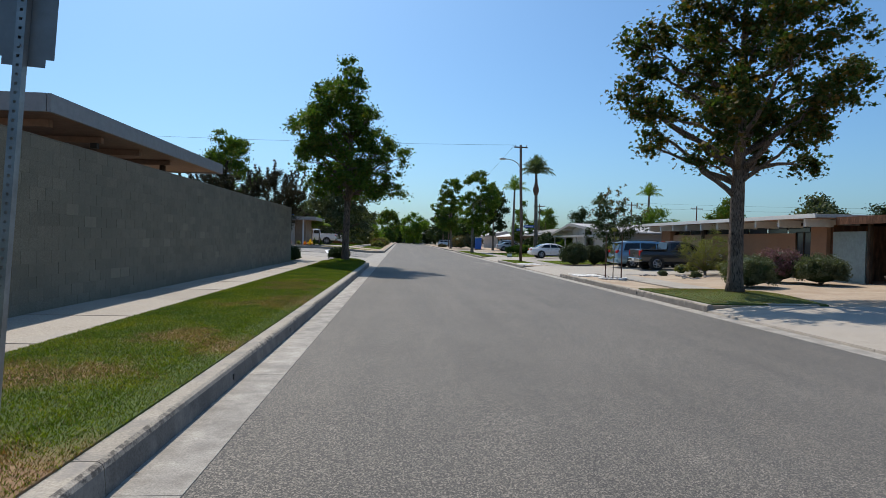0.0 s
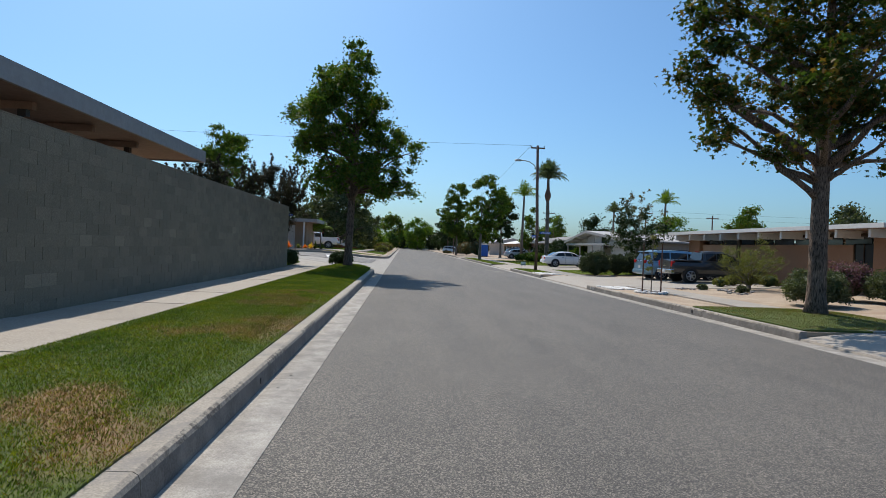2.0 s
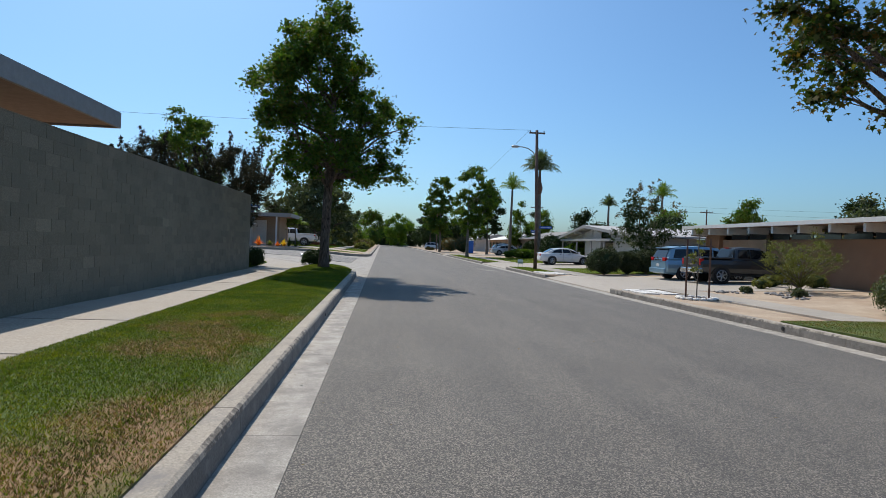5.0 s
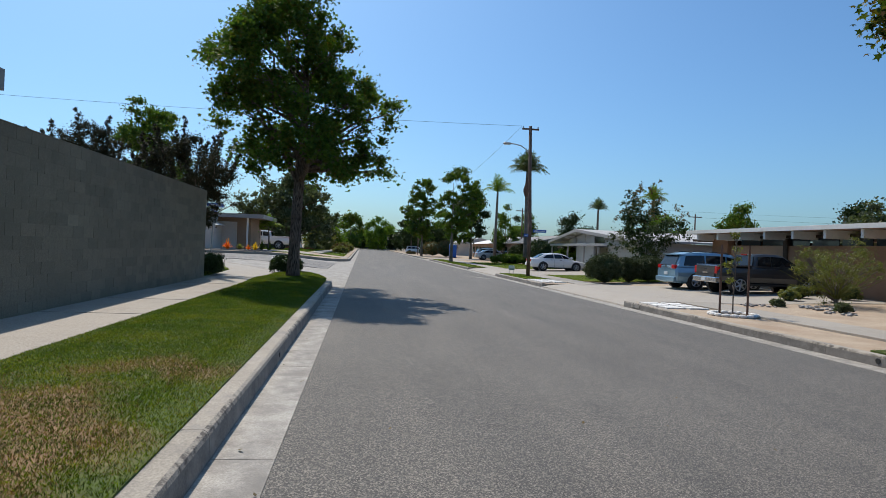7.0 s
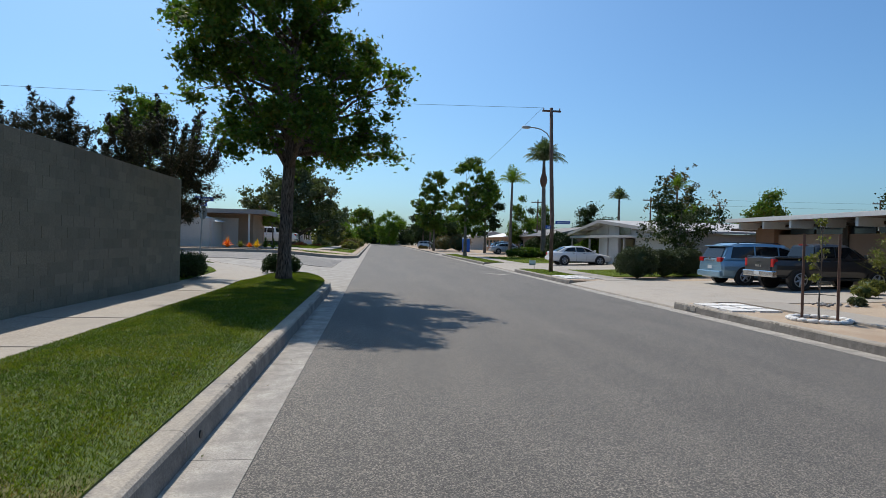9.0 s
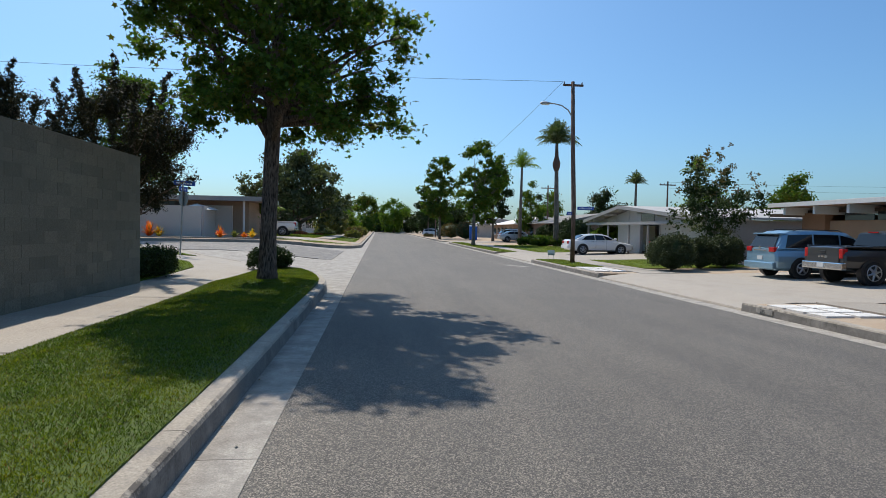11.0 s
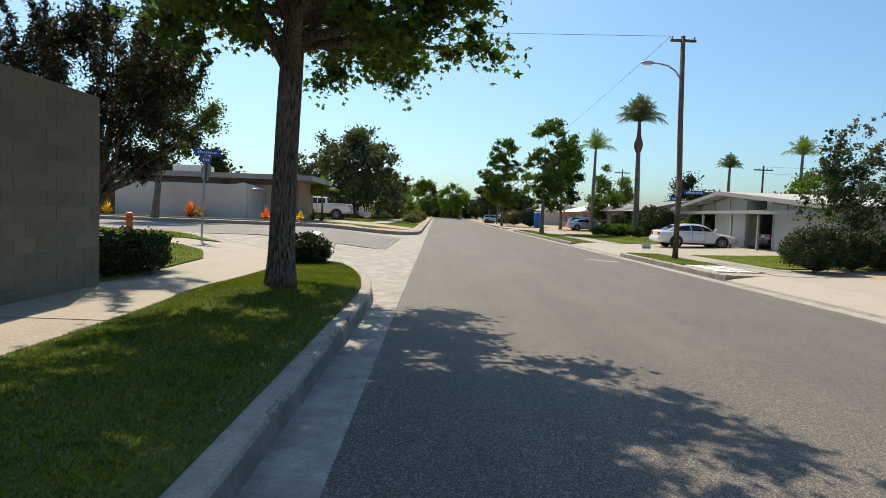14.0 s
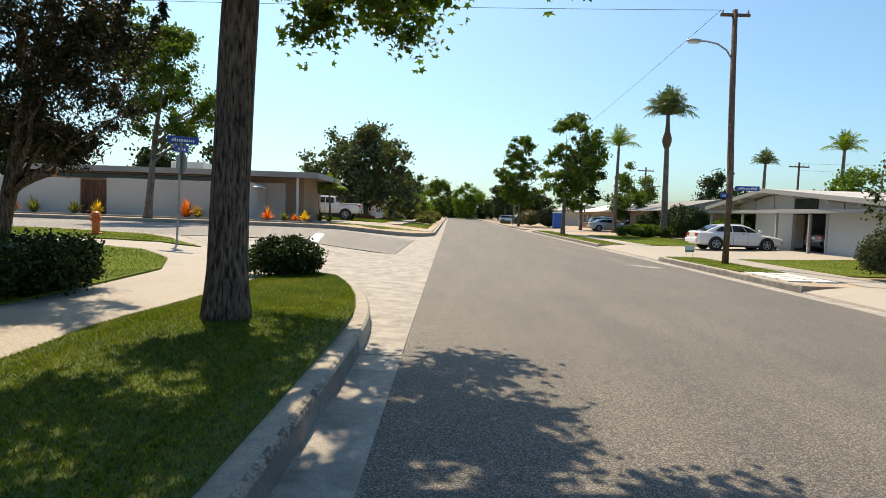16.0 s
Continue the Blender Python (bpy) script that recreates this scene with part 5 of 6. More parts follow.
for k in range(46):
    a = k * 2.4
    e = 0.5 + 0.75 * ((k * 7) % 11) / 11
    ln = 1.7 + 0.6 * ((k * 5) % 7) / 7
    tip = Vector((math.cos(a) * math.cos(e), math.sin(a) * math.cos(e), math.sin(e) * 0.85)) * ln
    part("wand", tube([(0, 0, 0.2), tip * 0.5 + Vector((0, 0, 0.25)), tip + Vector((0, 0, 0.35))], [0.016, 0.011, 0.004], 4), M["leaf_dry"], pv)
for k, (bx, by, bh) in enumerate(((15.0, 27.0, 0.35), (14.2, 29.0, 0.3), (17.4, 32.0, 0.6), (16.2, 31.0, 0.5), (18.9, 31.2, 0.7))):
    bush("garden_shrub", bx, by, right_z(bx, by), bh * 0.8, bh * 0.8, bh, M["leaf_dry"] if k > 1 else M["leaf_olive"], "small dry yellow-green garden shrub on gravel", 100 + k, 40, 50, 0.05, 2, group="yard shrubs")
bush("garden_shrub", 22.0, 69, -0.05, 1.8, 1.6, 2.6, M["leaf_dark"], "dense dark shrub beside a bungalow", 110, 200, 60, 0.14)
bush("garden_shrub", 20.0, 66.5, -0.05, 1.5, 1.5, 2.3, M["leaf_bright"], "yellow-green shrub beside the white house", 111, 160, 60, 0.14)
for k, (bx, by, r_, hh) in enumerate(((19.2, 72.5, 1.7, 2.7), (20.4, 77.5, 2.0, 3.1), (19.3, 82.5, 1.6, 2.4))):
    bush("garden_shrub", bx, by, -0.05, r_, r_, hh, M["leaf_dark"], "large dense dark shrub before a bungalow", 130 + k, 200, 60, 0.14, group="shrubs before the bungalow")
bush("garden_shrub", 16.5, 76, -0.05, 2.6, 1.2, 1.1, M["leaf"], "low green planting at a palm foot", 112, 160, 60, 0.14)
tree("garden_tree", 19.5, 92, -0.05, 0.1, 1.2, [(1.2, 1.0), (2.4, 2.2), (4.0, 2.0), (6, 1.2), (8.2, 0.3)], 110, 60, M["leaf"], 0.22, 0.6, M["bark"], "slim green garden tree", 113)
for k, (tx, ty, w, hh, mt) in enumerate(((33, 74, 5.5, 5.2, "leaf_bright"), (44, 76, 6, 6.2, "leaf"), (28, 88, 5, 5.0, "leaf_dark"), (46, 60, 5, 5.8, "leaf_dark"), (52, 52, 4, 5.6, "leaf"), (58, 66, 5, 5.4, "leaf_dark"), (38, 50, 3.4, 4.8, "leaf_olive"),
                                         (62, 44, 4, 6.4, "leaf_bright"), (44, 40, 3.6, 5.2, "leaf_dark"), (30, 120, 6, 7, "leaf"), (36, 150, 7, 8, "leaf_dark"))):
    hh *= 1.25
    tree("garden_tree", tx, ty, -0.1, 0.18, 1.6, [(1.2, w * 0.35), (hh * 0.4, w * 0.5), (hh * 0.7, w * 0.48), (hh * 0.92, w * 0.28), (hh, 0.2)], 130, 85, M[mt], 0.24, 1.0, M["bark"], "rounded green garden tree behind the houses", 120 + k, limbs=8, group="garden trees")
for k, (tx, ty, w, hh, mt) in enumerate(((-20, 74, 4, 6.3, "leaf_dark"), (-27, 78, 4.5, 6.5, "leaf_dark"), (-33, 70, 6, 7.5, "leaf_dark"), (-38, 66, 7, 8, "leaf_olive"), (-42, 84, 7, 9, "leaf_dark"), (-13, 112, 6, 7, "leaf_dark"), (-6.5, 100, 3.2, 3.6, "leaf_dry"), (-6.0, 118, 3.4, 3.8, "leaf_bright"),
                                         (-10, 150, 8, 9, "leaf_dark"), (-4, 190, 9, 10, "leaf"), (5, 214, 10, 11, "leaf_bright"), (-12, 205, 9, 12, "leaf_olive"), (14, 205, 9, 8, "leaf_dark"), (20, 170, 8, 7, "leaf_dark"), (24, 200, 9, 9, "leaf"), (-25, 190, 10, 9, "leaf_dark"), (13, 178, 5, 6, "leaf_dark"), (-1, 226, 8, 8, "leaf_dark"), (11, 232, 9, 9, "leaf_dark"))):
    tree("garden_tree", tx, ty, 0.1, 0.22, 2.0, [(1.0, w * 0.32), (hh * 0.35, w * 0.5), (hh * 0.65, w * 0.48), (hh * 0.9, w * 0.3), (hh, 0.2)], 120, 75, M[mt], 0.24 + ty / 800, 1.1 + w / 18, M["bark"], "rounded green tree beyond the gardens", 150 + k, limbs=7, group="background trees")
for k, (bx, by, r_, hh, mt) in enumerate(((-3.2, 88, 1.0, 1.0, "leaf_dry"), (-3.3, 94, 1.2, 1.4, "leaf_rust"), (-7, 92, 1.3, 1.2, "leaf_olive"), (-8, 78, 0.8, 0.8, "leaf_red"), (-6.8, 82, 0.7, 0.6, "leaf_red"), (-11, 80, 1.2, 1.2, "leaf_olive"), (-3.0, 104, 1.3, 1.6, "leaf_dry"), (12.8, 122, 2.0, 2.8, "leaf_rust"), (14, 112, 2.2, 3.2, "leaf_rust"), (12.9, 134, 1.6, 2.0, "leaf_dark"), (9.9, 136, 1.0, 0.6, "leaf_rust"), (6, 236, 3, 1.6, "leaf"), (0, 238, 3, 1.8, "leaf_dark"))):
    bush("garden_shrub", bx, by, 0.2 if bx < 0 else -0.1, r_, r_, hh, M[mt], "loose planting of a front garden", 200 + k, 90, 45, 0.14, group="front garden shrubs")

# palms
palm(17.9, 75.5, -0.1, 10.6, 0.24, 3.0, 48, "tall queen palm with hanging fronds and a rusty boot", 3, bulb=True, leaf="leaf_palm")
palm(26.6, 76, -0.1, 6.8, 0.16, 1.7, 30, "slim palm behind the white house", 4, leaf="leaf_palm")
palm(33.2, 76, -0.1, 8.2, 0.18, 2.3, 20, "pale green palm behind the white house", 5, leaf="leaf_bright")
palm(17.6, 90, -0.1, 9.6, 0.2, 2.9, 16, "palm behind the street trees", 6, leaf="leaf_bright")
for k, (px, py, ph) in enumerate(((-9.6, 64.2, 1.9), (-8.6, 63.6, 2.2), (-10.4, 63.4, 1.6))):
    palm(px, py, 0.6, ph, 0.07, 1.5, 13, "small clump palm before the courtyard house", 7 + k, leaf="leaf_bright", group="clump palms")
for k in range(5):
    rosette("strap_plant", -11.0 + k * 0.7, 61.5 + (k % 2) * 0.6, 0.6, 0.7, 0.9, 34, M["leaf"], "clump of dark green strap leaves", "plant", 220 + k, 0.09, "strap plants")

# bright bromeliads on the planted edge
for k, (bx, mt, r_) in enumerate(((-24.3, "flower_orange", 0.7), (-23.1, "leaf_dry", 0.75), (-20.9, "leaf_dry", 0.7), (-19.6, "flower_yellow", 0.65), (-14.8, "flower_orange", 0.85), (-14.2, "flower_yellow", 0.6),
                                  (-8.9, "flower_orange", 0.35), (-10.4, "flower_orange", 0.62), (-9.5, "leaf_dry", 0.45), (-8.4, "flower_yellow", 0.5), (-26, "leaf_dry", 0.7))):
    by = 55.95
    rosette("bromeliad", bx, by, 0.69, r_ * 1.15, r_ * 1.25, 60, M[mt], "spiky orange and yellow bromeliad in the planted edge", "plant", 240 + k, 0.1, "bromeliads")

tree("sapling", 10.3, 25.7, right_z(10.3, 25), 0.022, 0.5, [(0.7, 0.2), (1.0, 0.3), (1.35, 0.28), (1.9, 0.16), (2.35, 0.05)], 26, 9, M["leaf_dry"], 0.09, 0.13, M["bark_pale"], "thin staked sapling with few yellowing leaves", 250, limbs=12)
for sx, sy in ((9.98, 25.85), (10.62, 25.5)):
    st = empty("tree_stake", pose(sx, sy, right_z(10, 25)), "rusty brown steel stake beside a sapling", "stake", "sapling stakes")
    part("rod", tube([(0, 0, -0.15), (0, 0, 2.05)], [0.032, 0.03], 8), M["stake"], st)
    part("tie", tube([(0, 0, 0.6), (10.3 - sx, 25.7 - sy, 0.62)], [0.008, 0.008], 5), M["black_trim"], st)
for k in range(18):
    a = 2 * math.pi * k / 18
    bm = bmesh.new()
    bmesh.ops.create_icosphere(bm, subdivisions=2, radius=0.1)
    for v in bm.verts:
        v.co = Vector((v.co.x * 1.25, v.co.y * 0.9, v.co.z * 0.6)) * (1 + 0.25 * noise.noise(v.co * 9 + Vector((k, 0, 0))))
    ob = tagged(part("edging_stone", bm, M["white_stone"], None, "", True), "whitish rounded stone ringing a sapling", "stone", "stones round the sapling")
    ob.matrix_world = pose(10.3 + 0.62 * math.cos(a), 25.68 + 0.62 * math.sin(a), right_z(10.3, 25) + 0.03, 0, 0, math.degrees(a) + 90)


# ---- posts, signs, cables ----
def perforated_sign():
    t = empty("road_sign", pose(-2.01, 1.4, 0.2, 0, 3.6, 0), "back of a grey metal road sign on a perforated post", "sign")
    bm = bmesh.new()
    cols = (-0.025, -0.008, 0.008, 0.025)
    rows = [-0.2 + k * 0.05 + h for k in range(62) for h in (0, 0.034)]
    grid = [[bm.verts.new((x, -0.022, z)) for x in cols] for z in rows]
    for k in range(len(rows) - 1):
        for j in range(3):
            if not (j == 1 and k % 2):
                bm.faces.new((grid[k][j], grid[k][j + 1], grid[k + 1][j + 1], grid[k + 1][j]))
    back = bmesh.ops.extrude_face_region(bm, geom=bm.faces[:], use_keep_orig=True)["geom"]
    bmesh.ops.translate(bm, verts=[v for v in back if isinstance(v, bmesh.types.BMVert)], vec=(0, 0.044, 0))
    bmesh.ops.recalc_face_normals(bm, faces=bm.faces[:])
    part("post", bm, M["steel"], t)
    bm = bmesh.new()
    add_box(bm, -0.16, 0.026, 2.2, 0.16, 0.031, 2.75)
    bmesh.ops.bevel(bm, geom=[e for e in bm.edges if abs(e.verts[0].co.y - e.verts[1].co.y) > 0.003], offset=0.045, segments=4, affect="EDGES")
    part("plate", bm, M["alu"], t, "dull aluminium sign back")
    for z in (2.3, 2.7):
        part("bolt", tube([(0, -0.03, z), (0, -0.022, z)], [0.012, 0.012], 6), M["steel"], t)
    return t


perforated_sign()


def name_sign(parent, x, z, w, turn, y=0.0):
    """A street name plate: blue board, white edge and unreadable lettering as bars."""
    r = Matrix.Rotation(radians(turn), 4, "Z")

    def put(bm):
        bmesh.ops.transform(bm, matrix=Matrix.Translation((0, 0, z)) @ r @ Matrix.Translation((x, y, 0)), verts=bm.verts[:])
        return bm

    p = part("name_plate", put(box(-w / 2, -0.006, -0.09, w / 2, 0.006, 0.09, 0.004)), M["blue_sign"], parent, "blue street name plate with white lettering")
    bm = bmesh.new()
    q = random.Random(int(x * 100) + int(w * 10))
    cx = -w / 2 + 0.1
    while cx < w / 2 - 0.12:
        cw = q.uniform(0.03, 0.055)
        add_box(bm, cx, -0.0095, -0.04, cx + cw, -0.0065, 0.045 if q.random() < 0.2 else 0.02)
        cx += cw + 0.018
    part("lettering", put(bm), M["sign_white"], p)


def stop_post():
    t = empty("street_sign_post", pose(-7.5, 38.85, left_z(-7.5, 38.9), 0, 2.0, 0), "street name sign post with the back of a stop sign", "sign")
    part("post", tube([(0, 0, -0.2), (0, 0, 2.55)], [0.03, 0.03], 8), M["steel"], t)
    name_sign(t, 0.05, 2.58, 0.75, 8)
    name_sign(t, 0.02, 2.36, 0.42, 62)
    bm = bmesh.new()
    vs = [(0.3 * math.cos(radians(22.5 + 45 * k)), 0.3 * math.sin(radians(22.5 + 45 * k))) for k in range(8)]
    a = [bm.verts.new((0.035, x * 0.98, 2.0 + z)) for x, z in vs]
    b = [bm.verts.new((0.04, x * 0.98, 2.0 + z)) for x, z in vs]
    bm.faces.new(a[::-1])
    bm.faces.new(b)
    for k in range(8):
        bm.faces.new((a[k], a[(k + 1) % 8], b[(k + 1) % 8], b[k]))
    bmesh.ops.rotate(bm, verts=bm.verts[:], cent=(0, 0, 0), matrix=Matrix.Rotation(radians(52), 3, "Z"))
    part("octagon_plate", bm, M["alu"], t, "grey metal back of an octagonal sign")
    return t


stop_post()


def hydrant():
    t = empty("fire_hydrant", pose(-10.2, 39.9, corner_z(-10.2, 39.9) + 0.02), "orange fire hydrant on the grass strip", "hydrant")
    part("barrel", tube([(0, 0, -0.05), (0, 0, 0.05), (0, 0, 0.06), (0, 0, 0.5)], [0.15, 0.15, 0.1, 0.1], 14), M["hydrant"], t)
    part("bonnet", tube([(0, 0, 0.5), (0, 0, 0.53), (0, 0, 0.6), (0, 0, 0.64)], [0.14, 0.14, 0.1, 0.03], 14), M["hydrant"], t)
    part("nozzle", tube([(0, 0, 0.4), (0, -0.17, 0.4)], [0.06, 0.06], 10), M["hydrant"], t)
    part("nozzle", tube([(-0.16, 0, 0.42), (0.16, 0, 0.42)], [0.045, 0.045], 10), M["hydrant"], t)
    part("nut", tube([(0, 0, 0.64), (0, 0, 0.68)], [0.025, 0.025], 6), M["hydrant"], t)


hydrant()


def lamp_pole():
    x, y, z = 10.15, 46.9, -0.15
    t = empty("street_lamp", pose(x, y, z), "brown wooden utility pole with a curved street lamp arm", "street lamp")
    part("pole", tube([(0, 0, -0.3), (0, 0, 3), (-0.12, 0, 6), (-0.22, 0.0, 9.62)], [0.135, 0.125, 0.112, 0.095], 14), M["pole"], t, smooth=True)
    arm = [(-0.2, 0, 7.75), (-0.45, 0, 8.12), (-0.8, 0, 8.34), (-1.2, 0, 8.42), (-1.5, 0, 8.43)]
    part("arm", tube(arm, [0.035] * 5, 8), M["lamp_head"], t, smooth=True)
    bm = bmesh.new()
    bmesh.ops.create_uvsphere(bm, u_segments=14, v_segments=8, radius=0.16)
    for v in bm.verts:
        v.co = Vector((v.co.x * 1.9 - 1.68, v.co.y * 0.8, max(-0.055, v.co.z * 0.55) + 8.43))
    part("lamp_head", bm, M["lamp_head"], t, smooth=True)
    part("lens", box(-1.9, -0.09, 8.35, -1.5, 0.09, 8.376), M["sign_white"], t)
    part("crossarm", box(-0.75, -0.06, 9.38, 0.35, 0.06, 9.48, 0.01), M["pole"], t)
    for cx in (-0.68, -0.2, 0.28):
        part("insulator", tube([(cx, 0, 9.48), (cx, 0, 9.54), (cx, 0, 9.62)], [0.025, 0.045, 0.02], 8), M["lamp_head"], t)
    name_sign(t, 0.62, 2.92, 0.85, -14)
    name_sign(t, -0.3, 2.63, 0.42, 28)
    part("sign_bracket", box(-0.16, -0.02, 2.6, 0.2, 0.02, 2.64), M["steel"], t)


lamp_pole()


def cable(a, b, sag, r=0.009):
    pts = []
    for k in range(25):
        f = k / 24
        p = Vector(a).lerp(Vector(b), f)
        p.z -= sag * 4 * f * (1 - f)
        pts.append(p)
    tagged(part("overhead_cable", tube(pts, [r] * 25, 5), M["wire"], None), "thin dark overhead cable", "cable", "overhead cables")


cable((9.4, 46.9, 9.45), (-42, 47.5, 9.7), 0.35)
cable((9.4, 46.9, 9.45), (11.0, 135, 8.8), 0.8)
cable((34, 84, 7.6), (100, 62, 7.6), 0.6)
cable((34, 84, 6.9), (100, 62, 6.9), 0.6)


def utility_pole(x, y, h, label):
    t = empty("utility_pole", pose(x, y, -0.1), label, "pole", "distant utility poles")
    part("pole", tube([(0, 0, -0.2), (0, 0, h)], [0.13, 0.09], 8), M["pole"], t)
    part("crossarm", box(-1.0, -0.06, h - 0.5, 1.0, 0.06, h - 0.38), M["pole"], t)
    for cx in (-0.9, -0.4, 0.4, 0.9):
        part("insulator", tube([(cx, 0, h - 0.38), (cx, 0, h - 0.22)], [0.04, 0.03], 6), M["lamp_head"], t)


for px, py, ph in ((34, 84, 7.8), (24, 100, 8.2), (48, 92, 8.0), (11.2, 135, 9.0), (60, 78, 7.8)):
    utility_pole(px, py, ph, "distant wooden utility pole with a crossarm")


# ---- vehicles ----
def loft(stations, sec):
    """Body from stations (x, half width, low, high) through a cross-section sec of (side, up) in 0..1."""
    bm = bmesh.new()
    rings = []
    for x, hw, lo, hi in stations:
        rings.append([bm.verts.new((x, hw * s, lo + (hi - lo) * u)) for s, u in sec])
    n = len(sec)
    for a, b in zip(rings, rings[1:]):
        for k in range(n):
            bm.faces.new((a[k], a[(k + 1) % n], b[(k + 1) % n], b[k]))
    bm.faces.new(rings[0][::-1])
    bm.faces.new(rings[-1])
    bmesh.ops.recalc_face_normals(bm, faces=bm.faces[:])
    return bm


LOWER = [(-0.8, 0), (-0.95, 0.12), (-1.0, 0.4), (-0.99, 0.62), (-0.93, 0.88), (-0.8, 1.0), (0, 1.04), (0.8, 1.0), (0.93, 0.88), (0.99, 0.62), (1.0, 0.4), (0.95, 0.12), (0.8, 0)]
UPPER = [(-1.0, 0), (-0.93, 0.45), (-0.86, 0.82), (-0.74, 0.98), (0, 1.03), (0.74, 0.98), (0.86, 0.82), (0.93, 0.45), (1.0, 0)]


def wheel(parent, x, y, r, w, side, spokes=5):
    t = part("wheel", tube([(x, y - side * 0.02, r), (x, y + side * w * 0.2, r), (x, y + side * w * 0.8, r), (x, y + side * w, r)], [r * 0.93, r, r, r * 0.92], 26), M["tyre"], parent, "black rubber tyre")
    yy = y + side * w
    part("rim_shadow", tube([(x, yy - side * 0.01, r), (x, yy + side * 0.004, r)], [r * 0.7, r * 0.68], 22), M["rim_dark"], t)
    bm = bmesh.new()
    ring = [(x + r * 0.66 * math.cos(a), yy + side * 0.008, r + r * 0.66 * math.sin(a)) for a in (2 * math.pi * k / 22 for k in range(23))]
    add_tube(bm, ring, [0.018] * 23, 5, False)
    for k in range(spokes):
        a = 2 * math.pi * k / spokes + 0.3
        add_tube(bm, [(x, yy + side * 0.012, r), (x + r * 0.65 * math.cos(a), yy + side * 0.008, r + r * 0.65 * math.sin(a))], [0.05, 0.032], 5)
    add_tube(bm, [(x, yy, r), (x, yy + side * 0.03, r)], [0.06, 0.05], 10)
    part("rim", bm, M["rim"], t, "silver alloy rim")


def panel(name, pts, thick, material, parent, label=""):
    """A flat pane from corner points, with thickness along its normal."""
    bm = bmesh.new()
    a = [bm.verts.new(p) for p in pts]
    f = bm.faces.new(a)
    f.normal_update()
    n = f.normal.copy()
    b = [bm.verts.new(Vector(p) + n * thick) for p in pts]
    bm.faces.new(b[::-1])
    for k in range(len(a)):
        bm.faces.new((a[k], b[k], b[(k + 1) % len(a)], a[(k + 1) % len(a)]))
    bmesh.ops.recalc_face_normals(bm, faces=bm.faces[:])
    return part(name, bm, material, parent, label)


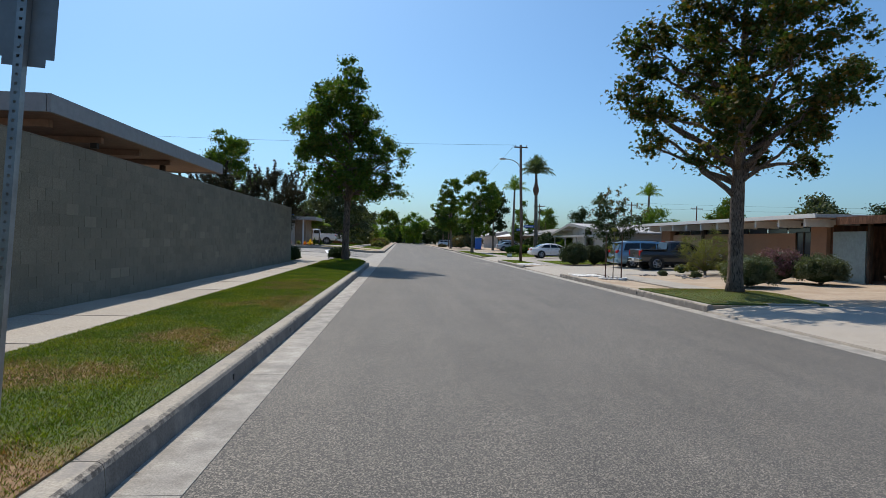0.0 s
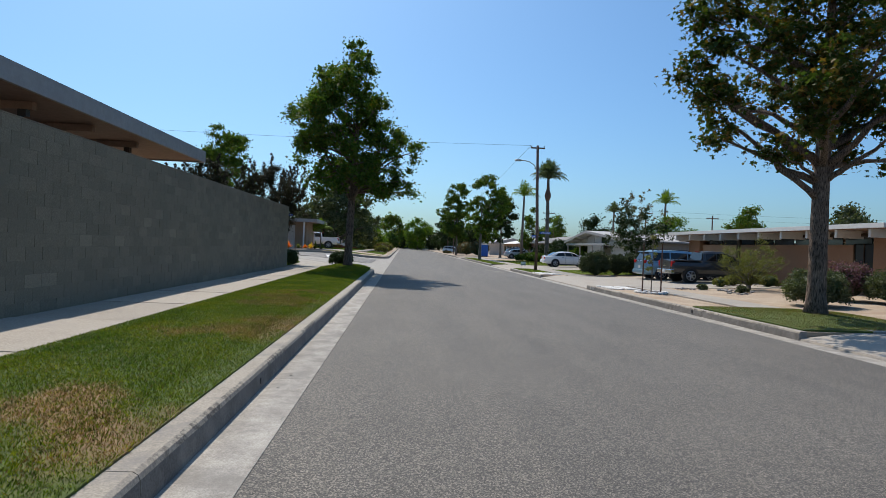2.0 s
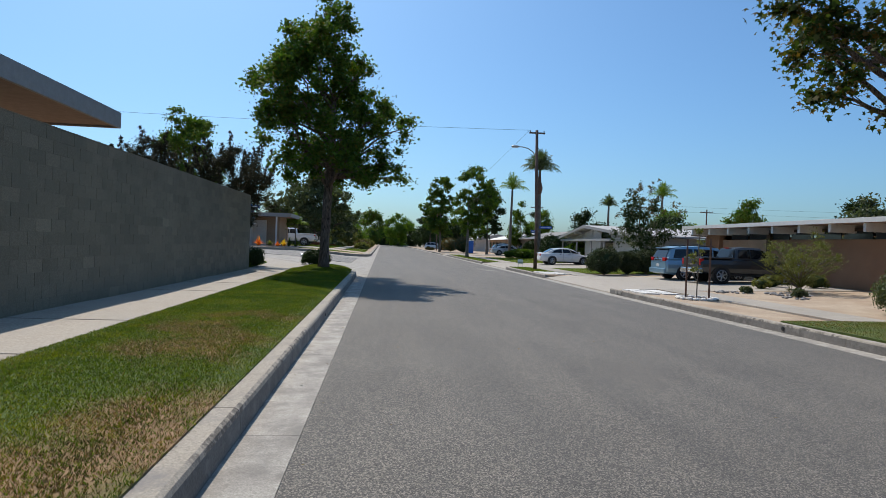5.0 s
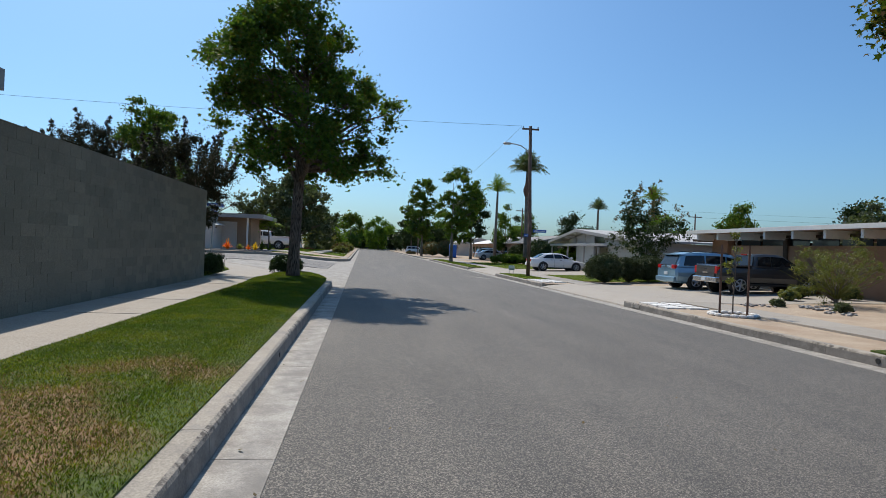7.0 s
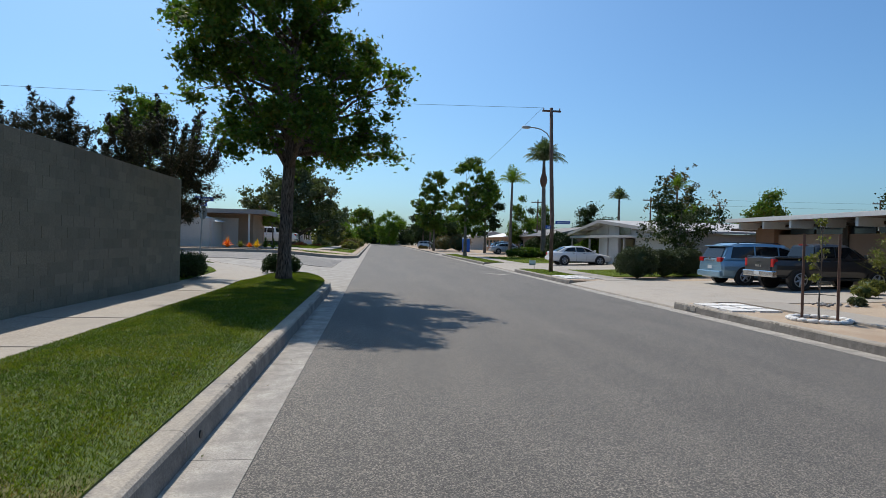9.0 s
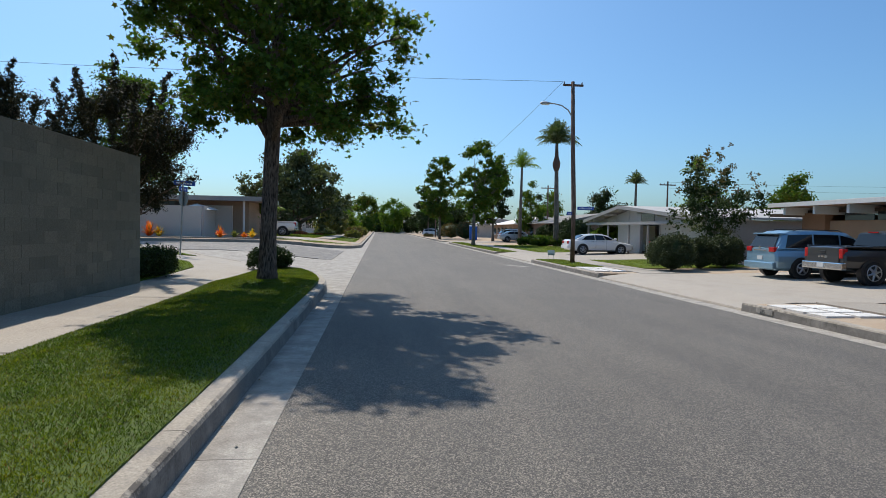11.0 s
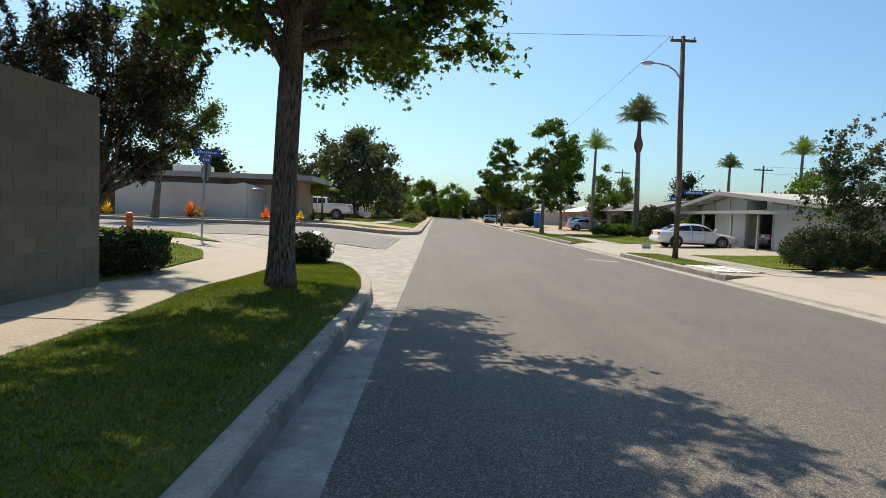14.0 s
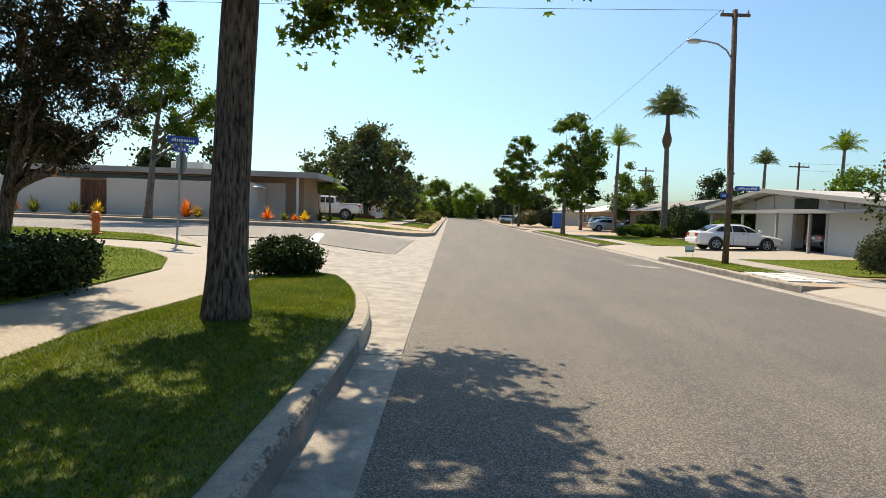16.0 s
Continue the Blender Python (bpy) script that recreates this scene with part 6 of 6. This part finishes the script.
def car(kind, m, body, label, group=""):
    """A parked car; its nose towards local +x, the wheels on z = 0."""
    t = empty({"sedan": "sedan_car", "van": "minivan", "pickup": "pickup_truck", "suv": "suv_car"}[kind], m, label, "car", group)
    if kind == "sedan":
        L, W, wr, ax = 4.85, 0.92, 0.33, (-1.42, 1.4)
        low = [(-2.42, 0.74, 0.42, 0.92), (-2.3, 0.86, 0.28, 1.0), (-1.6, 0.915, 0.22, 1.0), (-0.6, 0.92, 0.2, 0.98), (0.7, 0.92, 0.2, 0.95), (1.6, 0.91, 0.22, 0.86), (2.2, 0.84, 0.26, 0.74), (2.42, 0.66, 0.36, 0.62)]
        up = [(-1.95, 0.72, 0.97, 1.0), (-1.25, 0.78, 0.95, 1.38), (-0.6, 0.8, 0.95, 1.455), (0.1, 0.8, 0.94, 1.45), (0.55, 0.79, 0.93, 1.32), (1.25, 0.76, 0.9, 0.95)]
        win = [((-1.45, 1.02), (-1.1, 1.3), (-0.55, 1.37), (-0.5, 1.02)), ((-0.44, 1.02), (-0.49, 1.37), (0.05, 1.36), (0.3, 1.02)), ((0.36, 1.02), (0.1, 1.35), (0.42, 1.26), (0.95, 1.01))]
        rear_g, front_g = ((-1.92, 1.01), (-1.28, 1.36)), ((1.2, 0.98), (0.57, 1.3))
        tail_z = (0.72, 0.92)
    elif kind == "van":
        L, W, wr, ax = 5.1, 0.99, 0.34, (-1.5, 1.5)
        low = [(-2.52, 0.86, 0.36, 1.06), (-2.42, 0.95, 0.26, 1.1), (-1.4, 0.99, 0.22, 1.1), (0.6, 0.99, 0.22, 1.08), (1.5, 0.98, 0.22, 1.0), (2.2, 0.9, 0.26, 0.86), (2.55, 0.7, 0.36, 0.7)]
        up = [(-2.45, 0.86, 1.05, 1.12), (-2.2, 0.88, 1.07, 1.62), (-1.8, 0.88, 1.07, 1.76), (-0.4, 0.88, 1.07, 1.79), (0.5, 0.87, 1.06, 1.74), (0.95, 0.86, 1.04, 1.5), (1.85, 0.82, 0.95, 1.02)]
        win = [((-2.1, 1.12), (-1.95, 1.6), (-1.0, 1.64), (-1.0, 1.12)), ((-0.92, 1.12), (-0.92, 1.64), (0.1, 1.63), (0.1, 1.12)), ((0.18, 1.12), (0.18, 1.62), (0.72, 1.5), (1.35, 1.09))]
        rear_g, front_g = ((-2.46, 1.12), (-2.22, 1.6)), ((1.8, 1.04), (0.97, 1.48))
        tail_z = (0.95, 1.14)
    elif kind == "pickup":
        L, W, wr, ax = 5.4, 0.94, 0.39, (-1.62, 1.63)
        low = [(-2.68, 0.9, 0.52, 1.2), (-2.6, 0.93, 0.48, 1.22), (-0.8, 0.94, 0.42, 1.22), (0.9, 0.94, 0.42, 1.2), (1.7, 0.93, 0.42, 1.16), (2.4, 0.9, 0.45, 1.08), (2.68, 0.78, 0.5, 0.98)]
        up = [(-0.92, 0.8, 1.18, 1.24), (-0.8, 0.82, 1.18, 1.74), (-0.3, 0.83, 1.18, 1.8), (0.5, 0.83, 1.18, 1.78), (0.85, 0.82, 1.17, 1.6), (1.45, 0.8, 1.14, 1.2)]
        win = [((-0.72, 1.26), (-0.68, 1.66), (-0.12, 1.69), (-0.1, 1.26)), ((-0.04, 1.26), (-0.06, 1.69), (0.55, 1.67), (1.1, 1.24))]
        rear_g, front_g = ((-0.93, 1.28), (-0.815, 1.68)), ((1.4, 1.24), (0.87, 1.58))
        tail_z = (0.86, 1.18)
    else:
        L, W, wr, ax = 4.7, 0.93, 0.36, (-1.35, 1.38)
        low = [(-2.33, 0.84, 0.4, 1.05), (-2.2, 0.91, 0.28, 1.08), (-0.6, 0.93, 0.25, 1.06), (0.9, 0.93, 0.25, 1.03), (1.8, 0.9, 0.28, 0.96), (2.33, 0.7, 0.4, 0.78)]
        up = [(-2.25, 0.8, 1.04, 1.1), (-1.95, 0.82, 1.04, 1.55), (-0.6, 0.83, 1.04, 1.7), (0.3, 0.82, 1.03, 1.66), (0.7, 0.81, 1.02, 1.48), (1.45, 0.78, 0.98, 1.05)]
        win = [((-1.95, 1.1), (-1.8, 1.5), (-0.95, 1.56), (-0.95, 1.1)), ((-0.88, 1.1), (-0.88, 1.56), (0.0, 1.56), (0.05, 1.1)), ((0.1, 1.1), (0.08, 1.55), (0.5, 1.45), (1.05, 1.08))]
        rear_g, front_g = ((-2.26, 1.1), (-1.98, 1.5)), ((1.4, 1.06), (0.72, 1.46))
        tail_z = (0.85, 1.08)
    part("body", loft(low, LOWER), body, t, smooth=False)
    part("cabin", loft(up, UPPER), body, t)

    def half_w(x, z):
        for (x0, w0, l0, h0), (x1, w1, l1, h1) in zip(up, up[1:]):
            if x0 <= x <= x1:
                f = (x - x0) / (x1 - x0)
                w, lo, hi = w0 + (w1 - w0) * f, l0 + (l1 - l0) * f, h0 + (h1 - h0) * f
                u = max(0, min(1, (z - lo) / max(0.01, hi - lo)))
                return w * (1 - 0.15 * u ** 1.2)
        return 0.8

    for sgn in (-1, 1):
        for quad in win:
            pts = [(x, sgn * (half_w(x, z) + 0.006), z) for x, z in quad]
            panel("side_window", pts if sgn < 0 else pts[::-1], 0.012, M["car_glass"], t, "dark tinted side window")
        for k, x in enumerate(ax):
            part("wheel_arch", tube([(x, sgn * (W - 0.2), wr + 0.02), (x, sgn * (W + 0.006), wr + 0.02)], [wr + 0.075, wr + 0.075], 24), M["black_trim"], t)
            wheel(t, x, sgn * (W - 0.21), wr, 0.235, sgn, 6 if kind == "pickup" else 5)
        mx = win[-1][3][0] - 0.08
        part("mirror", box(mx, sgn * (W - 0.02) - 0.0, win[-1][3][1] + 0.02, mx + 0.14, sgn * (W + 0.19), win[-1][3][1] + 0.17, 0.03) if sgn > 0 else box(mx, -W - 0.19, win[-1][3][1] + 0.02, mx + 0.14, -W + 0.02, win[-1][3][1] + 0.17, 0.03), body, t)
        for quad in win[:2]:
            hx = quad[3][0] - 0.2
            part("door_handle", box(hx - 0.1, sgn * (W - 0.005) - 0.015, quad[3][1] - 0.14, hx + 0.08, sgn * (W - 0.005) + 0.015, quad[3][1] - 0.11, 0.006), M["chrome"] if kind == "sedan" else body, t)
            sx = quad[3][0] + 0.03
            part("door_seam", box(sx, sgn * (W - 0.002) - 0.004, 0.32 + (0.15 if kind == "pickup" else 0), sx + 0.012, sgn * (W - 0.002) + 0.004, quad[3][1] - 0.02), M["black_trim"], t)
        xr = low[0][0]
        y0, y1 = sorted((sgn * (low[0][1] - 0.02), sgn * (low[0][1] - (0.2 if kind == "pickup" else 0.34))))
        part("tail_light", box(xr - 0.03, y0, tail_z[0], xr + 0.16, y1, tail_z[1], 0.025), M["tail"], t, "red tail light")
        y0, y1 = sorted((sgn * (low[-2][1] - 0.02), sgn * (low[-2][1] - 0.3)))
        part("headlight", box(low[-2][0] + 0.02, y0, low[-2][3] - 0.2, low[-2][0] + 0.16, y1, low[-2][3] - 0.05, 0.03), M["sign_white"], t)
    part("side_skirt", box(ax[0] + wr + 0.1, -W + 0.02, low[2][2] - 0.04, ax[1] - wr - 0.1, W - 0.02, low[2][2] + 0.06, 0.02), M["black_trim"], t)
    for (a, b), nm in ((rear_g, "rear_window"), (front_g, "windscreen")):
        o = -0.012 if nm == "rear_window" else 0.012
        w0, w1 = half_w(a[0], a[1]) * 0.93, half_w(b[0], b[1]) * 0.88
        pts = [(a[0] + o, -w0, a[1]), (a[0] + o, w0, a[1]), (b[0] + o, w1, b[1]), (b[0] + o, -w1, b[1])]
        panel(nm, pts if nm == "windscreen" else pts[::-1], 0.014, M["car_glass"], t, "dark tinted glass")
    xr = low[0][0]
    part("rear_bumper", box(xr - 0.1, -low[0][1] - 0.02, low[0][2] - 0.05, xr + 0.12, low[0][1] + 0.02, low[0][2] + 0.2, 0.04), M["chrome"] if kind == "pickup" else body, t)
    part("number_plate", box(xr - 0.115 if kind == "pickup" else xr - 0.02, -0.16, low[0][2] + (0.02 if kind == "pickup" else 0.28), xr - 0.095 if kind == "pickup" else xr + 0.02, 0.16, low[0][2] + (0.17 if kind == "pickup" else 0.43)), M["plate"], t)
    if kind == "pickup":
        part("tailgate", box(xr - 0.035, -0.72, 0.62, xr + 0.02, 0.72, 1.21, 0.02), body, t)
        part("tailgate_handle", box(xr - 0.05, -0.12, 1.02, xr - 0.03, 0.12, 1.1, 0.01), M["black_trim"], t)
        bmx = bmesh.new()
        for kk in range(3):
            add_box(bmx, xr - 0.046, -0.2 + kk * 0.14, 0.86, xr - 0.036, -0.1 + kk * 0.14, 0.93)
        part("tailgate_badge", bmx, M["chrome"], t)
        part("bed_floor", box(-2.55, -0.8, 1.215, -1.0, 0.8, 1.235), M["black_trim"], t)
        for sgn in (-1, 1):
            part("bed_rail", box(-2.6, sgn * 0.86 - 0.06, 1.21, -0.95, sgn * 0.86 + 0.06, 1.27, 0.02), body, t)
        part("brake_lamp", box(-0.87, -0.2, 1.73, -0.83, 0.2, 1.77), M["tail"], t)
    if kind in ("van", "suv"):
        for sgn in (-1, 1):
            zt = up[2][3] - 0.02
            part("roof_rail", tube([(-1.7, sgn * 0.62, zt), (-1.5, sgn * 0.62, zt + 0.07), (0.2, sgn * 0.62, zt + 0.07), (0.4, sgn * 0.62, zt - 0.02)], [0.02] * 4, 6), M["black_trim"], t)
        part("rear_spoiler", box(up[1][0] - 0.16, -0.72, up[1][3] + 0.0, up[1][0] + 0.3, 0.72, up[1][3] + 0.05, 0.02), body, t)
        part("rear_garnish", box(xr - 0.035, -0.36, tail_z[0] + 0.04, xr + 0.02, 0.36, tail_z[0] + 0.09, 0.01), M["chrome"], t)
        part("emblem", tube([(xr - 0.04, 0, tail_z[0] + 0.16), (xr - 0.02, 0, tail_z[0] + 0.16)], [0.06, 0.06], 14), M["chrome"], t)
    return t


def on_drive(x, y):
    return right_z(x, y) + 0.015


car("van", pose(17.1, 37.6, on_drive(16.5, 37)), M["car_blue"], "pale blue minivan parked nose-in on a driveway")
car("pickup", pose(17.6, 34.7, on_drive(16.5, 34)), M["car_grey"], "dark grey pickup truck parked nose-in on a driveway")
car("sedan", pose(15.8, 58.2, on_drive(15.8, 58)), M["car_white"], "white sedan parked nose-in before a carport")
car("sedan", pose(21.6, 56.3, 0.015), M["car_black"], "dark sedan parked inside the carport")
car("sedan", pose(18.2, 94.2, on_drive(18, 94)), M["car_silver"], "silver sedan on a distant driveway", "distant parked cars")
car("suv", pose(18.8, 97.2, on_drive(18, 97)), M["car_silver"], "silver hatchback on a distant driveway", "distant parked cars")
car("suv", pose(12.2, 150, -0.15, 0, 0, -20), M["car_white"], "white car far along the road", "distant parked cars")
car("suv", pose(1.5, 232, road_z(1.5, 232), 0, 0, 180), M["car_black"], "dark car far down the road", "distant parked cars")
car("pickup", pose(-10.0, 69.4, left_z(-10, 69) + 0.02, 0, 0, 180), M["car_white"], "white pickup truck parked by clump palms")


# ---- small things ----
def pavers(x0, y0, nx, ny, label):
    for i in range(nx):
        for j in range(ny):
            ob = tagged(part("stepping_slab", box(-0.33, -0.28, -0.03, 0.33, 0.28, 0.035, 0.008), M["white_stone"], None), label, "paving slab", "parkway stepping slabs")
            ob.matrix_world = pose(x0 + i * 0.78, y0 + j * 0.68, right_z(9.5, 0) - 0.004, 0, 0, random.uniform(-2, 2))


pavers(9.45, 27.6, 2, 3, "whitish concrete stepping slab set in gravel")
pavers(9.45, 41.0, 2, 4, "whitish concrete stepping slab in the parkway")


def cobbles(cx, cy, r, n, label):
    for k in range(n):
        a, d = random.uniform(0, 6.283), r * random.random() ** 0.5
        bm = bmesh.new()
        s = random.uniform(0.05, 0.1)
        bmesh.ops.create_icosphere(bm, subdivisions=1, radius=s)
        for v in bm.verts:
            v.co.z *= 0.6
        ob = tagged(part("cobble", bm, M["cobble"], None, "", True), label, "stone", "yard cobbles")
        ob.matrix_world = pose(cx + d * math.cos(a), cy + d * math.sin(a), right_z(cx, cy) + 0.01, 0, 0, random.uniform(0, 180))


cobbles(15.4, 28.2, 0.9, 46, "grey rounded cobble at a shrub foot")
cobbles(13.7, 29.2, 0.7, 22, "grey rounded cobble beside the driveway")
cobbles(14.6, 26.6, 0.5, 14, "grey rounded cobble on tan gravel")

yard = empty("yard_sign", pose(9.6, 49.0, -0.17), "small white yard sign on wire legs", "sign")
part("board", box(-0.2, -0.008, 0.32, 0.2, 0.008, 0.62), M["sign_white"], yard)
part("band", box(-0.2, -0.011, 0.32, 0.2, -0.009, 0.42), M["teal"], yard)
for sx in (-0.14, 0.14):
    part("leg", tube([(sx, 0, -0.05), (sx, 0, 0.33)], [0.008, 0.008], 6), M["steel"], yard)

toilet = empty("portable_toilet", pose(14.6, 108.5, -0.1), "blue portable toilet beside the sidewalk", "portable toilet")
part("cabin", box(-0.55, -0.55, 0.05, 0.55, 0.55, 2.1, 0.04), M["blue_plastic"], toilet)
part("roof", box(-0.58, -0.58, 2.1, 0.58, 0.58, 2.28, 0.08), M["sign_white"], toilet)
part("door", box(-0.57, -0.4, 0.15, -0.551, 0.4, 1.95, 0.01), M["blue_plastic"], toilet)
part("base", box(-0.6, -0.6, -0.05, 0.6, 0.6, 0.05), M["black_trim"], toilet)

um = empty("garden_umbrella", pose(-12.6, 58.6, 0.6), "white canvas umbrella behind the garden wall", "umbrella")
bm = bmesh.new()
bmesh.ops.create_cone(bm, cap_ends=False, segments=8, radius1=1.45, radius2=0.02, depth=0.42)
bmesh.ops.translate(bm, verts=bm.verts[:], vec=(0, 0, 2.15))
bmesh.ops.solidify(bm, geom=bm.faces[:], thickness=0.01)
part("canopy", bm, M["umbrella"], um)
part("pole", tube([(0, 0, 0), (0, 0, 2.35)], [0.025, 0.025], 8), M["white"], um)

# painted road marks
stop = tagged(sheet("stop_line", [(-5.35, 43.9), (-5.0, 43.9), (-5.75, 48.6), (-6.1, 48.6)], lambda x, y: side_z(x, y) + 0.036, M["sign_white"], 1.0, 0.01), "worn white stop line", "road marking")
tagged(sheet("road_patch", [(5.9, 45.8), (7.0, 45.4), (7.6, 46.0), (6.5, 46.4)], lambda x, y: road_z(x, y) + 0.005, M["gutter"], 1.0, 0.01), "pale patch on the asphalt", "road marking")
for k, (hx, hy) in enumerate(((-1.42, 4.05), (-1.42, 7.1), (-1.42, 17.0))):
    bm = bmesh.new()
    add_tube(bm, [(hx - 0.06, hy, 0.085), (hx + 0.012, hy, 0.085)], [0.03, 0.03], 12)
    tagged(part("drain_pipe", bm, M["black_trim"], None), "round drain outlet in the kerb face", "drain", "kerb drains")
tagged(part("drain_pipe", tube([(8.822, 19.2, -0.27), (8.9, 19.2, -0.27)], [0.05, 0.05], 12), M["black_trim"], None), "round drain outlet in the kerb face", "drain", "kerb drains")
hn = tagged(part("house_number", box(8.822, 28.6, -0.32, 8.829, 29.2, -0.2), M["gutter"], None), "faded pale house number panel on the kerb", "house number")
txt = bpy.data.curves.new("digits", "FONT")
txt.body, txt.size, txt.extrude = "225", 0.12, 0.001
dg = new("digits", txt)
dg.data.materials.append(M["black_trim"])
dg.parent = hn
dg.matrix_world = Matrix.Translation((8.819, 29.05, -0.31)) @ Euler((radians(90), 0, radians(-90))).to_matrix().to_4x4()
bb = empty("fire_bowl", pose(20.0, 20.2, 0.0), "dark round bowl on the driveway edge", "bowl")
part("bowl", tube([(0, 0, 0.12), (0, 0, 0.16), (0, 0, 0.42), (0, 0, 0.45)], [0.25, 0.4, 0.62, 0.6], 18), M["dark_wood"], bb, smooth=True)
part("foot", tube([(0, 0, 0), (0, 0, 0.13)], [0.3, 0.26], 12), M["dark_wood"], bb)

# fallen leaves and twigs along the gutter and lawn
n = 60
lx = np.r_[rng.uniform(-1.4, -0.9, 44), rng.uniform(-0.9, 4.0, 16)]
ly = rng.uniform(-1, 33, n)
lv = np.empty((n, 4, 3))
for k in range(n):
    zz = 0.016 if lx[k] > -1.4 else lawn_z(lx[k], ly[k]) + 0.03
    zz = road_z(lx[k], 0) + 0.006 if lx[k] > -0.95 else zz
    a, s = rng.uniform(0, 6.28), rng.uniform(0.012, 0.03)
    d, e = np.array([math.cos(a), math.sin(a), 0.25]) * s, np.array([-math.sin(a), math.cos(a), 0.1]) * s * 0.5
    c = np.array([lx[k], ly[k], zz])
    lv[k] = [c, c + d + e, c + 2 * d, c + d - e]
tagged(soup("fallen_leaves", lv.reshape(-1, 3), 4, M["leaf_rust"]), "scattered dry brown fallen leaves", "leaves", kind="stuff")
